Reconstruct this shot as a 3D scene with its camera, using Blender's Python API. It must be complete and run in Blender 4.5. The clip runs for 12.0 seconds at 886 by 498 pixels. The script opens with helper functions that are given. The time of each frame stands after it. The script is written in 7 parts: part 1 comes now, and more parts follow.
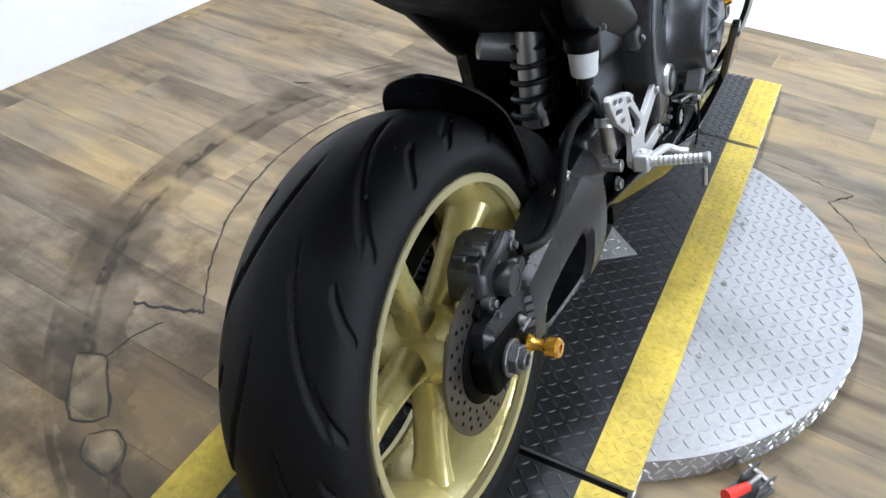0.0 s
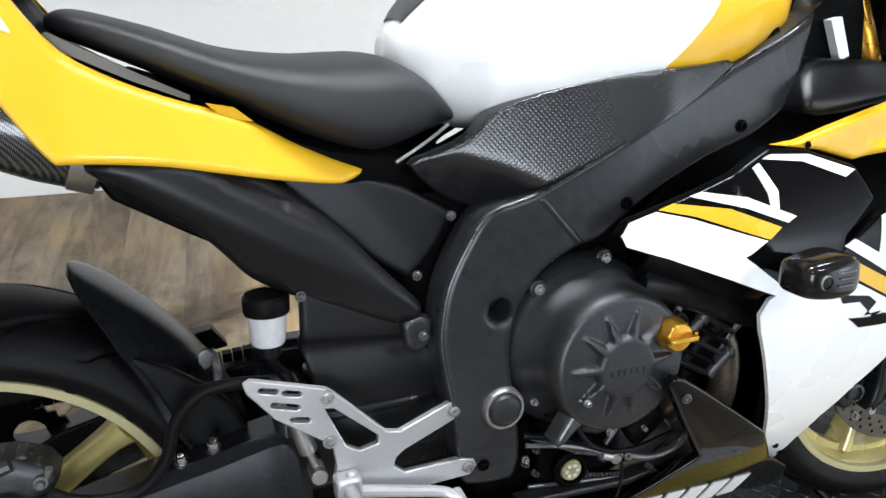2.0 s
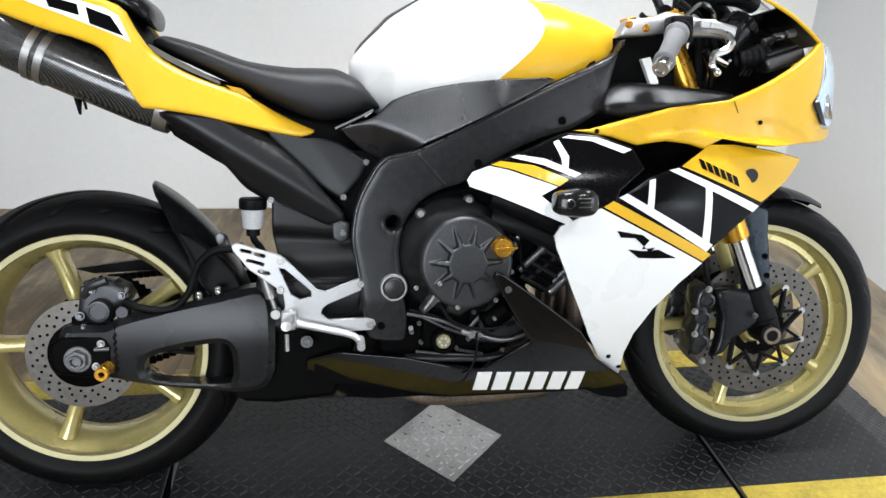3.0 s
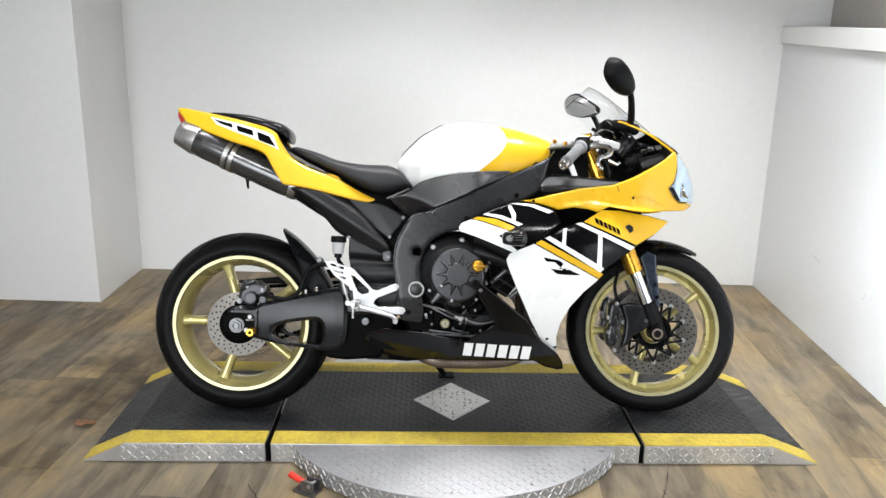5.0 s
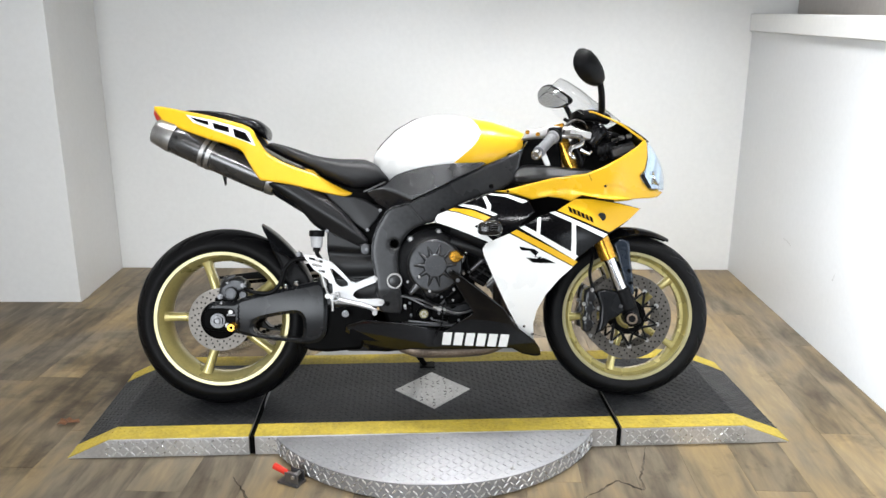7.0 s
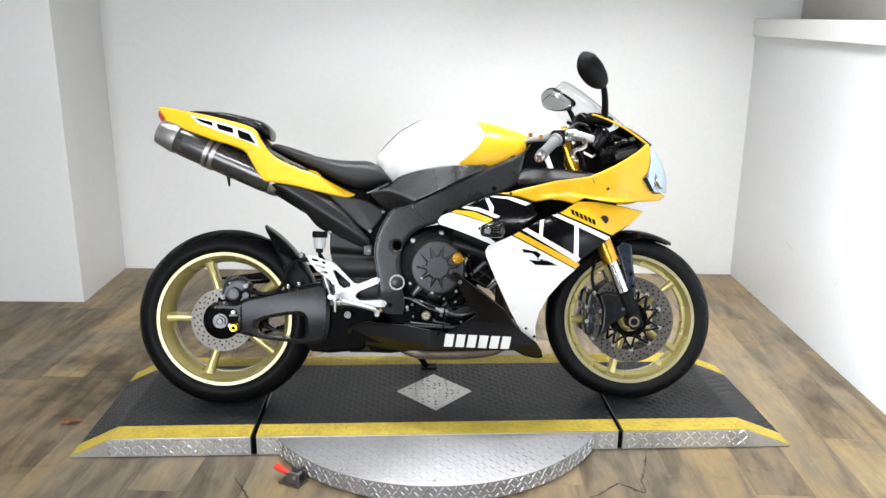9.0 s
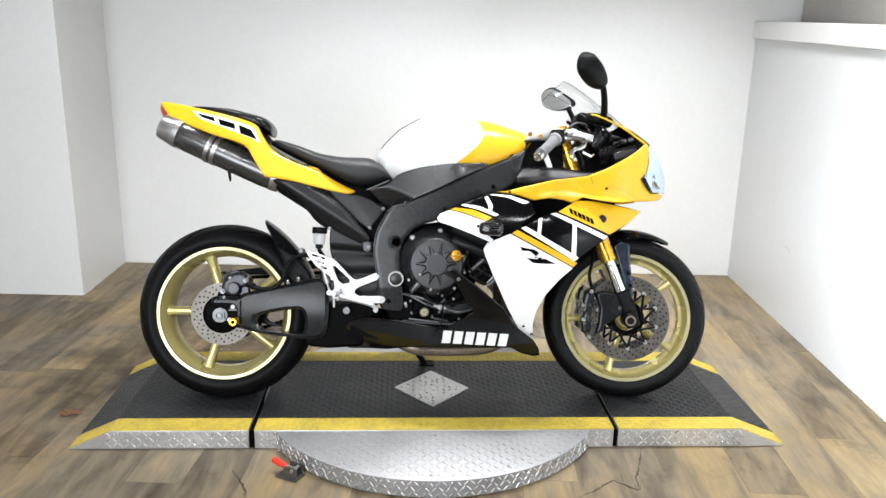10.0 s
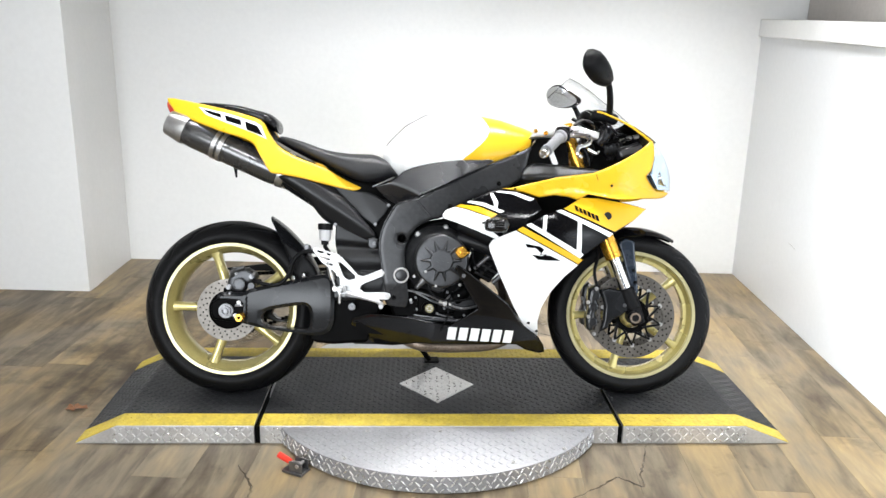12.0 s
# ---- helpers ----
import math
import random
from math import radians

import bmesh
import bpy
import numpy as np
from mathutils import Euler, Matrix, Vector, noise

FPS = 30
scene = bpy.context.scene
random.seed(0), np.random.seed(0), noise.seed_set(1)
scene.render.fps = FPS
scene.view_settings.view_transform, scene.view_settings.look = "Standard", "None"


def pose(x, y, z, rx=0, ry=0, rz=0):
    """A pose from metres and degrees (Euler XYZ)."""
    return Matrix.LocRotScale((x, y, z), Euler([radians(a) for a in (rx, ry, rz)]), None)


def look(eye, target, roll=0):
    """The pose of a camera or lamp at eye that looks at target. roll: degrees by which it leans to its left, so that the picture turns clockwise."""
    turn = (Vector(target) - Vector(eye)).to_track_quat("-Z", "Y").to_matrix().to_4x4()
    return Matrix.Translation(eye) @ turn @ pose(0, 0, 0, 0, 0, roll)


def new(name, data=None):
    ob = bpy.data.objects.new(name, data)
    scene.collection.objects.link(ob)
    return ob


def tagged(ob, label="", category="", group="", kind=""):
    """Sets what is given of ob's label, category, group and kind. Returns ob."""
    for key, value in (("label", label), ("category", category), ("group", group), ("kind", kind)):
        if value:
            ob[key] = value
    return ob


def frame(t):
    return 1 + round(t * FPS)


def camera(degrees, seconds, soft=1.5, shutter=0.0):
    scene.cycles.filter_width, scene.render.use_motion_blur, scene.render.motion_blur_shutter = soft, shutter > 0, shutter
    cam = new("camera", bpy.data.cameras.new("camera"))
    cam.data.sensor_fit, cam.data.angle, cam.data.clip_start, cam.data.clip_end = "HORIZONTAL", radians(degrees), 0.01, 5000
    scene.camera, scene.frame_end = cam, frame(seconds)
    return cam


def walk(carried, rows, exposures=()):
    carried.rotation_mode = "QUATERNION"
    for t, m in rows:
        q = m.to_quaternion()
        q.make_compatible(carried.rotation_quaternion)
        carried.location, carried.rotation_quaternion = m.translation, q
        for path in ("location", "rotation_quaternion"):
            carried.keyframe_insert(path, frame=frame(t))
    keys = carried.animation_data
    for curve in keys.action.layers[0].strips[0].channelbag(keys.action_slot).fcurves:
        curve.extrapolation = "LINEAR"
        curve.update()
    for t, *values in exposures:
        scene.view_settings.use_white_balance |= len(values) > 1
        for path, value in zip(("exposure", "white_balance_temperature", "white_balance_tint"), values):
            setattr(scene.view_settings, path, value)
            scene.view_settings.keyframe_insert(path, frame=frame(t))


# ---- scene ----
cam = camera(59.2, 12.0)
PATH = [
    (0, (-1.397, -0.353, 1.146), (0.026, 0.316, -0.089), 2.52),
    (0.5, (-1.118, -0.437, 1.166), (0.283, 0.315, -0.047), 3.85),
    (1, (-0.791, -0.481, 1.118), (0.375, 0.693, -0.006), 3.28),
    (1.5, (-0.570, -0.598, 1.140), (0.287, 0.927, 0.172), 0.76),
    (2, (-0.456, -0.819, 1.193), (0.193, 0.799, 0.213), 3.17),
    (2.5, (-0.297, -1.150, 1.205), (0.061, 0.600, 0.306), 3.14),
    (3, (-0.218, -1.530, 1.220), (0.065, 0.290, 0.441), 1.90),
    (3.2, (-0.206, -1.653, 1.249), (0.021, 0.174, 0.467), 3.67),
    (4.8, (-0.136, -2.570, 1.383), (-0.071, -0.646, 0.839), 1.46),
    (5, (-0.082, -2.658, 1.361), (-0.028, -0.726, 0.847), 1.15),
    (5.5, (-0.027, -2.737, 1.357), (0.048, -0.819, 0.797), 0.61),
    (6, (-0.061, -2.724, 1.368), (0.012, -0.800, 0.829), -0.66),
    (6.5, (-0.063, -2.708, 1.373), (0.041, -0.785, 0.833), 0.11),
    (7, (-0.064, -2.700, 1.368), (0.034, -0.775, 0.836), 0.15),
    (9, (-0.065, -2.706, 1.363), (0.027, -0.778, 0.840), 0.47),
    (9.5, (-0.062, -2.716, 1.363), (0.025, -0.788, 0.836), 0.90),
    (10, (-0.066, -2.726, 1.363), (0.029, -0.799, 0.837), 1.17),
    (10.5, (-0.064, -2.732, 1.365), (0.034, -0.803, 0.844), 1.13),
    (11, (-0.073, -2.734, 1.360), (0.017, -0.808, 0.828), 0.94),
    (11.5, (-0.071, -2.733, 1.361), (0.018, -0.807, 0.828), 1.13),
    (12, (-0.071, -2.733, 1.358), (0.014, -0.806, 0.828), 1.27),
]
# the clip's camera slowly opens up as it backs away
EXPOSE = [(0.0, 0.0, 5950, 10), (0.5, -0.01, 5950, 10), (1.0, -0.30, 5800, 10), (1.5, -0.31, 5900, 10), (2.0, -0.34, 6250, 10), (3.0, -0.41, 6400, 10), (5.0, -0.31, 6600, 10), (6.0, -0.32, 6600, 10), (7.0, -0.31, 6550, 10), (9.0, -0.22, 6550, 10), (10.5, -0.05, 6550, 10), (12.0, 0.05, 6550, 10)]
walk(cam, [(t, look(eye, target, roll)) for t, eye, target, roll in PATH], EXPOSE)

from mathutils.geometry import delaunay_2d_cdt

# ---- world, light ----
world = bpy.data.worlds.new("world")
world.use_nodes = True
scene.world = world
world.node_tree.nodes["Background"].inputs["Color"].default_value = (0.55, 0.60, 0.68, 1)
world.node_tree.nodes["Background"].inputs["Strength"].default_value = 0.012


def area(name, eye, target, sx, sy, watts, col=(1, 1, 1), spread=180):
    data = bpy.data.lights.new(name, "AREA")
    data.shape, data.size, data.size_y, data.energy, data.color = "RECTANGLE", sx, sy, watts, col
    data.spread = radians(spread)
    ob = new(name, data)
    ob.matrix_world = look(eye, target)
    return ob


LAMPS = ((-1.0, 0.15, 9), (0.05, 0.15, 23), (1.1, 0.15, 26), (-0.9, -2.1, 15), (0.9, -2.1, 22))
for lx, ly, watts in LAMPS:
    back = ly > 0
    area("panel_light", (lx, ly, 2.655), (lx, ly + (0.55 if back else 1.5), 0), 0.5, 0.18, watts, (0.96, 0.98, 1.0), 90 if back else 120)
# added cool area lamp inside the closed room, fills from the front left
area("front_fill_light", (-1.5, -4.5, 1.55), (0.0, 0, 0.5), 2.2, 1.6, 120, (0.88, 0.94, 1.0), 150)

# added spot lamp: makes the bright pool on the glossy side wall
data = bpy.data.lights.new("wall_pool_spot", "SPOT")
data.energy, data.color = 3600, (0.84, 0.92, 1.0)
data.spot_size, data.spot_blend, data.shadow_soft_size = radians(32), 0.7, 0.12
new("wall_pool_spot", data).matrix_world = look((-1.35, -4.3, 1.75), (1.63, -1.5, 0.92))


# ---- materials ----
def surf(name, col, rough=0.5, metal=0.0, var=0.12, big=3.0, fine=60.0, bump=0.0, bscale=200.0, coat=0.0, rvar=0.15, stretch=(1, 1, 1), spec=0.5):
    """A surface with blotches at one scale and grain at a finer one."""
    m = bpy.data.materials.new(name)
    m.use_nodes = True
    nt = m.node_tree
    n, ln = nt.nodes, nt.links
    b = n["Principled BSDF"]
    b.inputs["Metallic"].default_value = metal
    b.inputs["Coat Weight"].default_value = coat
    b.inputs["Coat Roughness"].default_value = 0.06
    b.inputs["Specular IOR Level"].default_value = spec
    tc = n.new("ShaderNodeTexCoord")
    mp = n.new("ShaderNodeMapping")
    mp.inputs["Scale"].default_value = stretch
    ln.new(tc.outputs["Object"], mp.inputs["Vector"])
    a = n.new("ShaderNodeTexNoise")
    a.inputs["Scale"].default_value, a.inputs["Detail"].default_value = big, 5
    f = n.new("ShaderNodeTexNoise")
    f.inputs["Scale"].default_value, f.inputs["Detail"].default_value = fine, 3
    for t in (a, f):
        ln.new(mp.outputs["Vector"], t.inputs["Vector"])
    mx = n.new("ShaderNodeMath")
    mx.operation = "ADD"
    ln.new(a.outputs["Fac"], mx.inputs[0])
    ln.new(f.outputs["Fac"], mx.inputs[1])
    mr = n.new("ShaderNodeMapRange")
    mr.inputs["From Min"].default_value, mr.inputs["From Max"].default_value = 0.7, 1.3
    mr.inputs["To Min"].default_value, mr.inputs["To Max"].default_value = 1 - var, 1 + var * 0.6
    ln.new(mx.outputs[0], mr.inputs["Value"])
    cm = n.new("ShaderNodeMix")
    cm.data_type, cm.blend_type = "RGBA", "MULTIPLY"
    cm.inputs["Factor"].default_value = 1
    cm.inputs["A"].default_value = (*col, 1)
    ln.new(mr.outputs["Result"], cm.inputs["B"])
    ln.new(cm.outputs["Result"], b.inputs["Base Color"])
    rr = n.new("ShaderNodeMapRange")
    rr.inputs["From Min"].default_value, rr.inputs["From Max"].default_value = 0.35, 0.65
    rr.inputs["To Min"].default_value, rr.inputs["To Max"].default_value = max(0.02, rough * (1 - rvar)), min(1, rough * (1 + rvar))
    ln.new(a.outputs["Fac"], rr.inputs["Value"])
    ln.new(rr.outputs["Result"], b.inputs["Roughness"])
    if bump:
        g = n.new("ShaderNodeTexNoise")
        g.inputs["Scale"].default_value, g.inputs["Detail"].default_value = bscale, 2
        ln.new(mp.outputs["Vector"], g.inputs["Vector"])
        bp = n.new("ShaderNodeBump")
        bp.inputs["Strength"].default_value, bp.inputs["Distance"].default_value = bump, 0.002
        ln.new(g.outputs["Fac"], bp.inputs["Height"])
        ln.new(bp.outputs["Normal"], b.inputs["Normal"])
    return m


M_YELLOW = surf("yellow_paint", (0.70, 0.405, 0.014), 0.30, 0, 0.05, 2, 400, coat=0.13, spec=0.35)
M_WHITE = surf("white_paint", (0.84, 0.84, 0.83), 0.28, 0, 0.03, 2, 400, coat=0.6)
M_GLOSS = surf("black_gloss", (0.003, 0.003, 0.0035), 0.13, 0, 0.15, 4, 200, spec=0.11)
M_PLASTIC = surf("black_plastic", (0.0035, 0.0035, 0.004), 0.40, 0, 0.3, 6, 300, 0.25, 900, spec=0.11)
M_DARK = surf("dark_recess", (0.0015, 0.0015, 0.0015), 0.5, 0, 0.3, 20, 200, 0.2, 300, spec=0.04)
M_FRAME = surf("graphite_frame_paint", (0.027, 0.0275, 0.029), 0.27, 0.25, 0.3, 4, 70, 0.03, 700, spec=0.34)
M_SUB = surf("satin_subframe_plastic", (0.0070, 0.0072, 0.0082), 0.36, 0.05, 0.3, 5, 140, 0.08, 900, spec=0.30)
M_SWING = surf("black_swingarm_paint", (0.010, 0.0106, 0.012), 0.27, 0.05, 0.35, 5, 160, 0.05, 700, spec=0.26)
M_ENGINE = surf("engine_cover_paint", (0.058, 0.059, 0.062), 0.37, 0.75, 0.25, 8, 200, 0.12, 800, spec=0.35)
M_ALU = surf("brushed_aluminium", (0.55, 0.55, 0.555), 0.33, 0.85, 0.1, 12, 300, 0.1, 500)
M_SATIN = surf("satin_alloy", (0.44, 0.44, 0.445), 0.36, 0.5, 0.08, 10, 300, 0.1, 600)
M_CHROME = surf("polished_steel", (0.75, 0.75, 0.76), 0.14, 1.0, 0.1, 20, 400)
M_STEEL = surf("dull_steel", (0.40, 0.39, 0.38), 0.38, 0.9, 0.22, 30, 300, 0.1, 500)
M_GOLD = surf("gold_wheel_paint", (0.55, 0.475, 0.195), 0.28, 0.5, 0.12, 6, 120, 0.05, 500, coat=0.35)
M_GOLDA = surf("gold_anodised", (0.66, 0.34, 0.040), 0.26, 0.8, 0.1, 20, 300)
M_RUBBER = surf("tyre_rubber", (0.0032, 0.0032, 0.0036), 0.44, 0, 0.4, 9, 160, 0.35, 700, spec=0.14)
M_GRIP = surf("grey_rubber_grip", (0.20, 0.20, 0.21), 0.6, 0, 0.12, 20, 200, 0.5, 900)
M_SEAT = surf("black_seat_vinyl", (0.009, 0.009, 0.0105), 0.45, 0, 0.25, 5, 300, 0.3, 1200, spec=0.5)
M_RES = surf("milky_plastic", (0.50, 0.50, 0.51), 0.4, 0, 0.12, 20, 200)
M_RED = surf("red_grip", (0.65, 0.03, 0.015), 0.4, 0, 0.1, 20, 200)
M_TAIL = surf("red_lens", (0.55, 0.035, 0.02), 0.12, 0, 0.1, 20, 200, coat=0.6)
M_PIPE = surf("heat_stained_steel", (0.20, 0.155, 0.12), 0.40, 0.7, 0.5, 14, 200, 0.1, 400)
M_RIB = surf("bare_cast_rib", (0.105, 0.105, 0.108), 0.34, 0.75, 0.3, 20, 200)
M_TRIM = surf("beige_plastic", (0.055, 0.052, 0.040), 0.4, 0, 0.2, 12, 200)
M_SIGHT = surf("cloudy_sight_glass", (0.26, 0.23, 0.11), 0.3, 0, 0.3, 60, 200)
M_BOLT = surf("dull_bolt_steel", (0.15, 0.15, 0.155), 0.35, 0.8, 0.3, 40, 300)
M_DISC = surf("worn_brake_steel", (0.125, 0.114, 0.102), 0.40, 0.9, 0.25, 12, 90, 0.1, 300)
M_DECKY = surf("yellow_grit_tape", (0.48, 0.36, 0.046), 0.60, 0, 0.28, 14, 90, 0.4, 300)
M_MAT = surf("black_rubber_mat", (0.017, 0.0175, 0.019), 0.42, 0, 0.5, 6, 60, 0.3, 400, spec=0.3)
M_TREAD = surf("tread_plate", (0.34, 0.34, 0.35), 0.42, 0.6, 0.14, 6, 120, 0.15, 400)
M_PLATE = surf("bright_tread_plate", (0.55, 0.54, 0.53), 0.36, 0.7, 0.18, 8, 120, 0.15, 400)
M_POLISH = surf("polished_tread_lug", (0.66, 0.655, 0.645), 0.28, 0.85, 0.12, 30, 200)
M_GREY = surf("wall_scuff_grey", (0.60, 0.60, 0.60), 0.6, 0, 0.3, 40, 200)
M_SCREENLIT = surf("blue_lit_display", (0.06, 0.07, 0.30), 0.15, 0, 0.2, 60, 300)
M_SCREENLIT.node_tree.nodes["Principled BSDF"].inputs["Emission Color"].default_value = (0.16, 0.18, 0.9, 1)
M_SCREENLIT.node_tree.nodes["Principled BSDF"].inputs["Emission Strength"].default_value = 0.35
M_PAD = surf("grey_pad_vinyl", (0.05, 0.05, 0.053), 0.5, 0, 0.2, 10, 200, 0.2, 600)
M_WALL = surf("white_wall_paint", (0.80, 0.80, 0.79), 0.38, 0, 0.03, 1.5, 40, 0.12, 250)
M_HALF = surf("white_gloss_wall_paint", (0.70, 0.71, 0.72), 0.30, 0, 0.03, 1.2, 40, 0.015, 200, rvar=0.04)
M_LUG = surf("raised_rubber_lug", (0.021, 0.0215, 0.023), 0.34, 0, 0.45, 9, 120, 0.2, 400, spec=0.38)
M_PAN = surf("gloss_black_lacquer", (0.0025, 0.0025, 0.003), 0.06, 0, 0.15, 4, 200, spec=0.34)
M_LACQ = surf("black_seat_cowl_lacquer", (0.008, 0.008, 0.009), 0.22, 0, 0.3, 8, 200, spec=0.28)
M_SMOKE = surf("smoked_lens_plastic", (0.010, 0.0095, 0.009), 0.12, 0, 0.3, 30, 200, spec=0.35)
M_CEIL = surf("dark_ceiling_paint", (0.22, 0.21, 0.20), 0.8, 0, 0.06, 1.5, 40, 0.1, 200)
M_UPPER = surf("taupe_wall_paint", (0.46, 0.43, 0.40), 0.7, 0, 0.08, 1.5, 40, 0.1, 200)
M_CRACK = surf("crack_dirt", (0.014, 0.012, 0.010), 0.8, 0, 0.3, 20, 200)
M_HAIR = surf("shallow_crack_dirt", (0.040, 0.032, 0.024), 0.8, 0, 0.3, 20, 200)
M_SCUFF = surf("floor_scuff", (0.03, 0.024, 0.019), 0.5, 0, 0.35, 14, 120)


def see_through(m, lo, hi, scale):
    """Patchy film: noise sets how much of it covers the floor."""
    n, ln = m.node_tree.nodes, m.node_tree.links
    tc = n.new("ShaderNodeTexCoord")
    t = n.new("ShaderNodeTexNoise")
    t.inputs["Scale"].default_value, t.inputs["Detail"].default_value = scale, 4
    r = n.new("ShaderNodeMapRange")
    r.inputs["From Min"].default_value, r.inputs["From Max"].default_value = 0.35, 0.65
    r.inputs["To Min"].default_value, r.inputs["To Max"].default_value = lo, hi
    ln.new(tc.outputs["Object"], t.inputs["Vector"])
    ln.new(t.outputs["Fac"], r.inputs["Value"])
    ln.new(r.outputs["Result"], n["Principled BSDF"].inputs["Alpha"])


see_through(M_SCUFF, 0.02, 0.42, 9)
see_through(M_HAIR, 0.15, 0.85, 12)
M_DIM = surf("dark_grey_wall_paint", (0.10, 0.10, 0.105), 0.7, 0, 0.1, 1.5, 40, 0.1, 200)
M_LIP = surf("machined_gold_lip", (0.45, 0.405, 0.225), 0.34, 0.5, 0.08, 10, 200)
M_COVER = surf("satin_black_cover", (0.009, 0.009, 0.0105), 0.27, 0.05, 0.2, 6, 300, spec=0.75)


def dimpled(m, pitch, depth):
    """Close rows of round dimples pressed into a surface."""
    n, ln = m.node_tree.nodes, m.node_tree.links
    tc = n.new("ShaderNodeTexCoord")
    v = n.new("ShaderNodeTexVoronoi")
    v.inputs["Scale"].default_value, v.inputs["Randomness"].default_value = 1 / pitch, 0.0
    turn = n.new("ShaderNodeMapping")
    turn.inputs["Scale"].default_value = (1, 0, 1)
    turn.inputs["Rotation"].default_value = (0, radians(38), 0)
    r = n.new("ShaderNodeMapRange")
    r.inputs["From Min"].default_value, r.inputs["From Max"].default_value = 0.15, 0.45
    bp = n.new("ShaderNodeBump")
    bp.inputs["Strength"].default_value, bp.inputs["Distance"].default_value = 0.28, depth
    ln.new(tc.outputs["Object"], turn.inputs["Vector"])
    ln.new(turn.outputs["Vector"], v.inputs["Vector"])
    ln.new(v.outputs["Distance"], r.inputs["Value"])
    ln.new(r.outputs["Result"], bp.inputs["Height"])
    ln.new(bp.outputs["Normal"], n["Principled BSDF"].inputs["Normal"])


dimpled(M_COVER, 0.0044, 0.0004)
M_SIDE = surf("plain_side_wall_paint", (0.78, 0.78, 0.77), 0.6, 0, 0.04, 1.5, 40, 0.1, 200)
M_LEAF = surf("dry_leaf", (0.22, 0.10, 0.045), 0.7, 0, 0.3, 40, 200)
M_LEG_SHEEN = surf("black_leg_blue_sheen", (0.018, 0.026, 0.040), 0.28, 0.2, 0.2, 10, 200, spec=0.4)


def carbon():
    m = surf("carbon_fibre", (0.05, 0.05, 0.052), 0.26, 0.45, 0.1, 10, 200, coat=0.6)
    n, ln = m.node_tree.nodes, m.node_tree.links
    b = n["Principled BSDF"]
    tc = n.new("ShaderNodeTexCoord")
    w1 = n.new("ShaderNodeTexWave")
    w1.bands_direction = "DIAGONAL"
    w1.inputs["Scale"].default_value = 120
    w2 = n.new("ShaderNodeTexWave")
    w2.bands_direction = "X"
    w2.inputs["Scale"].default_value = 165
    mul = n.new("ShaderNodeMath")
    mul.operation = "MULTIPLY"
    ln.new(tc.outputs["Object"], w1.inputs["Vector"])
    ln.new(tc.outputs["Object"], w2.inputs["Vector"])
    ln.new(w1.outputs["Fac"], mul.inputs[0])
    ln.new(w2.outputs["Fac"], mul.inputs[1])
    mx = n.new("ShaderNodeMix")
    mx.data_type = "RGBA"
    mx.inputs["A"].default_value = (0.018, 0.018, 0.019, 1)
    mx.inputs["B"].default_value = (0.165, 0.163, 0.160, 1)
    ln.new(mul.outputs[0], mx.inputs["Factor"])
    ln.new(mx.outputs["Result"], b.inputs["Base Color"])
    return m


M_CARBON = carbon()


def glass(name, col, rough=0.03):
    m = bpy.data.materials.new(name)
    m.use_nodes = True
    b = m.node_tree.nodes["Principled BSDF"]
    b.inputs["Base Color"].default_value = (*col, 1)
    b.inputs["Transmission Weight"].default_value = 1
    b.inputs["Roughness"].default_value = rough
    b.inputs["IOR"].default_value = 1.3
    return m


M_SCREEN = glass("clear_acrylic", (0.95, 0.96, 0.97))
M_LENS = glass("headlight_lens", (0.88, 0.95, 1.0), 0.02)
M_LENS2 = surf("bright_reflector", (0.80, 0.85, 0.92), 0.16, 0.85, 0.1, 30, 200)
M_EDGE_HIGHLIGHT = surf("worn_edge_highlight_alloy", (0.10, 0.10, 0.105), 0.30, 0.9, 0.6, 30, 160, 0.2, 400)
M_PATCH = surf("worn_floor_patch", (0.30, 0.235, 0.145), 0.6, 0, 0.5, 10, 90, 0.3, 200, stretch=(1, 3, 1))
see_through(M_PATCH, 0.02, 0.45, 22)
M_MIRROR = surf("mirror_glass", (0.85, 0.86, 0.87), 0.03, 1.0, 0.02, 3, 30)


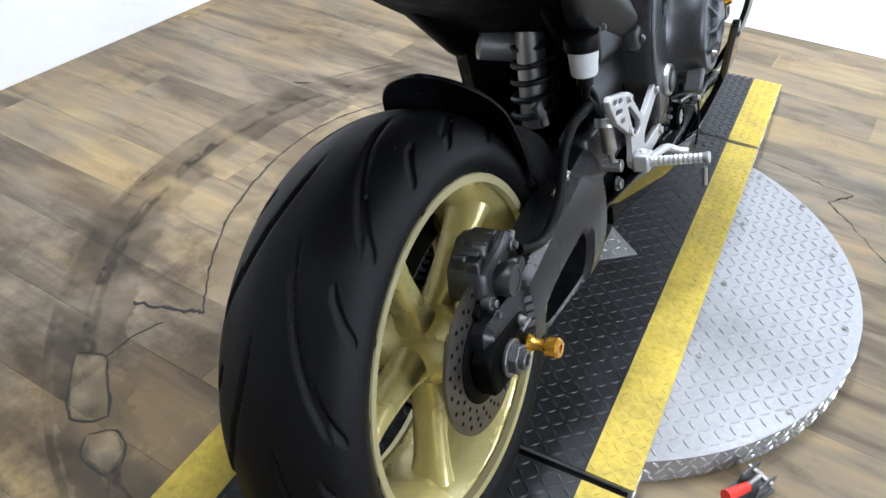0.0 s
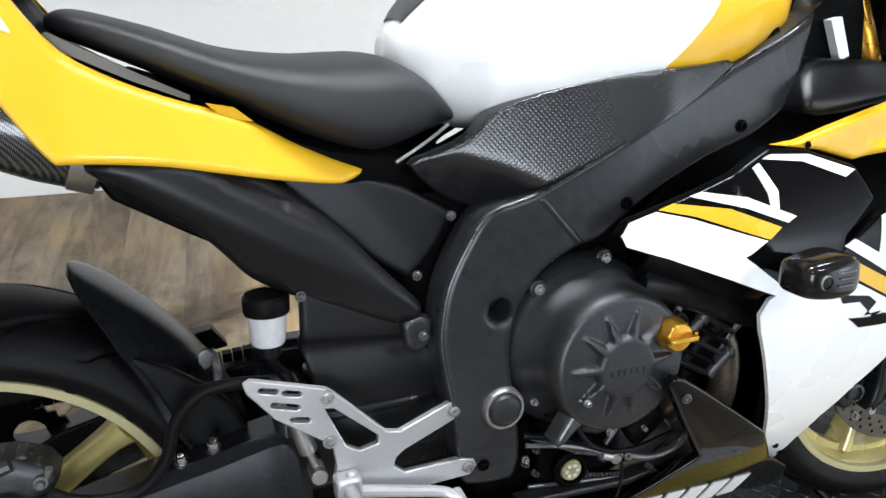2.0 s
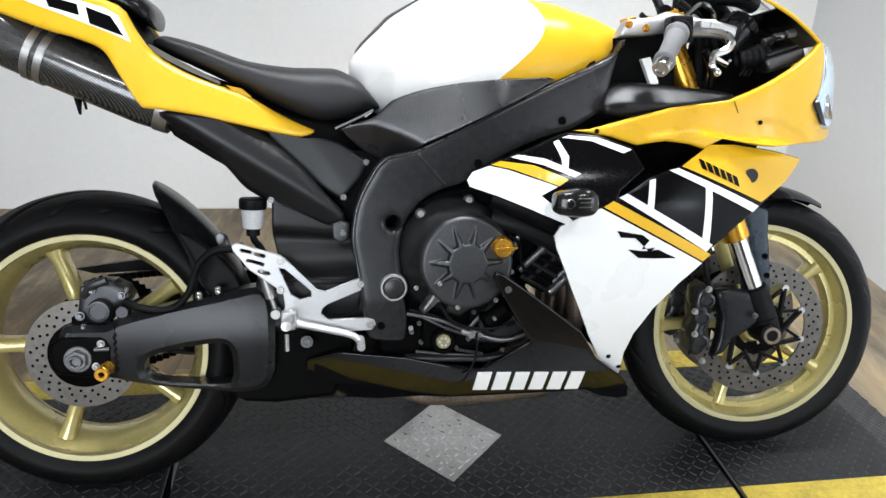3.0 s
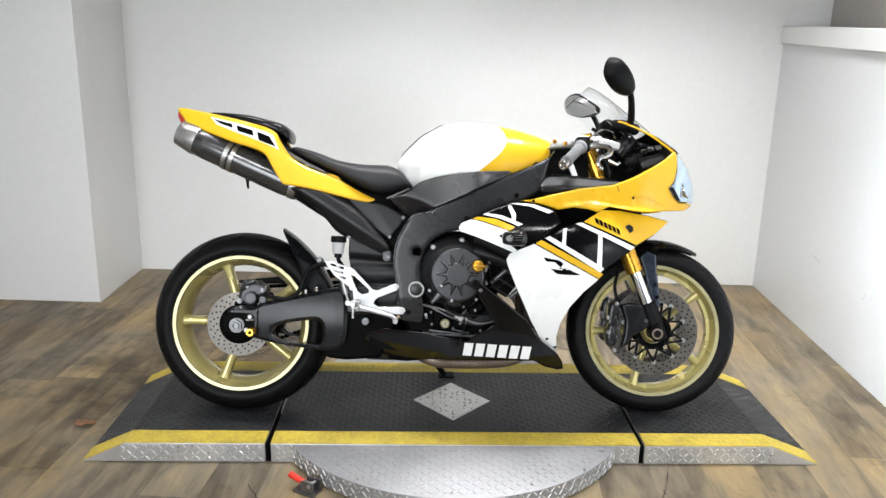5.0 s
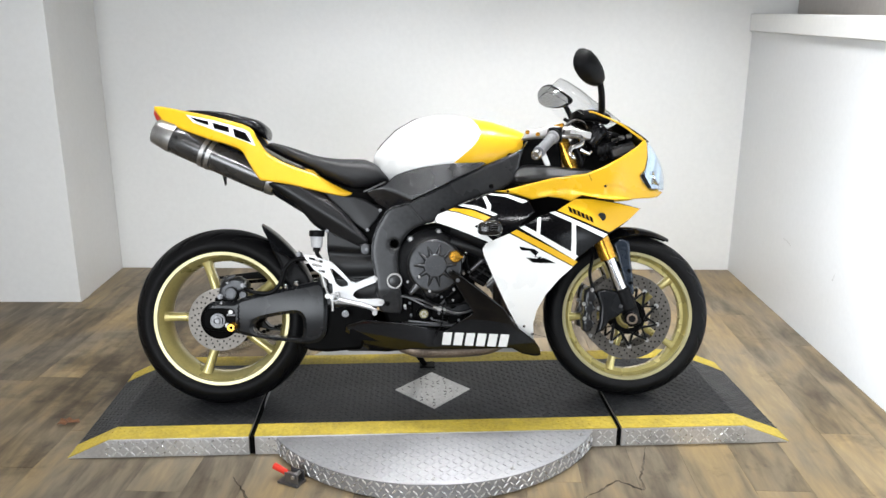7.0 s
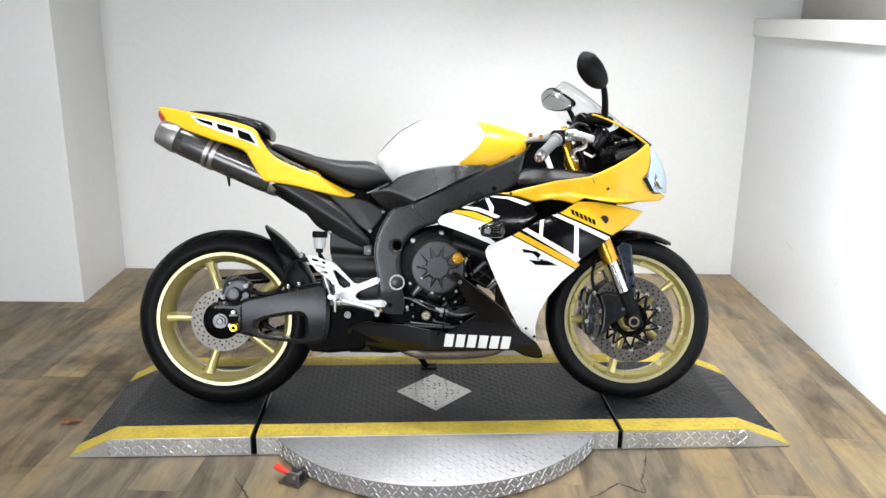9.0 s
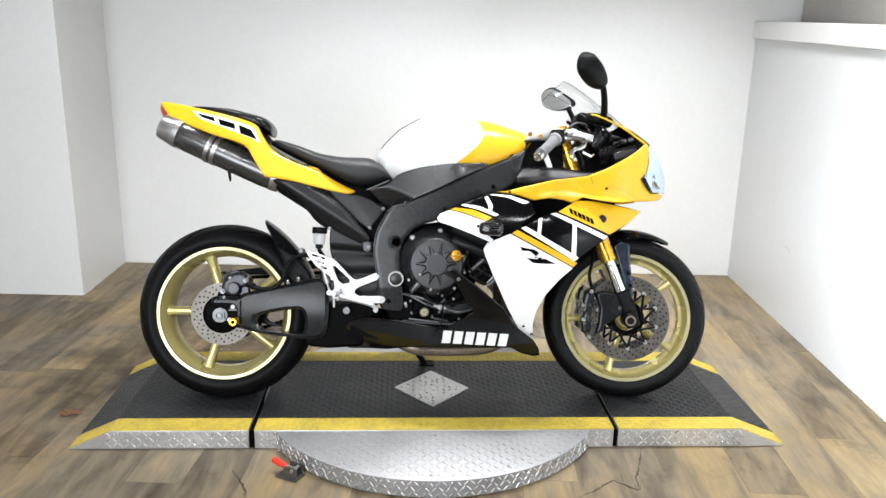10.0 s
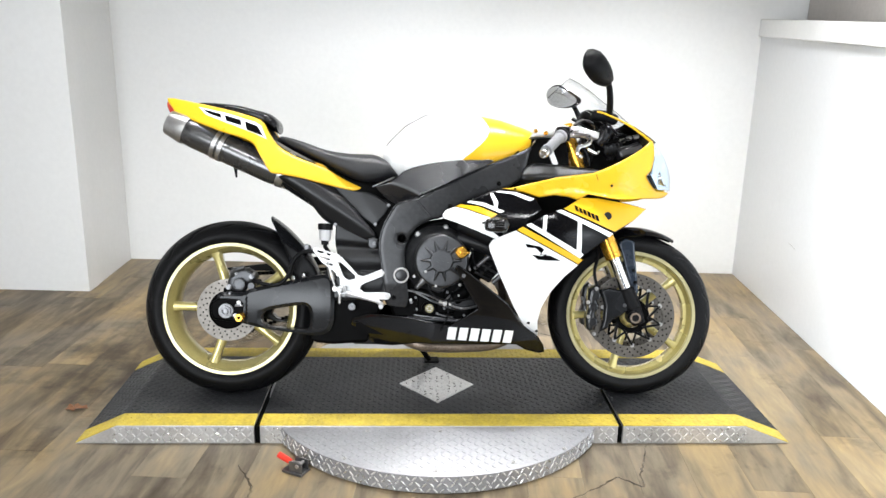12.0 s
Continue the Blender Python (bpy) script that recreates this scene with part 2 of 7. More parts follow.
def plank_wood():
    """Weathered mixed-tone wood print, grain along the plank."""
    m = bpy.data.materials.new("weathered_wood_plank")
    m.use_nodes = True
    n, ln = m.node_tree.nodes, m.node_tree.links
    b = n["Principled BSDF"]
    tc = n.new("ShaderNodeTexCoord")
    oi = n.new("ShaderNodeObjectInfo")
    off = n.new("ShaderNodeVectorMath")
    off.operation = "MULTIPLY_ADD"
    sc = n.new("ShaderNodeVectorMath")
    sc.operation = "SCALE"
    sc.inputs[0].default_value = (37.0, 53.0, 11.0)
    ln.new(oi.outputs["Random"], sc.inputs["Scale"])
    ln.new(tc.outputs["Object"], off.inputs[0])
    off.inputs[1].default_value = (7.0, 1.25, 1.0)
    ln.new(sc.outputs["Vector"], off.inputs[2])
    streak = n.new("ShaderNodeTexNoise")
    streak.inputs["Scale"].default_value, streak.inputs["Detail"].default_value = 1.9, 8
    streak.inputs["Distortion"].default_value = 0.6
    ln.new(off.outputs["Vector"], streak.inputs["Vector"])
    grain = n.new("ShaderNodeTexNoise")
    grain.inputs["Scale"].default_value, grain.inputs["Detail"].default_value = 11, 7
    ln.new(off.outputs["Vector"], grain.inputs["Vector"])
    ramp = n.new("ShaderNodeValToRGB")
    el = ramp.color_ramp.elements
    el[0].position, el[0].color = 0.16, (0.044, 0.033, 0.022, 1)
    el[1].position, el[1].color = 0.84, (0.300, 0.232, 0.135, 1)
    for p, c in ((0.38, (0.112, 0.089, 0.062, 1)), (0.50, (0.166, 0.134, 0.095, 1)), (0.64, (0.216, 0.168, 0.106, 1))):
        e = el.new(p)
        e.color = c
    mixf = n.new("ShaderNodeMath")
    mixf.operation = "MULTIPLY_ADD"
    mixf.inputs[1].default_value = 0.24
    sub = n.new("ShaderNodeMath")
    sub.operation = "SUBTRACT"
    sub.inputs[1].default_value = 0.12
    ln.new(streak.outputs["Fac"], sub.inputs[0])
    ln.new(grain.outputs["Fac"], mixf.inputs[0])
    ln.new(sub.outputs[0], mixf.inputs[2])
    tone = n.new("ShaderNodeMath")
    tone.operation = "MULTIPLY_ADD"
    tone.inputs[1].default_value = 0.20
    ln.new(oi.outputs["Random"], tone.inputs[0])
    sub2 = n.new("ShaderNodeMath")
    sub2.operation = "SUBTRACT"
    sub2.inputs[1].default_value = 0.10
    ln.new(mixf.outputs[0], sub2.inputs[0])
    ln.new(sub2.outputs[0], tone.inputs[2])
    ln.new(tone.outputs[0], ramp.inputs["Fac"])
    # foot-worn warm areas and dark blotches across board joints, denser near (-0.95, 0.62)
    geo = n.new("ShaderNodeNewGeometry")
    warm = n.new("ShaderNodeTexNoise")
    warm.inputs["Scale"].default_value, warm.inputs["Detail"].default_value = 1.7, 6
    warm.inputs["Distortion"].default_value = 0.8
    dark_blotch = n.new("ShaderNodeTexNoise")
    dark_blotch.inputs["Scale"].default_value, dark_blotch.inputs["Detail"].default_value = 3.6, 9
    dark_blotch.inputs["Roughness"].default_value = 0.68
    far = n.new("ShaderNodeVectorMath")
    far.operation = "DISTANCE"
    far.inputs[1].default_value = (-0.95, 0.62, 0)
    for t in (warm, dark_blotch):
        ln.new(geo.outputs["Position"], t.inputs["Vector"])
    ln.new(geo.outputs["Position"], far.inputs[0])
    w1 = n.new("ShaderNodeMapRange")
    w1.inputs["From Min"].default_value, w1.inputs["From Max"].default_value = 0.40, 0.62
    ln.new(warm.outputs["Fac"], w1.inputs["Value"])
    tint = n.new("ShaderNodeMix")
    tint.data_type = "RGBA"
    tint.inputs["A"].default_value = (1.08, 1.09, 1.10, 1)
    tint.inputs["B"].default_value = (1.20, 1.10, 0.88, 1)
    ln.new(w1.outputs["Result"], tint.inputs["Factor"])
    zone = n.new("ShaderNodeMapRange")
    zone.inputs["From Min"].default_value, zone.inputs["From Max"].default_value = 0.15, 1.1
    zone.inputs["To Min"].default_value, zone.inputs["To Max"].default_value = 0.15, -0.06
    ln.new(far.outputs["Value"], zone.inputs["Value"])
    add = n.new("ShaderNodeMath")
    ln.new(dark_blotch.outputs["Fac"], add.inputs[0])
    ln.new(zone.outputs["Result"], add.inputs[1])
    g1 = n.new("ShaderNodeMapRange")
    g1.inputs["From Min"].default_value, g1.inputs["From Max"].default_value = 0.50, 0.66
    g1.inputs["To Max"].default_value = 0.85
    ln.new(add.outputs[0], g1.inputs["Value"])
    darkened = n.new("ShaderNodeMix")
    darkened.data_type = "RGBA"
    darkened.inputs["A"].default_value = (1, 1, 1, 1)
    darkened.inputs["B"].default_value = (0.30, 0.275, 0.235, 1)
    ln.new(g1.outputs["Result"], darkened.inputs["Factor"])
    col = ramp.outputs["Color"]
    for layer in (tint, darkened):
        mu = n.new("ShaderNodeMix")
        mu.data_type, mu.blend_type = "RGBA", "MULTIPLY"
        mu.inputs["Factor"].default_value = 1
        ln.new(col, mu.inputs["A"])
        ln.new(layer.outputs["Result"], mu.inputs["B"])
        col = mu.outputs["Result"]
    ln.new(col, b.inputs["Base Color"])
    b.inputs["Roughness"].default_value = 0.5
    b.inputs["Specular IOR Level"].default_value = 0.3
    bp = n.new("ShaderNodeBump")
    bp.inputs["Strength"].default_value, bp.inputs["Distance"].default_value = 0.25, 0.001
    ln.new(grain.outputs["Fac"], bp.inputs["Height"])
    ln.new(bp.outputs["Normal"], b.inputs["Normal"])
    return m


M_PLANK = plank_wood()


# ---- mesh helpers ----
def part(name, bm, material, parent=None, label="", smooth=35, bevel=0.0, seg=2):
    """Link a bmesh as one mesh object under a thing or a part."""
    me = bpy.data.meshes.new(name)
    bmesh.ops.remove_doubles(bm, verts=bm.verts, dist=1e-6)
    bmesh.ops.recalc_face_normals(bm, faces=bm.faces)
    bm.to_mesh(me)
    bm.free()
    for m in material if isinstance(material, (list, tuple)) else (material,):
        me.materials.append(m)
    if smooth:
        me.polygons.foreach_set("use_smooth", [True] * len(me.polygons))
        me.set_sharp_from_angle(angle=radians(smooth))
    ob = new(name, me)
    if parent:
        ob.parent = parent
    if bevel:
        md = ob.modifiers.new("bevel", "BEVEL")
        md.width, md.segments, md.limit_method, md.angle_limit = bevel, seg, "ANGLE", radians(40)
    return tagged(ob, label) if label else ob


def box(bm, c, s, m=None):
    r = bmesh.ops.create_cube(bm, size=1, matrix=(m or Matrix()) @ Matrix.Translation(c) @ Matrix.Diagonal((*s, 1)))
    return r["verts"]


def cyl(bm, p0, p1, r0, r1=None, seg=24):
    p0, p1 = Vector(p0), Vector(p1)
    d = p1 - p0
    m = Matrix.Translation((p0 + p1) / 2) @ d.to_track_quat("Z", "Y").to_matrix().to_4x4()
    return bmesh.ops.create_cone(bm, cap_ends=True, segments=seg, radius1=r0, radius2=r0 if r1 is None else r1, depth=d.length, matrix=m)["verts"]


def each_bolt(name, spots, r, h, material, parent, d=(0, -1, 0)):
    for p in spots:
        bm = bmesh.new()
        bolt(bm, p, r, h, d)
        part(name, bm, material, parent)


def bolt(bm, p, r, h=0.006, d=(0, -1, 0)):
    """A socket-head screw: rim, hollow and washer."""
    p, d = Vector(p), Vector(d).normalized()
    cyl(bm, p, p + d * h * 0.35, r * 1.35, seg=16)
    m = Matrix.Translation(p) @ d.to_track_quat("Z", "Y").to_matrix().to_4x4()
    prof = [(r, 0), (r, h * 0.85), (r * 0.85, h), (r * 0.55, h), (r * 0.5, h * 0.5), (0.0005, h * 0.5)]
    spin(bm, prof, m, 12)


def spin(bm, prof, m, seg=48, closed=False):
    """Turn a profile of (radius, height) round the z axis of m."""
    rings = []
    for k in range(seg):
        a = 2 * math.pi * k / seg
        rings.append([bm.verts.new(m @ Vector((r * math.cos(a), r * math.sin(a), h))) for r, h in prof])
    n = len(prof)
    for k in range(seg):
        A, B = rings[k], rings[(k + 1) % seg]
        for i in range(n if closed else n - 1):
            j = (i + 1) % n
            bm.faces.new((A[i], B[i], B[j], A[j]))


def axis_y(x, y, z):
    """A frame whose z axis points to the machine's right (minus y)."""
    return Matrix.Translation((x, y, z)) @ Matrix.Rotation(radians(90), 4, "X")


def smooth_line(pts, n=6, loop=False):
    P = [Vector(p) for p in pts]
    out, N = [], len(P)
    for i in range(N if loop else N - 1):
        a, b, c, d = (P[(i + k - 1) % N] if loop else P[min(max(i + k - 1, 0), N - 1)] for k in range(4))
        for k in range(n):
            t = k / n
            out.append(0.5 * ((2 * b) + (c - a) * t + (2 * a - 5 * b + 4 * c - d) * t * t + (3 * b - a - 3 * c + d) * t**3))
    if not loop:
        out.append(P[-1])
    return out


def tube(bm, pts, r, seg=10, n=6):
    """A round bar along a smooth line; r may be a pair for its ends."""
    L = smooth_line(pts, n)
    rings, up = [], None
    for i, p in enumerate(L):
        t = (L[min(i + 1, len(L) - 1)] - L[max(i - 1, 0)]).normalized()
        if up is None:
            up = t.orthogonal().normalized()
        up = (up - t * up.dot(t)).normalized()
        s = t.cross(up)
        f = i / (len(L) - 1)
        rad = r if not isinstance(r, tuple) else r[0] + (r[1] - r[0]) * f
        rings.append([bm.verts.new(p + (up * math.cos(2 * math.pi * k / seg) + s * math.sin(2 * math.pi * k / seg)) * rad) for k in range(seg)])
    for A, B in zip(rings, rings[1:]):
        for k in range(seg):
            bm.faces.new((A[k], A[(k + 1) % seg], B[(k + 1) % seg], B[k]))
    bm.faces.new(rings[0])
    bm.faces.new(rings[-1])


def rounded(outline, n=0):
    return [(p[0], p[1]) for p in smooth_line([(x, z, 0) for x, z in outline], n, True)] if n else list(outline)


def edge_gap(pts, rings):
    """The distance of each point to the nearest outline."""
    best = np.full(len(pts), 1e9)
    for ring in rings:
        r = np.array(ring)
        for a, b in zip(r, np.roll(r, -1, 0)):
            ab = b - a
            t = np.clip(((pts - a) @ ab) / max(ab @ ab, 1e-12), 0, 1)
            best = np.minimum(best, np.linalg.norm(pts - a - t[:, None] * ab, axis=1))
    return best


def inside_of(pts, ring):
    """Which points lie inside a closed outline."""
    r = np.array(ring)
    hit = np.zeros(len(pts), bool)
    for (x0, z0), (x1, z1) in zip(r, np.roll(r, -1, 0)):
        if z0 != z1:
            cross = (z0 > pts[:, 1]) != (z1 > pts[:, 1])
            hit ^= cross & (pts[:, 0] < (x1 - x0) * (pts[:, 1] - z0) / (z1 - z0) + x0)
    return hit


def divided(ring, step):
    """An outline with its long sides cut to the step."""
    out = []
    for i, a in enumerate(ring):
        b = ring[(i + 1) % len(ring)]
        n = max(1, math.ceil(math.hypot(b[0] - a[0], b[1] - a[1]) / step))
        out += [(a[0] + (b[0] - a[0]) * k / n, a[1] + (b[1] - a[1]) * k / n) for k in range(n)]
    return out


def sheet(bm, outline, holes=(), step=0.012, radius=0.0):
    """A flat filled outline in x and z, with rows of points along its edges and a fine net inside."""
    rings = [list(outline), *[list(h) for h in holes]]
    if step:
        rings = [divided(r, min(step, max(radius, 0.004)) if radius else step) for r in rings]
    pts = np.array([p for r in rings for p in r], float)
    edges, n0 = [], 0
    for r in rings:
        edges += [(n0 + i, n0 + (i + 1) % len(r)) for i in range(len(r))]
        n0 += len(r)
    extra = []
    if radius:
        for f in (0.12, 0.35, 0.65, 1.0):
            for r in rings:
                q = np.array(r)
                t = np.roll(q, -1, 0) - np.roll(q, 1, 0)
                t /= np.maximum(np.linalg.norm(t, axis=1), 1e-9)[:, None]
                for s in (1, -1):
                    o = q + s * np.stack((-t[:, 1], t[:, 0]), 1) * radius * f
                    extra.append(o[edge_gap(o, rings) > radius * f * 0.93])
    if step:
        gx = np.arange(pts[:, 0].min(), pts[:, 0].max(), step)
        gz = np.arange(pts[:, 1].min(), pts[:, 1].max(), step * 0.87)
        g = np.array([(x + (j % 2) * step / 2, z) for j, z in enumerate(gz) for x in gx])
        extra.append(g[edge_gap(g, rings) > max(radius * 1.25, step * 0.45)])
    if extra:
        ex = np.concatenate(extra)
        ok = inside_of(ex, rings[0])
        for h in rings[1:]:
            ok &= ~inside_of(ex, h)
        pts = np.concatenate((pts, ex[ok]))
    vs, _, tris, _, _, _ = delaunay_2d_cdt([Vector(p) for p in pts], edges, [], 0, 1e-6)
    co = np.array([(v.x, v.y) for v in vs])
    mid = np.array([co[list(t)].mean(0) for t in tris])
    keep = inside_of(mid, rings[0])
    for h in rings[1:]:
        keep &= ~inside_of(mid, h)
    made = {}
    for t, k in zip(tris, keep):
        if k:
            for i in t:
                if i not in made:
                    made[i] = bm.verts.new((vs[i].x, 0, vs[i].y))
            bm.faces.new([made[i] for i in t])
    return list(made.values())


def panel(outline, y, thick=0.004, holes=(), step=0.012, round_by=0.0, radius=0.01, mirror=False, sag=None, chamfer=False):
    """A body panel: an outline in x and z laid on the surface y(x, z), its edges rounded inwards, with real thickness.
    mirror: the same panel on the other side."""
    bm = bmesh.new()
    vs = sheet(bm, outline, holes, step, radius if round_by else 0.0)
    pts = np.array([(v.co.x, v.co.z) for v in vs])
    gap = edge_gap(pts, (outline, *holes)) if round_by else None
    fun = y if callable(y) else (lambda x, z: y)
    for i, v in enumerate(vs):
        v.co.y = fun(v.co.x, v.co.z)
        if round_by:
            q = max(0.0, 1 - gap[i] / radius)
            v.co.y += round_by * (min(1.0, q * 1.02) if chamfer else 1 - math.sqrt(max(0.0, 1 - q * q)))
    faces = bm.faces[:]
    back = {v: bm.verts.new((v.co.x, v.co.y + thick if not sag else sag, v.co.z)) for v in vs}
    rim = [e for e in bm.edges if len(e.link_faces) == 1]
    for f in faces:
        bm.faces.new([back[v] for v in reversed(f.verts)])
    for e in rim:
        a, b = e.verts
        try:
            bm.faces.new((a, b, back[b], back[a]))
        except ValueError:
            pass
    if mirror:
        for v in bm.verts:
            v.co.y = -v.co.y
    return bm


def slab(outline, y0, y1, holes=()):
    """A plate cut to an outline in x and z, from y0 to y1."""
    return panel(outline, y0, y1 - y0, holes, step=0)


def loft(stations, power=2.4, seg=28, yoff=0.0, n=3):
    """A body along x: stations of (x, bottom, top, half width)."""
    S = smooth_line([(a, b, c) for a, b, c, w in stations], n)
    W = smooth_line([(a, w, 0) for a, b, c, w in stations], n)
    bm = bmesh.new()
    rings = []
    for (x, zb, zt), (_, w, _) in zip(S, W):
        c, h = (zb + zt) / 2, max((zt - zb) / 2, 0.002)
        ring = []
        for k in range(seg):
            a = 2 * math.pi * k / seg
            ca, sa = math.cos(a), math.sin(a)
            ring.append(bm.verts.new((x, yoff + w * math.copysign(abs(ca) ** (2 / power), ca), c + h * math.copysign(abs(sa) ** (2 / power), sa))))
        rings.append(ring)
    for A, B in zip(rings, rings[1:]):
        for k in range(seg):
            bm.faces.new((A[k], A[(k + 1) % seg], B[(k + 1) % seg], B[k]))
    bm.faces.new(rings[0])
    bm.faces.new(rings[-1])
    return bm


def turned(bm, m):
    bmesh.ops.transform(bm, matrix=m, verts=bm.verts)
    return bm

# ---- room ----
HP = 0.068


def wall(name, a, b, z0, z1, material, label, thick=0.12):
    """A wall whose visible face runs from a to b; its body lies to the left of that way."""
    bm = bmesh.new()
    a, b = Vector((*a, 0)), Vector((*b, 0))
    d = (b - a).normalized()
    nrm = Vector((-d.y, d.x, 0))
    m = Matrix.Translation((a + b) / 2 + nrm * thick / 2) @ Matrix.Rotation(math.atan2(d.y, d.x), 4, "Z")
    box(bm, (0, 0, (z0 + z1) / 2), ((b - a).length, thick, z1 - z0), m)
    return tagged(part(name, bm, material, bevel=0.002), label, "wall", kind="structure")


BL, FR = (-1.767, 1.905), (1.36, -5.0)
wall("wall_back", (2.20, 1.687), (-1.90, 1.9123), 0, 2.75, M_WALL, "white painted back wall of the showroom bay", -0.12)
wall("wall_nook", (-1.769, 1.295), BL, 0, 2.75, M_WALL, "short white return wall beside the back wall", 0.14)
wall("wall_left", (-4.2, 1.40), (-1.769, 1.277), 0, 2.75, M_WALL, "white painted wall beside the bay", 0.12)
half_wall = wall("wall_right", (1.8855, 1.81), FR, 0, 1.400, M_HALF, "white glossy half-height side wall", 0.14)
for v in half_wall.data.vertices:
    if v.co.z > 1 and v.co.y < -4:
        v.co.z -= 0.187
wall("wall_right_upper", (2.10, 1.66), (1.58, -5.0), 1.10, 2.75, M_UPPER, "taupe wall above the side ledge", 0.12)
wall("wall_far_left", (-2.95, -5.0), (-2.95, 1.337), 0, 2.75, M_SIDE, "plain pale side wall", 0.12)
# unseen closing wall, dark to hold back frontal fill and reflections
wall("wall_behind", (1.6, -5.0), (-4.2, -5.0), 0, 2.75, M_DIM, "unseen dark grey wall behind the viewer, cuts frontal fill", 0.12)

bm = bmesh.new()
d = Vector((FR[0] - 1.877, FR[1] - 1.70, 0)).normalized()
ang = math.atan2(d.y, d.x)
mid = Vector(((1.877 + FR[0]) / 2, (1.70 + FR[1]) / 2, 0))
box(bm, (0, 0.045, 0), (6.72, 0.13, 0.094), Matrix.Translation((mid.x, mid.y, 1.333)) @ Matrix.Rotation(ang, 4, "Z") @ Matrix.Rotation(radians(1.7), 4, "Y"))
tagged(part("trim_ledge", bm, M_WALL, bevel=0.006), "white wooden ledge along the side wall", "ledge", kind="structure")

# unseen ceiling, coloured dark so that little light bounces down
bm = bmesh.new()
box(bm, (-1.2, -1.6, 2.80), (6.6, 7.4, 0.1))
tagged(part("ceiling", bm, M_CEIL), "unseen dark grey ceiling with lamps, limits bounce light", "ceiling", kind="structure")

bm = bmesh.new()
box(bm, (-1.2, -1.6, -0.056), (6.8, 7.4, 0.1))
floor = tagged(part("floor", bm, M_CRACK), "floor of weathered wood-look planks", "floor", kind="structure")

# the lamps seen only as reflections
for lx, ly, watts in LAMPS:
    bm = bmesh.new()
    box(bm, (lx, ly, 2.715), (0.96, 0.34, 0.07))
    tagged(part("ceiling_lamp", bm, M_ALU, bevel=0.004), "slim rectangular ceiling lamp housing", "lamp", "ceiling lamps")

# small scuffs on the glossy side wall
for p, q in (((1.8205, 0.97, 0.392), (1.8130, 0.871, 0.378)), ((1.7781, 0.419, 0.343), (1.7770, 0.404, 0.379))):
    bm = bmesh.new()
    a, b = Vector(p) - Vector((0.0012, 0, 0)), Vector(q) - Vector((0.0012, 0, 0))
    tube(bm, [a, (a + b) / 2 + Vector((0, 0, 0.003)), b], 0.0022, 6)
    for v in bm.verts:
        v.co.x = a.x + (b.x - a.x) * (v.co.y - a.y) / (b.y - a.y) + (v.co.x - a.x - (b.x - a.x) * (v.co.y - a.y) / (b.y - a.y)) * 0.15
    tagged(part("wall_scuff", bm, M_GREY, None), "faint grey scuff on the white side wall", "scuff", kind="structure")

# ---- turntable with drive-on platform ----
DC, DR = Vector((0.036, -0.014, 0)), 0.620
platform = tagged(new("motorcycle_turntable"), "low motorcycle turntable with black tread mats and yellow edges", "turntable")
YF, YB = -0.325, 0.345
XL = (-1.19, -1.05, -0.592)
XM = (-0.573, 0.655)
XR = (0.672, 1.10, 1.262)


def deck(name, top, label):
    """A metal deck section: top is its line in x and z from end to end."""
    bm = bmesh.new()
    ring = [(x, z) for x, z in top] + [(x, 0.001) for x, z in (top[-1], top[0])]
    A = [bm.verts.new((x, YF, z)) for x, z in ring]
    B = [bm.verts.new((x, YB, z)) for x, z in ring]
    bm.faces.new(A)
    bm.faces.new(B[::-1])
    for i in range(len(ring)):
        j = (i + 1) % len(ring)
        bm.faces.new((A[i], A[j], B[j], B[i]))
    return part(name, bm, M_PLATE, platform, label, smooth=0, bevel=0.0015)


def strip(name, top, y0, y1, dz, material, parent):
    """A covering laid along the deck line."""
    bm = bmesh.new()
    rows = []
    for x, z in top:
        rows.append([bm.verts.new(p) for p in ((x, y0, z + 0.0006), (x, y1, z + 0.0006), (x, y1, z + dz), (x, y0, z + dz))])
    for A, B in zip(rows, rows[1:]):
        for i in range(4):
            bm.faces.new((A[i], A[(i + 1) % 4], B[(i + 1) % 4], B[i]))
    bm.faces.new(rows[0])
    bm.faces.new(rows[-1][::-1])
    return part(name, bm, material, parent, smooth=0)


def line_z(top, x):
    for (xa, za), (xb, zb) in zip(top, top[1:]):
        if xa <= x <= xb:
            return za + (zb - za) * (x - xa) / (xb - xa), math.atan2(zb - za, xb - xa)
    return top[-1][1], 0.0


def lug(bm, c, ang, tilt, l=0.026, w=0.0075, h=0.0018):
    """One raised lens-shaped lug of tread plate."""
    m = Matrix.Translation(c) @ Matrix.Rotation(-tilt, 4, "Y") @ Matrix.Rotation(ang, 4, "Z")
    base = [(-l / 2, 0), (-l / 5, -w / 2), (l / 5, -w / 2), (l / 2, 0), (l / 5, w / 2), (-l / 5, w / 2)]
    vb = [bm.verts.new(m @ Vector((x, y, 0))) for x, y in base]
    vt = [bm.verts.new(m @ Vector((x * 0.72, y * 0.45, h))) for x, y in base]
    for i in range(6):
        bm.faces.new((vb[i], vb[(i + 1) % 6], vt[(i + 1) % 6], vt[i]))
    bm.faces.new(vt)


def lugs(name, spots, material, parent, size=1.0):
    bm = bmesh.new()
    for c, a, t in spots:
        lug(bm, c, a, t, 0.0215 * size, 0.0054 * size, 0.0017 * size)
    me = bpy.data.meshes.new(name)
    bm.to_mesh(me)
    bm.free()
    me.materials.append(material)
    ob = new(name, me)
    ob.parent = parent
    return tagged(ob, kind="stuff")


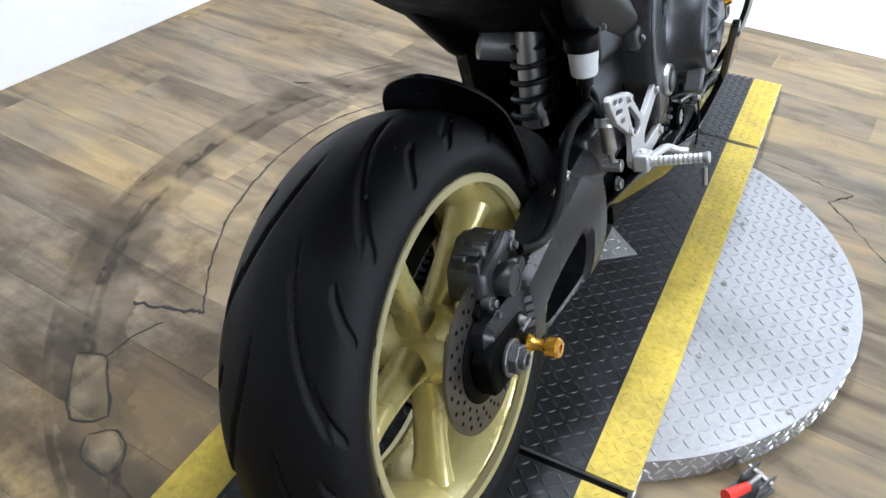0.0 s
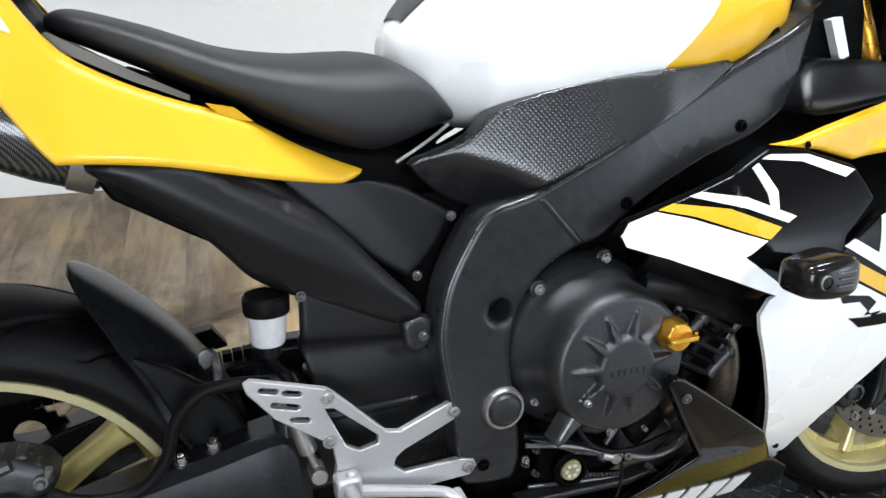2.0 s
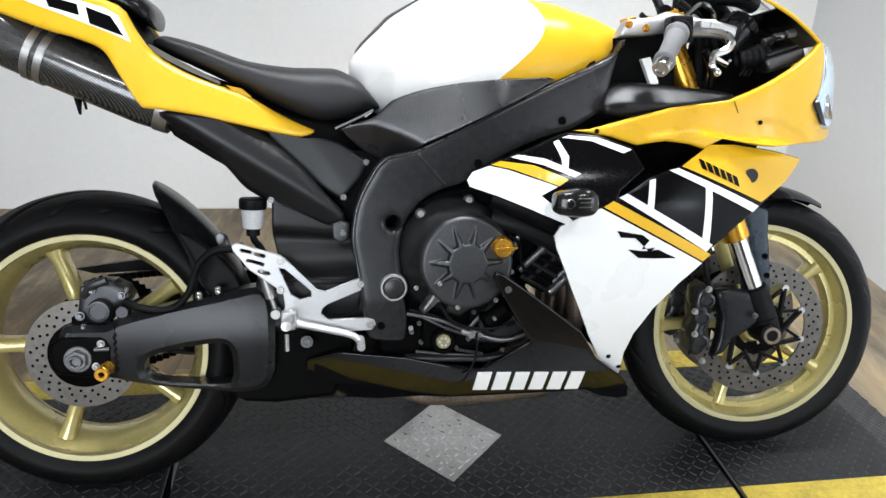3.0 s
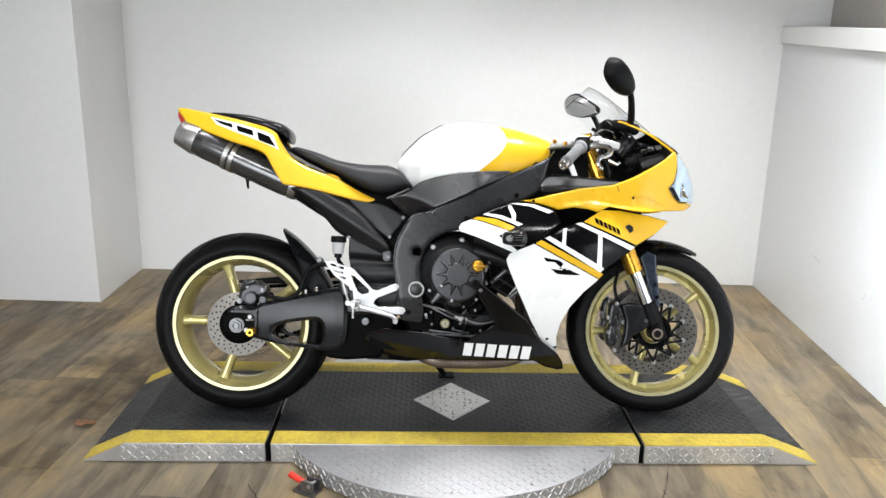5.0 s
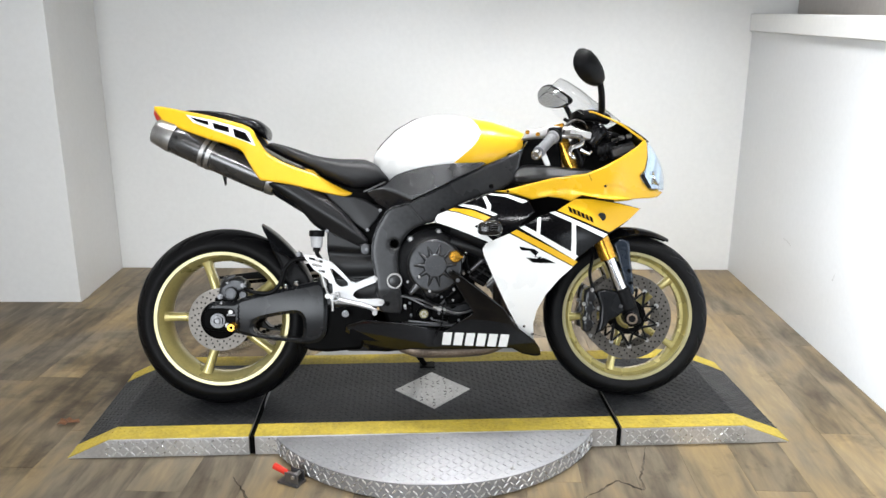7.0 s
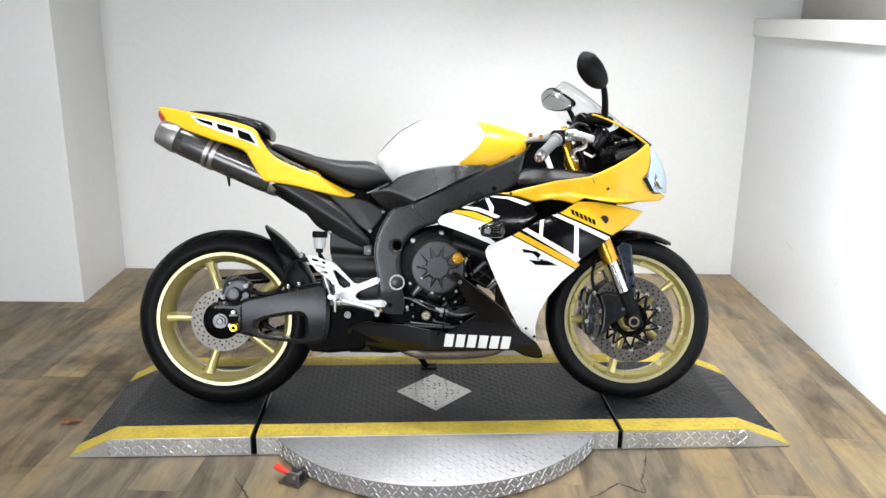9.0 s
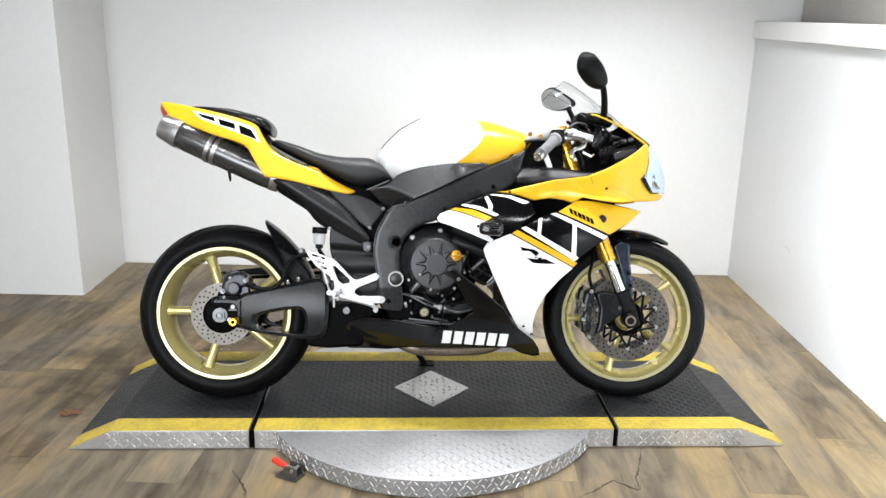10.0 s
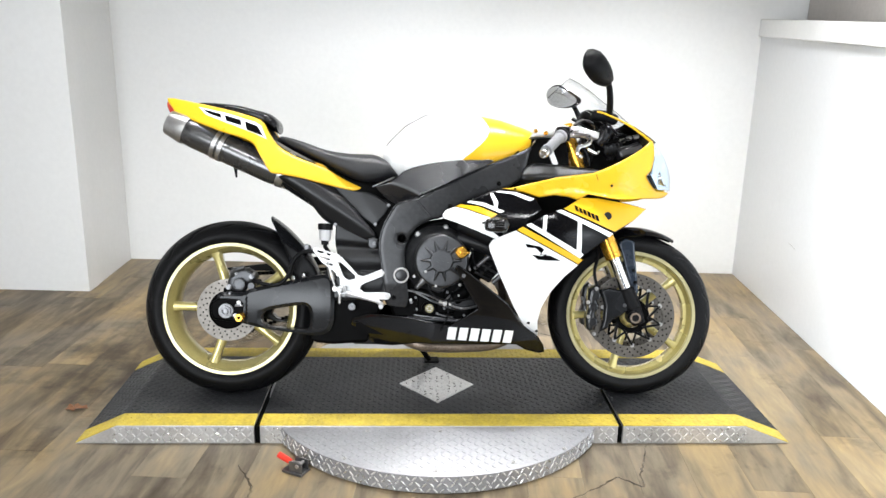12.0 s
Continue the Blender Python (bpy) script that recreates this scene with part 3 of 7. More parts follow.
def grid_spots(x0, x1, y0, y1, z, pitch=0.0205, inside=None):
    out = []
    i = 0
    x = x0 + pitch / 2
    while x < x1:
        j, y = 0, y0 + pitch / 2
        while y < y1:
            if inside is None or inside(x, y):
                out.append((x, y, math.pi / 4 if (i + j) % 2 else -math.pi / 4))
            y += pitch
            j += 1
        x += pitch
        i += 1
    return out


def section(name, top, label):
    ob = deck(name, top, label)
    for y0, y1 in ((YF - 0.001, -0.243), (0.257, YB + 0.001)):
        strip("yellow_edge_strip", top, y0, y1, 0.0035, M_DECKY, ob)
    strip("tread_mat", top, -0.2425, 0.2565, 0.0030, M_MAT, ob)
    sp, spy = [], []
    for x, y, a in grid_spots(top[0][0], top[-1][0], -0.24, 0.255, 0):
        z, tl = line_z(top, x)
        sp.append(((x, y, z + 0.003), a, tl))
    lugs("mat_tread", sp, M_LUG, ob)
    for y0, y1 in ((YF, -0.243), (0.257, YB)):
        for x, y, a in grid_spots(top[0][0], top[-1][0], y0, y1, 0):
            z, tl = line_z(top, x)
            spy.append(((x, y, z + 0.0034), a, tl))
    lugs("strip_tread", spy, M_DECKY, ob, 0.72)
    return ob


ramp_l = section("rear_ramp", [(XL[0], 0.004), (XL[1], HP), (XL[2], HP)], "sloped drive-on ramp section")
deck_m = section("centre_deck", [(XM[0], HP), (XM[1], HP)], "flat middle deck section")
ramp_r = section("front_ramp", [(XR[0], HP), (XR[1], HP), (XR[2], 0.004)], "sloped drive-off ramp section")
# lugs on the upright front skirts
for ob, x0, x1 in ((ramp_l, -1.07, -0.60), (deck_m, -0.56, -0.50), (deck_m, 0.585, 0.645), (ramp_r, 0.68, 1.12)):
    bm = bmesh.new()
    for x, z, a in grid_spots(x0, x1, 0.004, HP - 0.004, 0, 0.0205):
        lug(bm, (0, 0, 0), a, 0, 0.0240, 0.006, 0.0020)
        for v in bm.verts[-12:]:
            v.co = Vector((x + v.co.x, YF - v.co.z, z + v.co.y))
    me = bpy.data.meshes.new("skirt_tread")
    bm.to_mesh(me)
    bm.free()
    me.materials.append(M_POLISH)
    so = new("skirt_tread", me)
    so.parent = ob
    tagged(so, kind="stuff")

# dark rubber joints between the sections
for x0, x1 in ((XL[2], XM[0]), (XM[1], XR[0])):
    bm = bmesh.new()
    box(bm, ((x0 + x1) / 2, 0.01, 0.031), (x1 - x0 - 0.001, 0.655, 0.060))
    part("rubber_joint", bm, M_DARK, platform, "black rubber joint between deck sections")

# round plate
bm = bmesh.new()
spin(bm, [(0.001, HP - 0.004), (DR - 0.003, HP - 0.004), (DR, HP - 0.006), (DR, 0.006), (DR - 0.004, 0.002), (0.001, 0.002)], Matrix.Translation(DC), 160)
disc = part("turntable_disc", bm, M_TREAD, platform, "round aluminium tread-plate disc")
lugs("disc_tread", [((x, y, HP - 0.004), a, 0) for x, y, a in grid_spots(-0.6, 0.68, -0.66, YF, 0, 0.0225, lambda x, y: (x - DC.x) ** 2 + (y - DC.y) ** 2 < (DR - 0.012) ** 2 and y < YF - 0.004)], M_TREAD, disc)
bm = bmesh.new()
for k in range(190):
    a = 2 * math.pi * k / 180
    for r, zz in ((0, 0.014), (1, 0.033), (0, 0.052)):
        p = DC + Vector((DR * math.cos(a + r * 0.017), DR * math.sin(a + r * 0.017), zz))
        if p.y > YF - 0.005 or a > 6.3:
            continue
        n0 = len(bm.verts)
        lug(bm, (0, 0, 0), 0.8 if (k + r) % 2 else -0.8, 0, 0.0240, 0.006, 0.0020)
        bm.verts.ensure_lookup_table()
        t = Vector((-math.sin(a), math.cos(a), 0))
        o = Vector((math.cos(a), math.sin(a), 0))
        for v in bm.verts[n0:]:
            v.co = p + t * v.co.x + Vector((0, 0, 1)) * v.co.y + o * v.co.z
me = bpy.data.meshes.new("rim_tread")
bm.to_mesh(me)
bm.free()
me.materials.append(M_POLISH)
so = new("rim_tread", me)
so.parent = disc
tagged(so, kind="stuff")
for x, y in ((0.039, -0.355), (0.016, -0.603), (0.287, -0.351), (0.263, -0.555), (-0.207, -0.353), (0.524, -0.354), (0.44, -0.47), (-0.27, -0.53)):
    bm = bmesh.new()
    bolt(bm, (x, y, HP - 0.004), 0.006, 0.004, (0, 0, 1))
    part("screw", bm, M_STEEL, disc)

# inlaid diamond of tread plate
bm = bmesh.new()
dv = [(-0.106, 0.0), (0.036, -0.160), (0.177, -0.006), (0.037, 0.152)]
A = [bm.verts.new((x, y, HP + 0.0032)) for x, y in dv]
B = [bm.verts.new((x, y, HP + 0.0056)) for x, y in dv]
bm.faces.new(A[::-1])
bm.faces.new(B)
for i in range(4):
    bm.faces.new((A[i], A[(i + 1) % 4], B[(i + 1) % 4], B[i]))
diamond = part("diamond_plate", bm, M_PLATE, platform, "diamond-shaped aluminium tread plate inlay", smooth=0)
inside = lambda x, y: abs(x - 0.036) / 0.130 + abs(y + 0.004) / 0.146 < 1
lugs("plate_tread", [((x, y, HP + 0.0055), a, 0) for x, y, a in grid_spots(-0.11, 0.18, -0.17, 0.16, 0, 0.0225, inside)], M_POLISH, diamond)

# toggle stop with a red grip beside the disc
clamp = tagged(new("turntable_lock"), "small steel toggle lock with a red grip beside the disc", "lock")
bm = bmesh.new()
ml = Matrix.Translation((-0.428, -0.500, 0)) @ Matrix.Rotation(radians(-28), 4, "Z")
box(bm, (0, 0, 0.006), (0.075, 0.05, 0.008), ml)
box(bm, (0.012, 0.017, 0.026), (0.05, 0.004, 0.036), ml)
box(bm, (0.012, -0.017, 0.026), (0.05, 0.004, 0.036), ml)
part("bracket", bm, M_BOLT, clamp, bevel=0.001)
bm = bmesh.new()
cyl(bm, ml @ Vector((0.02, -0.024, 0.034)), ml @ Vector((0.02, 0.024, 0.034)), 0.006)
cyl(bm, ml @ Vector((0.02, 0, 0.034)), ml @ Vector((-0.02, 0, 0.03)), 0.006)
part("pin", bm, M_STEEL, clamp)
bm = bmesh.new()
tube(bm, [ml @ Vector(p) for p in ((-0.015, 0, 0.03), (-0.04, 0.003, 0.034), (-0.068, 0.006, 0.039))], (0.009, 0.011), 12)
part("grip", bm, M_RED, clamp, "red plastic grip")

# ---- floor marks ----
def mark(name, pts, w, material, label, n=5, z=0.0012, ragged=1.0):
    """A ragged flat line scored into the floor covering."""
    rnd = random.Random(len(pts) * 7 + int(w * 1e4))
    L = smooth_line([(x, y, 0) for x, y in pts], n)
    bm = bmesh.new()
    rows = []
    for i, p in enumerate(L):
        t = (L[min(i + 1, len(L) - 1)] - L[max(i - 1, 0)]).normalized()
        s = Vector((-t.y, t.x, 0))
        f = 0.3 + 0.7 * math.sin(math.pi * min(max(i / (len(L) - 1), 0.02), 0.98)) ** 0.4
        ww = w * f * (1 + ragged * rnd.uniform(-0.5, 0.3))
        o = ragged * rnd.uniform(-0.4, 0.4) * w
        rows.append([bm.verts.new(p + s * (o + q * ww / 2) + Vector((0, 0, z if abs(q) < 0.5 else 0.0002))) for q in (-1, 0, 1)])
    for A, B in zip(rows, rows[1:]):
        for i in range(2):
            bm.faces.new((A[i], A[i + 1], B[i + 1], B[i]))
    return tagged(part(name, bm, material, smooth=0), label, "floor mark", "floor marks")


RB = [(-0.523, 0.612), (-0.443, 0.67), (-0.32, 0.742), (-0.195, 0.796), (-0.02, 0.84), (0.12, 0.855), (0.27, 0.845), (0.40, 0.805), (0.5, 0.745), (0.62, 0.66), (0.74, 0.53)]
mark("floor_crack", RB, 0.007, M_CRACK, "curved dark cut in the floor round the turntable", 8)
mark("floor_crack", [(-0.566, 0.766), (-0.55, 0.70), (-0.53, 0.64), (-0.522, 0.612)], 0.012, M_CRACK, "torn edge in the floor planks")
mark("floor_crack", [(0.461, 1.081), (0.475, 1.05), (0.49, 1.036)], 0.010, M_CRACK, "small nick in the floor planks")
mark("floor_crack", [(0.753, -0.335), (0.708, -0.461), (0.683, -0.52), (0.671, -0.589), (0.63, -0.56), (0.6, -0.541), (0.54, -0.585), (0.472, -0.631), (0.358, -0.715)], 0.008, M_HAIR, "long jagged crack in the floor planks")
mark("floor_crack", [(-0.62, -0.46), (-0.58, -0.53), (-0.55, -0.60), (-0.56, -0.66)], 0.008, M_HAIR, "short crack in the floor planks")
mark("floor_crack", [(-0.733, 0.754), (-0.712, 0.70), (-0.765, 0.64), (-0.82, 0.584), (-0.856, 0.637), (-0.80, 0.70), (-0.738, 0.75)], 0.006, M_CRACK, "dark outline of a repaired floor patch")
mark("floor_crack", [(-0.869, 0.581), (-0.838, 0.545), (-0.865, 0.496), (-0.915, 0.488), (-0.909, 0.553), (-0.874, 0.58)], 0.006, M_CRACK, "dark outline of a small floor patch")
mark("floor_crack", [(-0.582, 0.666), (-0.632, 0.688), (-0.712, 0.698)], 0.006, M_CRACK, "thin crack along a plank edge")
def worn_patch(outline, label):
    """A thin worn layer on the floor inside an outline."""
    bm = bmesh.new()
    vs = [bm.verts.new((x, y, 0.0007)) for x, y in outline]
    bmesh.ops.triangle_fill(bm, use_beauty=True, edges=[bm.edges.new((vs[i], vs[(i + 1) % len(vs)])) for i in range(len(vs))])
    tagged(part("floor_patch", bm, M_PATCH, smooth=0), label, "floor mark", "floor marks")


worn_patch([(-0.735, 0.752), (-0.714, 0.70), (-0.767, 0.642), (-0.82, 0.588), (-0.853, 0.637), (-0.80, 0.70)], "tan worn filling of a floor patch")
worn_patch([(-0.869, 0.578), (-0.841, 0.545), (-0.867, 0.499), (-0.912, 0.491), (-0.906, 0.553)], "tan worn filling of a small floor patch")
inner = [(x * 0.86 + 0.005, y * 0.895) for x, y in RB]
worn_patch(RB[:8] + inner[7::-1], "tan strip scraped bare beside the curved cut")
rnd = random.Random(11)
for k in range(16):
    f = k / 15
    cx, cy = -0.47 + 0.50 * f, 0.60 + 0.215 * math.sin(f * 1.45)
    mark("floor_scratch", [(cx - 0.03 + rnd.uniform(-0.01, 0.01), cy - 0.08 + rnd.uniform(-0.02, 0.02)), (cx, cy - 0.04), (cx + 0.012, cy - 0.008)], 0.0025, M_SCUFF, "fine scratch worn into the floor beside the turntable", 2, 0.0011, 0.4)
ring = [(DC.x + 1.15 * math.cos(a), DC.y + 1.13 * math.sin(a)) for a in np.linspace(radians(48), radians(168), 30)]
for k in range(4):
    rr = (1.0, 0.966, 0.932, 0.90)[k]
    mark("floor_scuff", [(x * rr, y * rr) for x, y in ring], (0.018, 0.060, 0.030, 0.085)[k], M_SCUFF, "faint dark scuff ring on the floor", 6, 0.0006 + 0.0001 * k, 0.25)

# leaf
bm = bmesh.new()
lv = []
for k in range(16):
    a = 2 * math.pi * k / 16
    r = 0.028 * (1 + 0.25 * math.cos(a * 3) + 0.1 * math.sin(a * 5))
    lv.append((r * math.cos(a) * 1.25, r * math.sin(a) * 0.8))
c0 = bm.verts.new((0, 0, 0.006))
vv = [bm.verts.new((x, y, 0.004 + 0.012 * abs(math.sin(i * 1.3)))) for i, (x, y) in enumerate(lv)]
for i in range(16):
    bm.faces.new((c0, vv[i], vv[(i + 1) % 16]))
ex = bmesh.ops.solidify(bm, geom=bm.faces[:], thickness=0.0012)
tagged(part("leaf", turned(bm, Matrix.Translation((-1.292, -0.076, 0))), M_LEAF), "curled dry brown leaf on the floor", "leaf")

# ---- motorcycle ----
LEANING = 13.7
bike = tagged(new("motorcycle"), "yellow, white and black sport motorcycle leaning on its side stand", "motorcycle")
bike.matrix_world = Matrix.Translation((0.021, -0.075, HP + 0.003)) @ Matrix.Rotation(radians(-LEANING), 4, "X")
RA, FA = (-0.732, 0.316), (0.728, 0.301)
STEER = Matrix.Translation((FA[0], 0, FA[1])) @ Matrix.Rotation(radians(-5), 4, "Z") @ Matrix.Translation((-FA[0], 0, -FA[1]))


def P(name, bm, material, label="", parent=None, **k):
    return part(name, bm, material, parent or bike, label, **k)


# -- wheels --
def tyre_mesh(prof, ax, segs, cross, groove):
    """A tyre turned from its section (half width, radius), with tread grooves pressed in."""
    L = smooth_line([(y, r, 0) for y, r in prof], cross)
    bm = bmesh.new()
    rings = []
    for k in range(segs):
        a = 2 * math.pi * k / segs
        ring = []
        for y, r, _ in L:
            r2 = r - groove(a, y, r)
            ring.append(bm.verts.new((ax[0] + r2 * math.cos(a), y, ax[1] + r2 * math.sin(a))))
        rings.append(ring)
    for k in range(segs):
        A, B = rings[k], rings[(k + 1) % segs]
        for i in range(len(L) - 1):
            bm.faces.new((A[i], A[i + 1], B[i + 1], B[i]))
    return bm


def sport_groove(count, half, wide, radius, depth=0.005):
    """Long grooves that start near the crown and sweep outwards, with shorter slashes between them."""
    pitch = 2 * math.pi * radius / count
    kinds = ((0.0, 0.13, 0.82, 1.25, 0.55), (0.42, 0.36, 0.80, 0.60, 0.7), (0.70, 0.60, 0.93, 0.36, 0.8), (0.22, 0.64, 0.95, 0.30, 0.8))
    q0 = 0.07

    def f(a, y, r):
        u = a / (2 * math.pi) * count
        s = abs(y) / wide
        side = 0.0 if y < 0 else 0.5
        deep = 0.0
        for ph, lo, hi, reach, ex in kinds:
            if lo < s < hi:
                q = (s - lo) / (hi - lo)
                c = ph + side + reach * ((q + q0) ** ex - q0**ex)
                slope = pitch * reach * ex * (q + q0) ** (ex - 1) / (wide * (hi - lo))
                d = abs((u - c + 0.5) % 1.0 - 0.5) * pitch / math.sqrt(1 + slope * slope)
                fade = min(1.0, 10 * q, 8 * (1 - q))
                d /= half * (0.55 + 0.45 * fade)
                if d < 1:
                    deep = max(deep, depth * fade * (1 - d * d) ** 1.5)
        return deep
    return f


def wheel(name, ax, half, rim_r, spoke_base, spoke_y, hub_r, label, spoke_w, spoke_d, flare):
    """A five-spoke cast wheel: barrel, lips, spokes with a rib, hub."""
    bm = bmesh.new()
    m = axis_y(ax[0], 0, ax[1])
    w = half
    prof = [(rim_r, w), (rim_r + 0.001, w - 0.003), (rim_r - 0.004, w - 0.006), (rim_r - 0.010, w - 0.012), (rim_r - 0.013, w - 0.016), (rim_r - 0.022, w - 0.034), (rim_r - 0.034, w * 0.35), (rim_r - 0.036, 0)]
    prof = prof + [(r, -h) for r, h in prof[-2::-1]]
    outer = [(rim_r - 0.006, -w + 0.008), (rim_r - 0.010, 0), (rim_r - 0.006, w - 0.008)]
    spin(bm, prof + outer, m, 120, True)
    ob = P(name, bm, M_GOLD, label, smooth=40)
    for s in (1, -1):
        bl = bmesh.new()
        spin(bl, [(rim_r + 0.002, s * (w + 0.0005)), (rim_r + 0.001, s * (w + 0.003)), (rim_r - 0.010, s * (w + 0.002)), (rim_r - 0.012, s * (w - 0.008)), (rim_r - 0.006, s * (w - 0.010))], m, 120, True)
        P("rim_lip", bl, M_LIP, "bright machined rim lip", ob)
    for k in range(5):
        a = radians(spoke_base + 72 * k)
        bs = bmesh.new()
        R0, R1 = hub_r * 0.7, rim_r - 0.026
        n = 9
        rows = []
        for i in range(n):
            t = i / (n - 1)
            r = R0 + (R1 - R0) * t
            wd = spoke_w * (1.0 + 0.35 * (1 - t)) + 0.016 * max(0, t - 0.84) ** 1.2 * 4 + 0.012 * max(0, 0.2 - t) * 5
            th = spoke_d * (1.0 + 0.25 * (1 - t)) + flare * max(0, (t - 0.45) / 0.55) ** 1.8
            yc = spoke_y[0] + (spoke_y[1] - spoke_y[0]) * t
            pts = [(wd * math.copysign(abs(math.cos(q)) ** 0.72, math.cos(q)), th * math.copysign(abs(math.sin(q)) ** 0.72, math.sin(q))) for q in np.linspace(0, 2 * math.pi, 17)[:-1]]
            rows.append([bs.verts.new((ax[0] + r * math.cos(a) - p * math.sin(a), yc + q, ax[1] + r * math.sin(a) + p * math.cos(a))) for p, q in pts])
        for A, B in zip(rows, rows[1:]):
            for i in range(16):
                bs.faces.new((A[i], A[(i + 1) % 16], B[(i + 1) % 16], B[i]))
        bs.faces.new(rows[0])
        bs.faces.new(rows[-1])
        P("spoke", bs, M_GOLD, parent=ob, smooth=50)
    bh = bmesh.new()
    spin(bh, [(0.014, -0.07), (hub_r * 0.75, -0.07), (hub_r, -0.045), (hub_r, 0.045), (hub_r * 0.75, 0.07), (0.014, 0.07)], m, 40, True)
    P("hub", bh, M_GOLD, parent=ob)
    return ob


def brake_disc(ax, y, r, rin, parent, m0=Matrix(), holes=30):
    """A drilled steel ring: small dark holes through it."""
    bm = bmesh.new()
    spin(bm, [(rin, y - 0.0025), (r, y - 0.0025), (r, y + 0.0025), (rin, y + 0.0025)], Matrix.Translation((ax[0], 0, ax[1])) @ Matrix.Rotation(radians(-90), 4, "X") , 96, True)
    d = P("brake_disc", turned(bm, m0), M_DISC, "drilled steel brake disc", parent)
    bm = bmesh.new()
    for k in range(holes):
        for j, f in enumerate((0.25, 0.5, 0.75)):
            a = 2 * math.pi * (k + j * 0.36) / holes
            q = rin + (r - rin) * f
            x, z = ax[0] + q * math.cos(a), ax[1] + q * math.sin(a)
            cyl(bm, (x, y - 0.0029, z), (x, y + 0.0029, z), 0.0032, seg=8)
    tagged(P("drill_hole", turned(bm, m0), M_DARK, "", d), kind="stuff")
    return d


rear_wheel = wheel("rear_wheel", RA, 0.086, 0.2350, 107, (-0.022, -0.024), 0.055, "gold five-spoke cast rear wheel", 0.0140, 0.022, 0.012)
RT = [(-0.078, 0.231), (-0.086, 0.2365), (-0.0945, 0.250), (-0.0965, 0.262), (-0.091, 0.276), (-0.078, 0.292), (-0.058, 0.304), (-0.03, 0.3135), (0, 0.316)]
RT = RT + [(-y, r) for y, r in RT[-2::-1]]
P("tyre", tyre_mesh(RT, RA, 1000, 11, sport_groove(9, 0.0048, 0.096, 0.316)), M_RUBBER, "worn wide black rear tyre with curved grooves", rear_wheel, smooth=60)
front_wheel = wheel("front_wheel", FA, 0.052, 0.2335, 182, (0.0, 0.0), 0.042, "gold five-spoke cast front wheel", 0.0115, 0.020, 0.010)
FT = [(-0.046, 0.230), (-0.053, 0.2355), (-0.0590, 0.249), (-0.0605, 0.262), (-0.054, 0.277), (-0.040, 0.290), (-0.020, 0.298), (0, 0.300)]
FT = FT + [(-y, r) for y, r in FT[-2::-1]]
P("tyre", tyre_mesh(FT, FA, 640, 8, sport_groove(10, 0.0042, 0.062, 0.300, 0.004)), M_RUBBER, "black front tyre with curved grooves", front_wheel, smooth=60)
front_wheel.matrix_basis = STEER

rear_wheel.matrix_basis = Matrix.Translation((0, 0.009, 0))
brake_disc(RA, -0.109, 0.110, 0.066, rear_wheel, holes=22)
bm = bmesh.new()
spin(bm, [(0.02, 0.100), (0.060, 0.102), (0.068, 0.107), (0.068, 0.113), (0.060, 0.117), (0.02, 0.117)], axis_y(RA[0], 0, RA[1]), 48, True)
P("disc_carrier", bm, M_DARK, "", rear_wheel)
# sprocket and chain on the far side
bm = bmesh.new()
ring = []
for k in range(90):
    a = 2 * math.pi * k / 90
    r = 0.112 + (0.006 if k % 2 else 0)
    ring.append((RA[0] + r * math.cos(a), RA[1] + r * math.sin(a)))
hl = [[(RA[0] + 0.075 * math.cos(b) + 0.022 * math.cos(a), RA[1] + 0.075 * math.sin(b) + 0.022 * math.sin(a)) for a in np.linspace(0, 2 * math.pi, 13)[:-1]] for b in np.linspace(0, 2 * math.pi, 7)[:-1]]
P("sprocket", slab(ring, 0.108, 0.114, hl), M_DARK, "black chain sprocket", rear_wheel, smooth=0)
for z0, z1 in ((RA[1] + 0.112, 0.47), (RA[1] - 0.112, 0.405)):
    L = (-0.16 - RA[0])
    bm = bmesh.new()
    for k in range(38):
        f = (k + 0.5) / 38
        box(bm, (RA[0] + L * f, 0.111, z0 + (z1 - z0) * f), (0.0135, 0.016, 0.013))
    tagged(P("drive_chain", bm, M_DARK, "dark oily drive chain run", smooth=0), "dark oily drive chain run", kind="stuff")
P("chain_guard", slab([(-0.80, 0.452), (-0.60, 0.475), (-0.44, 0.50), (-0.42, 0.47), (-0.58, 0.445), (-0.76, 0.44)], 0.10, 0.126), M_PLASTIC, "black plastic chain guard", bevel=0.002)

# -- swingarm --
SW = [(-0.767, 0.364), (-0.751, 0.38), (-0.679, 0.379), (-0.652, 0.392), (-0.551, 0.416), (-0.466, 0.432), (-0.40, 0.446), (-0.375, 0.444), (-0.362, 0.43), (-0.355, 0.392), (-0.357, 0.299), (-0.366, 0.258), (-0.385, 0.238), (-0.421, 0.231), (-0.475, 0.236), (-0.593, 0.252), (-0.661, 0.268), (-0.758, 0.287), (-0.768, 0.302), (-0.771, 0.33)]
SH = [(-0.602, 0.312), (-0.557, 0.326), (-0.503, 0.335), (-0.462, 0.338), (-0.447, 0.331), (-0.440, 0.315), (-0.439, 0.279), (-0.445, 0.257), (-0.462, 0.250), (-0.561, 0.257), (-0.596, 0.266), (-0.612, 0.285)]
sw_y = lambda x, z: -(0.128 + 0.016 * min(1, max(0, (x + 0.75) / 0.35)) + 0.012 * max(0, 1 - ((z - 0.34) / 0.1) ** 2) * (1 if x > -0.66 else 0.4))
P("swingarm", panel(rounded(SW, 2), sw_y, 0.05, [rounded(SH, 2)], 0.008, 0.010, 0.0125, sag=-0.088, chamfer=True), M_SWING, "black painted aluminium swingarm with a triangular opening", smooth=27)
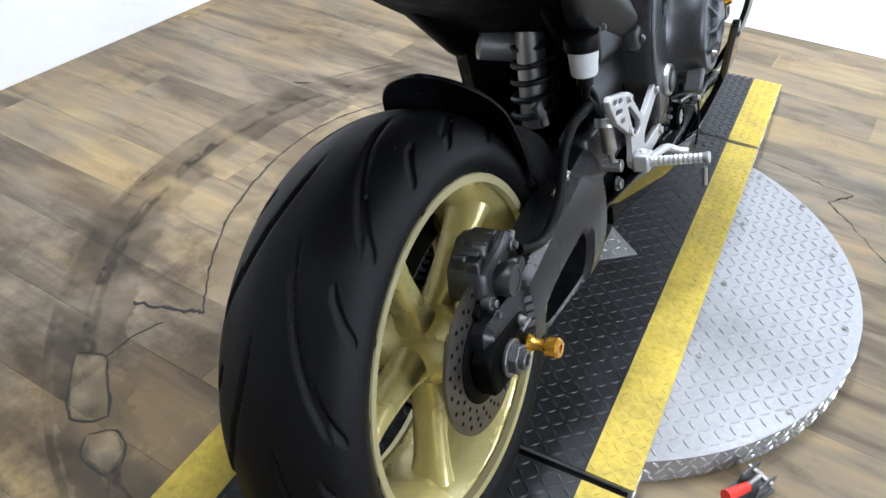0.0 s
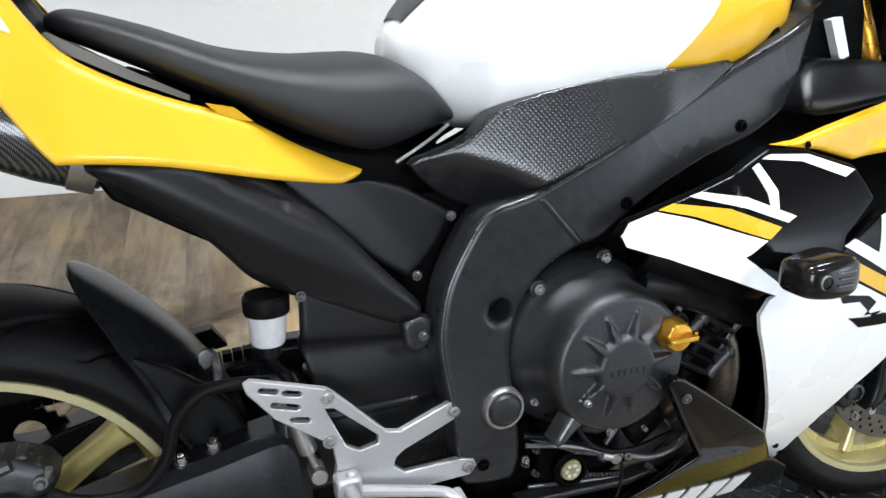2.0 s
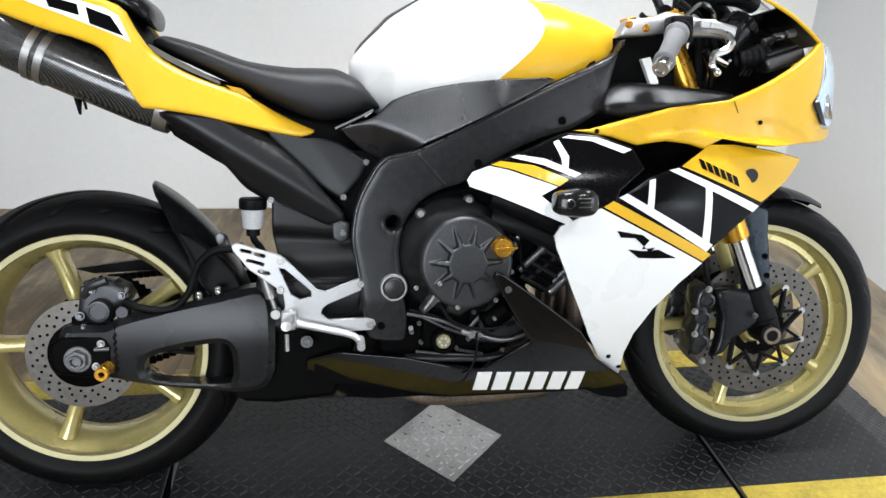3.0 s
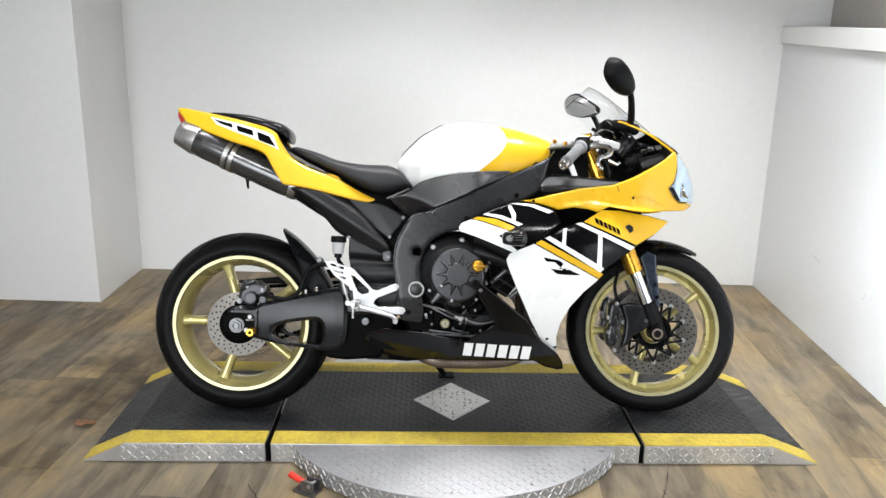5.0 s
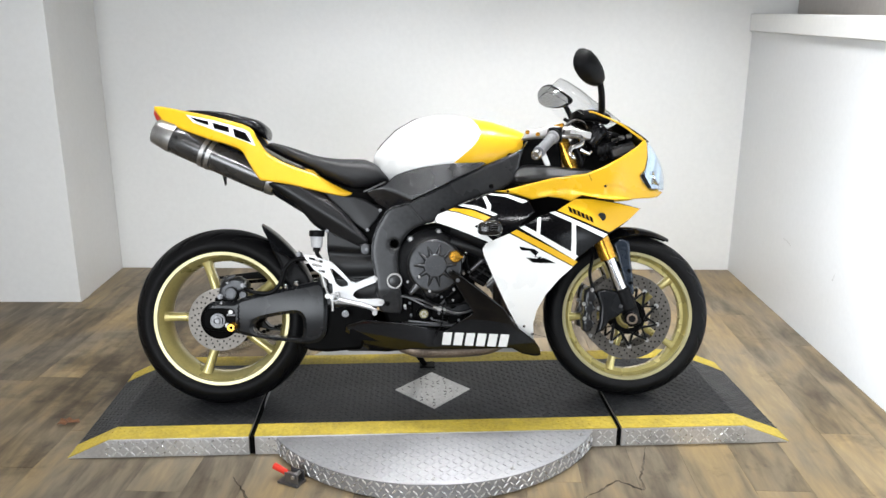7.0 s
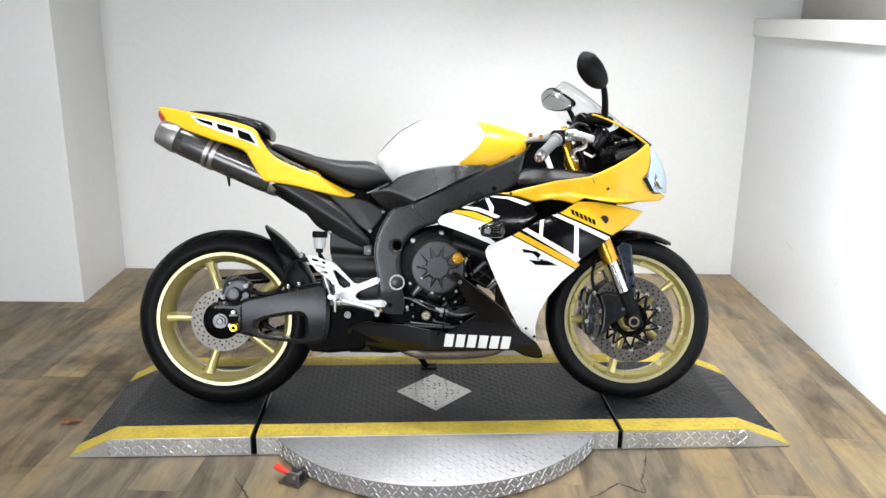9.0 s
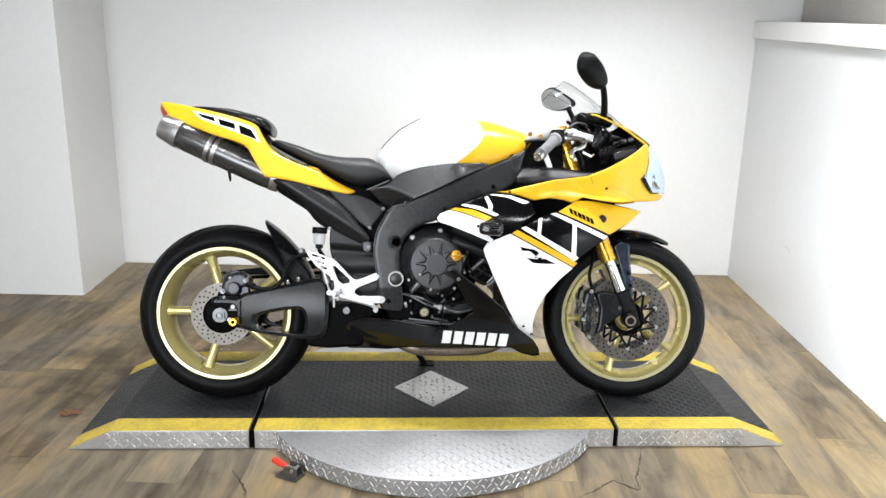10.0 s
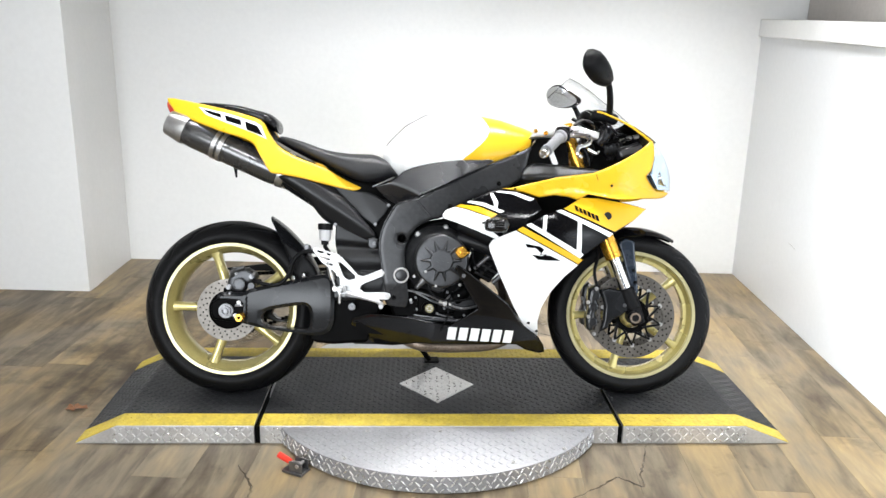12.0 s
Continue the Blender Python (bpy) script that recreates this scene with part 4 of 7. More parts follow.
P("swingarm_far_arm", slab(SW, 0.085, 0.135, [SH]), M_SWING, bevel=0.004)
bm = bmesh.new()
cyl(bm, (-0.12, -0.15, 0.45), (-0.12, 0.15, 0.45), 0.035)
P("pivot_shaft", bm, M_SWING)
bm = bmesh.new()
box(bm, (-0.36, 0, 0.36), (0.07, 0.19, 0.15))
P("swingarm_bridge", bm, M_SWING, bevel=0.012)
for s in (-1, 1):
    bm = bmesh.new()
    box(bm, (-0.25, s * 0.115, 0.41), (0.28, 0.05, 0.11))
    P("swingarm_front_beam", bm, M_SWING, bevel=0.012)
each_bolt("hose_clamp_bolt", [(x, -0.128, z) for x, z in ((-0.463, 0.438), (-0.50, 0.428))], 0.007, 0.014, M_CHROME, bike, (0, -0.4, 1))
# axle block, nut and spool
P("axle_block", panel([(-0.785, 0.305), (-0.775, 0.285), (-0.70, 0.275), (-0.672, 0.290), (-0.665, 0.340), (-0.68, 0.360), (-0.76, 0.36), (-0.785, 0.345)], -0.137, 0.02, [], 0.01, 0.006, 0.008), M_DARK, "black axle adjuster block")
bm = bmesh.new()
cyl(bm, (RA[0], -0.137, RA[1]), (RA[0], -0.143, RA[1]), 0.026)
cyl(bm, (RA[0], -0.142, RA[1]), (RA[0], -0.155, RA[1]), 0.021, seg=6)
spin(bm, [(0.013, 0.152), (0.013, 0.163), (0.008, 0.163), (0.007, 0.150)], axis_y(RA[0], 0, RA[1]), 20)
P("axle_nut", bm, M_BOLT, "steel rear axle nut", bevel=0.0015)
bm = bmesh.new()
spin(bm, [(0.004, 0.135), (0.012, 0.135), (0.013, 0.141), (0.0085, 0.148), (0.0085, 0.162), (0.0135, 0.168), (0.0145, 0.182), (0.012, 0.186), (0.006, 0.186), (0.005, 0.178)], axis_y(-0.678, 0, 0.297), 24)
P("swingarm_spool", bm, M_GOLDA, "gold anodised paddock spool")
each_bolt("axle_block_bolt", [(-0.688, -0.137, 0.345), (-0.700, -0.137, 0.300)], 0.0055, 0.009, M_STEEL, bike)
bm = bmesh.new()
cyl(bm, (-0.700, -0.142, 0.335), (-0.672, -0.142, 0.335), 0.004)
P("adjuster_bolt", bm, M_BOLT)

# rear caliper above the disc
cal = P("rear_caliper", panel([(-0.735, 0.405), (-0.728, 0.440), (-0.712, 0.452), (-0.690, 0.466), (-0.668, 0.464), (-0.640, 0.450), (-0.630, 0.432), (-0.640, 0.416), (-0.660, 0.410), (-0.668, 0.386), (-0.700, 0.380), (-0.722, 0.388)], -0.118, 0.040, [], 0.008, 0.012, 0.014), M_ENGINE, "dull dark grey rear brake caliper", smooth=50)
bm = bmesh.new()
spin(bm, [(0.0225, 0.108), (0.0225, 0.136), (0.0205, 0.140), (0.0165, 0.1405), (0.0155, 0.139), (0.0005, 0.139)], axis_y(-0.688, 0, 0.409), 28)
P("piston_cap", bm, M_ENGINE, "round grey piston cap", cal)
bm = bmesh.new()
spin(bm, [(0.013, 0.105), (0.013, 0.128), (0.011, 0.131), (0.0005, 0.131)], axis_y(-0.647, 0, 0.404), 20)
P("slide_pin_boss", bm, M_ENGINE, "", cal)
bm = bmesh.new()
tube(bm, [(-0.718, -0.112, 0.436), (-0.700, -0.126, 0.458), (-0.672, -0.126, 0.468)], 0.0085, 10)
P("caliper_bridge", bm, M_ENGINE, "", cal)
bm = bmesh.new()
box(bm, (-0.686, -0.102, 0.436), (0.082, 0.020, 0.038))
box(bm, (-0.690, -0.084, 0.440), (0.070, 0.018, 0.044))
for k in range(3):
    box(bm, (-0.713 + 0.024 * k, -0.093, 0.463), (0.013, 0.034, 0.006))
P("inner_half", bm, M_ENGINE, "inner half of the caliper with cast ribs", cal, bevel=0.003)
bm = bmesh.new()
cyl(bm, (-0.641, -0.118, 0.440), (-0.637, -0.120, 0.451), 0.0042, seg=10)
P("bleed_nipple", bm, M_STEEL, "small steel bleed nipple", cal)
for x, z, r in ((-0.727, 0.398, 0.0095), (-0.702, 0.448, 0.0075), (-0.648, 0.436, 0.0085), (-0.722, 0.376, 0.0065)):
    bm = bmesh.new()
    cyl(bm, (x, -0.11, z), (x, -0.124, z), r)
    cyl(bm, (x, -0.123, z), (x, -0.130, z), r * 0.65, seg=6)
    P("caliper_bolt", bm, M_BOLT, parent=cal, bevel=0.001)
P("caliper_stay", panel([(-0.748, 0.392), (-0.720, 0.404), (-0.676, 0.392), (-0.662, 0.366), (-0.690, 0.352), (-0.745, 0.352)], -0.112, 0.014, [], 0.010, 0.004, 0.006), M_DARK, "black caliper stay", cal, smooth=50)
bm = bmesh.new()
tube(bm, [(-0.640, -0.128, 0.424), (-0.612, -0.138, 0.414), (-0.575, -0.14, 0.408), (-0.543, -0.14, 0.414), (-0.515, -0.142, 0.445), (-0.498, -0.145, 0.492), (-0.470, -0.150, 0.521), (-0.435, -0.155, 0.528), (-0.395, -0.15, 0.520)], 0.0075, 12)
P("brake_hose", bm, M_PLASTIC, "black rear brake hose")

# -- hugger --


def hugger():
    """A curved mudguard over the tyre: a rounded blade at the rear, sections that drop down at the sides."""
    bm = bmesh.new()
    rows = []
    for i in range(34):
        t = (i / 33) ** 1.7
        a = radians(68) + (radians(12) - radians(68)) * t
        q = 1 - min(1, t / 0.30)
        r = 0.337 + 0.024 * max(0, 1 - t / 0.8) ** 2
        hw = 0.008 + 0.092 * math.sqrt(max(0, 1 - q * q))
        ring = []
        for k in range(21):
            u = k / 10 - 1
            drop = abs(u) ** 2.6 * (0.006 + 0.030 * min(1, t / 0.25) + 0.034 * min(1, max(0, t - 0.22) * 2.6))
            rr = r - drop
            ring.append(bm.verts.new((RA[0] + rr * math.cos(a), hw * u, RA[1] + rr * math.sin(a))))
        rows.append(ring)
    for A, B in zip(rows, rows[1:]):
        for k in range(20):
            bm.faces.new((A[k], A[k + 1], B[k + 1], B[k]))
    bmesh.ops.recalc_face_normals(bm, faces=bm.faces)
    bmesh.ops.solidify(bm, geom=bm.faces[:], thickness=0.003)
    return bm


hug = P("hugger", hugger(), M_SWING, "black rear mudguard close over the tyre", smooth=50)
bm = bmesh.new()
tube(bm, [(-0.452, -0.088, 0.545), (-0.446, -0.098, 0.530), (-0.447, -0.101, 0.512)], 0.006, 8)
P("hugger_clip", bm, M_BOLT, "grey metal clip on the mudguard", hug)
P("hugger_bracket", panel([(-0.466, 0.549), (-0.455, 0.553), (-0.448, 0.545), (-0.451, 0.531), (-0.461, 0.527), (-0.466, 0.537)], -0.102, 0.004, [], 0.008, 0.001, 0.003), M_RIB, "bare metal mudguard bracket", hug, smooth=50)
P("hugger_side", panel([(-0.545, 0.560), (-0.50, 0.535), (-0.455, 0.50), (-0.43, 0.47), (-0.41, 0.42), (-0.47, 0.415), (-0.51, 0.44), (-0.505, 0.475)], -0.098, 0.005, [], 0.012, 0.006, 0.01), M_PLASTIC, smooth=50)

# -- frame --
FRM = [(-0.136, 0.700), (-0.165, 0.663), (-0.188, 0.618), (-0.198, 0.574), (-0.200, 0.541), (-0.194, 0.497), (-0.187, 0.452), (-0.181, 0.395), (-0.173, 0.349), (-0.150, 0.338), (-0.117, 0.335), (-0.099, 0.340), (-0.093, 0.38), (-0.099, 0.426), (-0.106, 0.483), (-0.108, 0.528), (-0.098, 0.572), (-0.080, 0.600), (-0.058, 0.622), (-0.020, 0.641), (0.018, 0.652), (0.079, 0.694), (0.167, 0.734), (0.235, 0.754), (0.285, 0.782), (0.305, 0.80), (0.318, 0.86), (0.335, 0.915), (0.345, 0.928), (0.335, 0.908), (0.273, 0.876), (0.191, 0.842), (0.078, 0.788), (0.0, 0.750), (-0.077, 0.716)]
fr_y = lambda x, z: -(0.199 - 0.02 * max(0, (x - 0.05) / 0.3) ** 1.5 + 0.004 * math.sin(z * 9) - 0.02 * max(0, 0.42 - z) / 0.1)
HO = [(-0.120 + 0.014 * math.cos(a), 0.576 + 0.014 * math.sin(a)) for a in np.linspace(0, 2 * math.pi, 19)[:-1]]
def frame_edge(x, z, o=0.0):
    return (x, fr_y(x, z) + 0.0022 + o, z)


frame_ob = P("frame", panel(rounded(FRM, 3), fr_y, 0.045, [HO], 0.010, 0.010, 0.011), M_FRAME, "graphite painted aluminium frame spar with a worn edge", smooth=60)
# thin bright strip: puts the lamp highlight on the worn spar edge
bm = bmesh.new()
tube(bm, [frame_edge(x + 0.0035 * a, z + 0.0035 * b) for x, z, a, b in ((-0.179, 0.375, 1, 0), (-0.187, 0.452, 1, 0), (-0.194, 0.497, 1, 0), (-0.200, 0.541, 1, 0), (-0.198, 0.574, 1, 0), (-0.188, 0.618, 0.95, -0.3), (-0.165, 0.663, 0.8, -0.6), (-0.136, 0.700, 0.6, -0.8), (-0.077, 0.716, 0.4, -0.9), (0.0, 0.750, 0.4, -0.9), (0.078, 0.788, 0.4, -0.9), (0.191, 0.842, 0.4, -0.9), (0.273, 0.876, 0.4, -0.9))], 0.0014, 6, 6)
P("worn_edge_highlight", bm, M_EDGE_HIGHLIGHT, "bright strip for the highlight along the worn spar edge", frame_ob)
P("frame_far_side", panel(FRM, lambda x, z: fr_y(x, z) * 0.86, 0.04, [], 0.03, mirror=True), M_FRAME)
P("frame_seam", panel([(-0.075, 0.708), (-0.066, 0.712), (-0.012, 0.650), (-0.022, 0.646)], lambda x, z: fr_y(x, z) - 0.002, 0.006, [], 0.010, 0.003, 0.005), M_FRAME, "weld seam on the frame spar", smooth=60)
P("frame_rail", panel([(-0.13, 0.690), (-0.077, 0.722), (0.0, 0.757), (0.078, 0.795), (0.191, 0.849), (0.285, 0.887), (0.288, 0.879), (0.191, 0.839), (0.078, 0.785), (0.0, 0.747), (-0.077, 0.713)], -0.168, 0.02, [], 0.012), M_DARK)
bm = bmesh.new()
spin(bm, [(0.0275, 0.190), (0.0275, 0.200), (0.0255, 0.203), (0.0225, 0.203), (0.0215, 0.198), (0.0005, 0.198)], axis_y(-0.121, 0, 0.450), 40)
pv = P("pivot_cap", bm, M_STEEL, "polished pivot ring with a dark cap")
bm = bmesh.new()
spin(bm, [(0.0212, 0.196), (0.0205, 0.204), (0.018, 0.207), (0.010, 0.209), (0.0005, 0.209)], axis_y(-0.121, 0, 0.450), 32)
P("cap", bm, M_FRAME, "", pv)

each_bolt("frame_bolt", [frame_edge(0.213, 0.770, -0.003), frame_edge(-0.146, 0.372, -0.003), frame_edge(0.045, 0.690, -0.003)], 0.006, 0.006, M_DARK, frame_ob)
# subframe cover panels
P("subframe_cover", panel([(-0.41, 0.768), (-0.286, 0.752), (-0.215, 0.728), (-0.160, 0.692), (-0.178, 0.660), (-0.201, 0.634), (-0.216, 0.616), (-0.26, 0.645), (-0.326, 0.695)], lambda x, z: -0.136 - 0.12 * (x + 0.30) + 0.1 * max(0, (x + 0.235) - 0.75 * (0.68 - z)), 0.012, [], 0.010, 0.005, 0.008), M_SUB, "dark grey subframe cover panel", smooth=60)
def lo_y(x, z):
    """Two facets that meet in a soft ridge along the cover, and a sunk band above it."""
    d = z - 0.664 + 0.64 * (x + 0.33)
    up = 0.5 * (d + math.sqrt(d * d + 0.00002))
    dn = 0.5 * (-d + math.sqrt(d * d + 0.00002))
    return -(0.182 - 0.42 * dn - 0.16 * up - 0.012 * min(1, max(0, (d - 0.040) / 0.008)))



P("subframe_pipe_cover", panel(rounded([(-0.548, 0.788), (-0.48, 0.79), (-0.415, 0.775), (-0.371, 0.757), (-0.330, 0.722), (-0.293, 0.686), (-0.25, 0.635), (-0.218, 0.600), (-0.212, 0.582), (-0.220, 0.570), (-0.247, 0.569), (-0.30, 0.592), (-0.359, 0.619), (-0.400, 0.645), (-0.428, 0.680), (-0.461, 0.716), (-0.52, 0.760)], 3), lo_y, 0.014, [], 0.010, 0.012, 0.014), M_SUB, "rounded dark grey exhaust pipe cover", smooth=60)
P("lower_cover", panel([(-0.350, 0.632), (-0.325, 0.612), (-0.233, 0.574), (-0.205, 0.57), (-0.188, 0.50), (-0.180, 0.43), (-0.19, 0.37), (-0.28, 0.37), (-0.33, 0.45), (-0.353, 0.55)], lambda x, z: -0.148 - 0.011 * math.tanh((z - 0.552 + 0.10 * (x + 0.27)) * 160) - 0.010 * max(0.0, 1 - ((z - 0.50) / 0.036) ** 2) - 0.006 * max(0.0, 1 - ((z - 0.42) / 0.04) ** 2), 0.012, [], 0.007, 0.005, 0.006), M_SUB, "dark grey lower side cover", smooth=60)
each_bolt("cover_bolt", [(x, y, z) for x, z, y in ((-0.213, 0.625, -0.160), (-0.216, 0.558, -0.182), (-0.351, 0.622, -0.164), (-0.168, 0.692, -0.160))], 0.0045, 0.006, M_BOLT, bike)
P("cover_lug", panel([(-0.238, 0.575), (-0.218, 0.58), (-0.203, 0.574), (-0.204, 0.545), (-0.22, 0.536), (-0.236, 0.545)], -0.180, 0.02, [], 0.01, 0.004, 0.006), M_ENGINE)
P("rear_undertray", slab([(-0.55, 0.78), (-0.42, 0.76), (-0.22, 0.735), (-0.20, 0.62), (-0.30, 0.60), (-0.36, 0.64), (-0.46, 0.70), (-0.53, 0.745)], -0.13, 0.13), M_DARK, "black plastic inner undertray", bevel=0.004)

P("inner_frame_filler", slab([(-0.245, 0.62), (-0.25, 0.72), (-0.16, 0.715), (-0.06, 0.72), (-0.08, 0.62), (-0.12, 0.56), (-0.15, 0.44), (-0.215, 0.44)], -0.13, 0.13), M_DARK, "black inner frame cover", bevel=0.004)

# shock and linkage behind the engine
bm = bmesh.new()
cyl(bm, (-0.30, -0.02, 0.44), (-0.27, -0.02, 0.66), 0.024)
shock = P("rear_shock", bm, M_STEEL, "rear shock absorber with coil spring", bevel=0.002)
bm = bmesh.new()
tube(bm, [(-0.298 + 0.0075 * k / 8 + 0.036 * math.cos(k * math.pi / 4), -0.02 + 0.036 * math.sin(k * math.pi / 4), 0.455 + 0.026 * k / 8) for k in range(50)], 0.0055, 8, 2)
P("coil_spring", bm, M_ENGINE, "grey coil spring", shock)
bm = bmesh.new()
cyl(bm, (-0.281, 0.075, 0.577), (-0.235, -0.005, 0.552), 0.026)
P("shock_reservoir", bm, M_SATIN, "dull silver shock reservoir", shock, bevel=0.004)

# -- rearset --
HN = [(-0.426, 0.540), (-0.417, 0.544), (-0.336, 0.518), (-0.328, 0.512), (-0.269, 0.449), (-0.253, 0.445), (-0.187, 0.470), (-0.176, 0.468), (-0.171, 0.458), (-0.178, 0.448), (-0.248, 0.420), (-0.259, 0.412), (-0.263, 0.401), (-0.249, 0.389), (-0.172, 0.390), (-0.160, 0.386), (-0.156, 0.376), (-0.165, 0.365), (-0.228, 0.363), (-0.314, 0.376), (-0.330, 0.388), (-0.335, 0.401), (-0.331, 0.418), (-0.334, 0.446), (-0.395, 0.492), (-0.423, 0.529)]
HT = [(-0.340, 0.494), (-0.329, 0.492), (-0.280, 0.447), (-0.280, 0.436), (-0.302, 0.431), (-0.318, 0.441)]


def slot(x0, z0, x1, z1, r=0.0035):
    a = math.atan2(z1 - z0, x1 - x0)
    return [(x0 + r * math.cos(a + q), z0 + r * math.sin(a + q)) for q in np.linspace(math.pi / 2, 3 * math.pi / 2, 5)] + [(x1 + r * math.cos(a + q), z1 + r * math.sin(a + q)) for q in np.linspace(-math.pi / 2, math.pi / 2, 5)]


SL = [slot(-0.407, 0.530, -0.392, 0.526), slot(-0.382, 0.522, -0.367, 0.518), slot(-0.396, 0.510, -0.370, 0.502), slot(-0.376, 0.488, -0.360, 0.484)]
rear_set = P("footrest_bracket", slab(HN, -0.192, -0.182, [HT, *SL]), M_SATIN, "slotted silver footrest bracket with heel guard", smooth=30, bevel=0.0022)
each_bolt("bracket_bolt", [(x, y, z) for x, z, y in ((-0.184, 0.458, -0.192), (-0.168, 0.377, -0.192), (-0.336, 0.508, -0.192), (-0.337, 0.452, -0.192))], 0.0062, 0.006, M_STEEL, rear_set)
bm = bmesh.new()
box(bm, (-0.323, -0.205, 0.397), (0.030, 0.026, 0.030))
cyl(bm, (-0.318, -0.205, 0.375), (-0.318, -0.205, 0.415), 0.007)
P("peg_mount", bm, M_SATIN, parent=rear_set, bevel=0.004)
bm = bmesh.new()
pr = [(0.008, 0.0)]
for k in range(11):
    pr += [(0.0105, 0.004 + k * 0.0075), (0.0085, 0.0085 + k * 0.0075)]
pr += [(0.011, 0.088), (0.011, 0.093), (0.0005, 0.094)]
spin(bm, pr, axis_y(-0.323, -0.215, 0.396) @ Matrix.Rotation(radians(-8), 4, "X") @ Matrix.Diagonal((0.82, 0.82, 1, 1)), 16)
P("foot_peg", bm, M_SATIN, "knurled silver foot peg", rear_set)
bm = bmesh.new()
cyl(bm, (-0.323, -0.300, 0.392), (-0.323, -0.300, 0.362), 0.004)
P("peg_feeler", bm, M_STEEL, parent=rear_set)
bm = bmesh.new()
tube(bm, [(-0.326, -0.206, 0.392), (-0.30, -0.207, 0.386), (-0.25, -0.209, 0.374), (-0.205, -0.212, 0.362), (-0.190, -0.225, 0.352)], (0.008, 0.0065), 10)
cyl(bm, (-0.188, -0.20, 0.350), (-0.188, -0.245, 0.346), 0.008)
P("brake_pedal", bm, M_SATIN, "silver rear brake pedal", rear_set)
bm = bmesh.new()
cyl(bm, (-0.372, -0.165, 0.485), (-0.358, -0.165, 0.430), 0.011)
cyl(bm, (-0.358, -0.165, 0.430), (-0.35, -0.165, 0.405), 0.005)
cyl(bm, (-0.376, -0.165, 0.478), (-0.372, -0.165, 0.490), 0.016)
cyl(bm, (-0.350, -0.180, 0.400), (-0.350, -0.150, 0.400), 0.010)
P("brake_master_cylinder", bm, M_STEEL, "small rear brake master cylinder", rear_set, bevel=0.001)
# brake fluid reservoir
bm = bmesh.new()
mr_ = Matrix.Translation((-0.389, -0.146, 0.566)) @ Matrix.Rotation(radians(2), 4, "Y") @ Matrix.Diagonal((1.18, 1.18, 1.04, 1))
spin(bm, [(0.0005, 0), (0.015, 0), (0.0165, 0.003), (0.0185, 0.030), (0.0185, 0.036), (0.0005, 0.036)], mr_, 28)
res = P("brake_fluid_reservoir", bm, M_RES, "translucent white brake fluid reservoir with black cap")
bm = bmesh.new()
spin(bm, [(0.0005, 0.036), (0.0215, 0.036), (0.0225, 0.039), (0.0225, 0.053), (0.020, 0.057), (0.0005, 0.057)], mr_, 22)
P("cap", bm, M_PLASTIC, "black ribbed cap", res, smooth=25)
bm = bmesh.new()
tube(bm, [(-0.389, -0.146, 0.568), (-0.388, -0.146, 0.545), (-0.376, -0.14, 0.525), (-0.368, -0.15, 0.505), (-0.372, -0.16, 0.488)], 0.007, 10)
cyl(bm, (-0.389, -0.146, 0.572), (-0.389, -0.146, 0.552), 0.013)
P("reservoir_hose", bm, M_PLASTIC)

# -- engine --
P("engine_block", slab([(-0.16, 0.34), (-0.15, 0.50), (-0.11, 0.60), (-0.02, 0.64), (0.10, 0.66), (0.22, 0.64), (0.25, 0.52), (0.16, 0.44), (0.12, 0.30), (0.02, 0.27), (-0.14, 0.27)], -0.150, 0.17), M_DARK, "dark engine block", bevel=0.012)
bm = bmesh.new()
CASE = (0.004, 0.505)
spin(bm, [(0.118, 0.145), (0.118, 0.165), (0.113, 0.176), (0.104, 0.184), (0.096, 0.200), (0.0925, 0.228), (0.090, 0.240), (0.087, 0.2455), (0.083, 0.2475)], axis_y(CASE[0], 0, CASE[1]), 180)
RIBS = [radians(q) for q in (2, 43, 75, 111, 141, 178, 213, 250, 282, 322)]


def cover_face(r, a):
    """Depth of the clutch cover: a raised middle, ribs that run out from it to points, hollows between them."""
    dish = 0.2475 + 0.0015 * math.sin(math.pi * min(1, r / 0.083))
    top = 0.2590
    step = min(1, max(0, (0.0405 - r) / 0.0035))
    y = dish + (top - dish) * step * step * (3 - 2 * step)
    off = min(abs((a - q + math.pi) % (2 * math.pi) - math.pi) for q in RIBS) * r
    if r < 0.072:
        q = max(0, (r - 0.036) / 0.036)
        half = 0.0085 * (1 - 0.78 * q)
        u = max(0, 1 - off / half)
        y = max(y, dish + (top - dish) * min(1, 1.7 * u) * (1 - q) ** 0.55)
    return y


rows = []
for i in range(34):
    r = 0.083 - 0.0824 * i / 33
    rows.append([bm.verts.new((CASE[0] + r * math.cos(2 * math.pi * k / 180), -cover_face(r, 2 * math.pi * k / 180), CASE[1] + r * math.sin(2 * math.pi * k / 180))) for k in range(180)])
for A, B in zip(rows, rows[1:]):
    for k in range(180):
        bm.faces.new((A[k], B[k], B[(k + 1) % 180], A[(k + 1) % 180]))
bm.faces.new(rows[-1])
bmesh.ops.remove_doubles(bm, verts=bm.verts[:], dist=0.0002)
for v in bm.verts:
    if v.co.y < -0.19:
        v.co.x += 0.012
        v.co.z -= 0.002
case = P("engine_cover", bm, M_ENGINE, "dark grey round clutch cover with radial ribs", smooth=50)
CF = (0.018, 0.503)
for k in range(6):
    bm = bmesh.new()
    box(bm, (CF[0] - 0.022 + k * 0.0088, -0.2594, CF[1] - 0.004), (0.0055, 0.002, 0.008))
    P("lettering_bar", bm, M_ENGINE, "raised cast lettering bar", case, smooth=0)
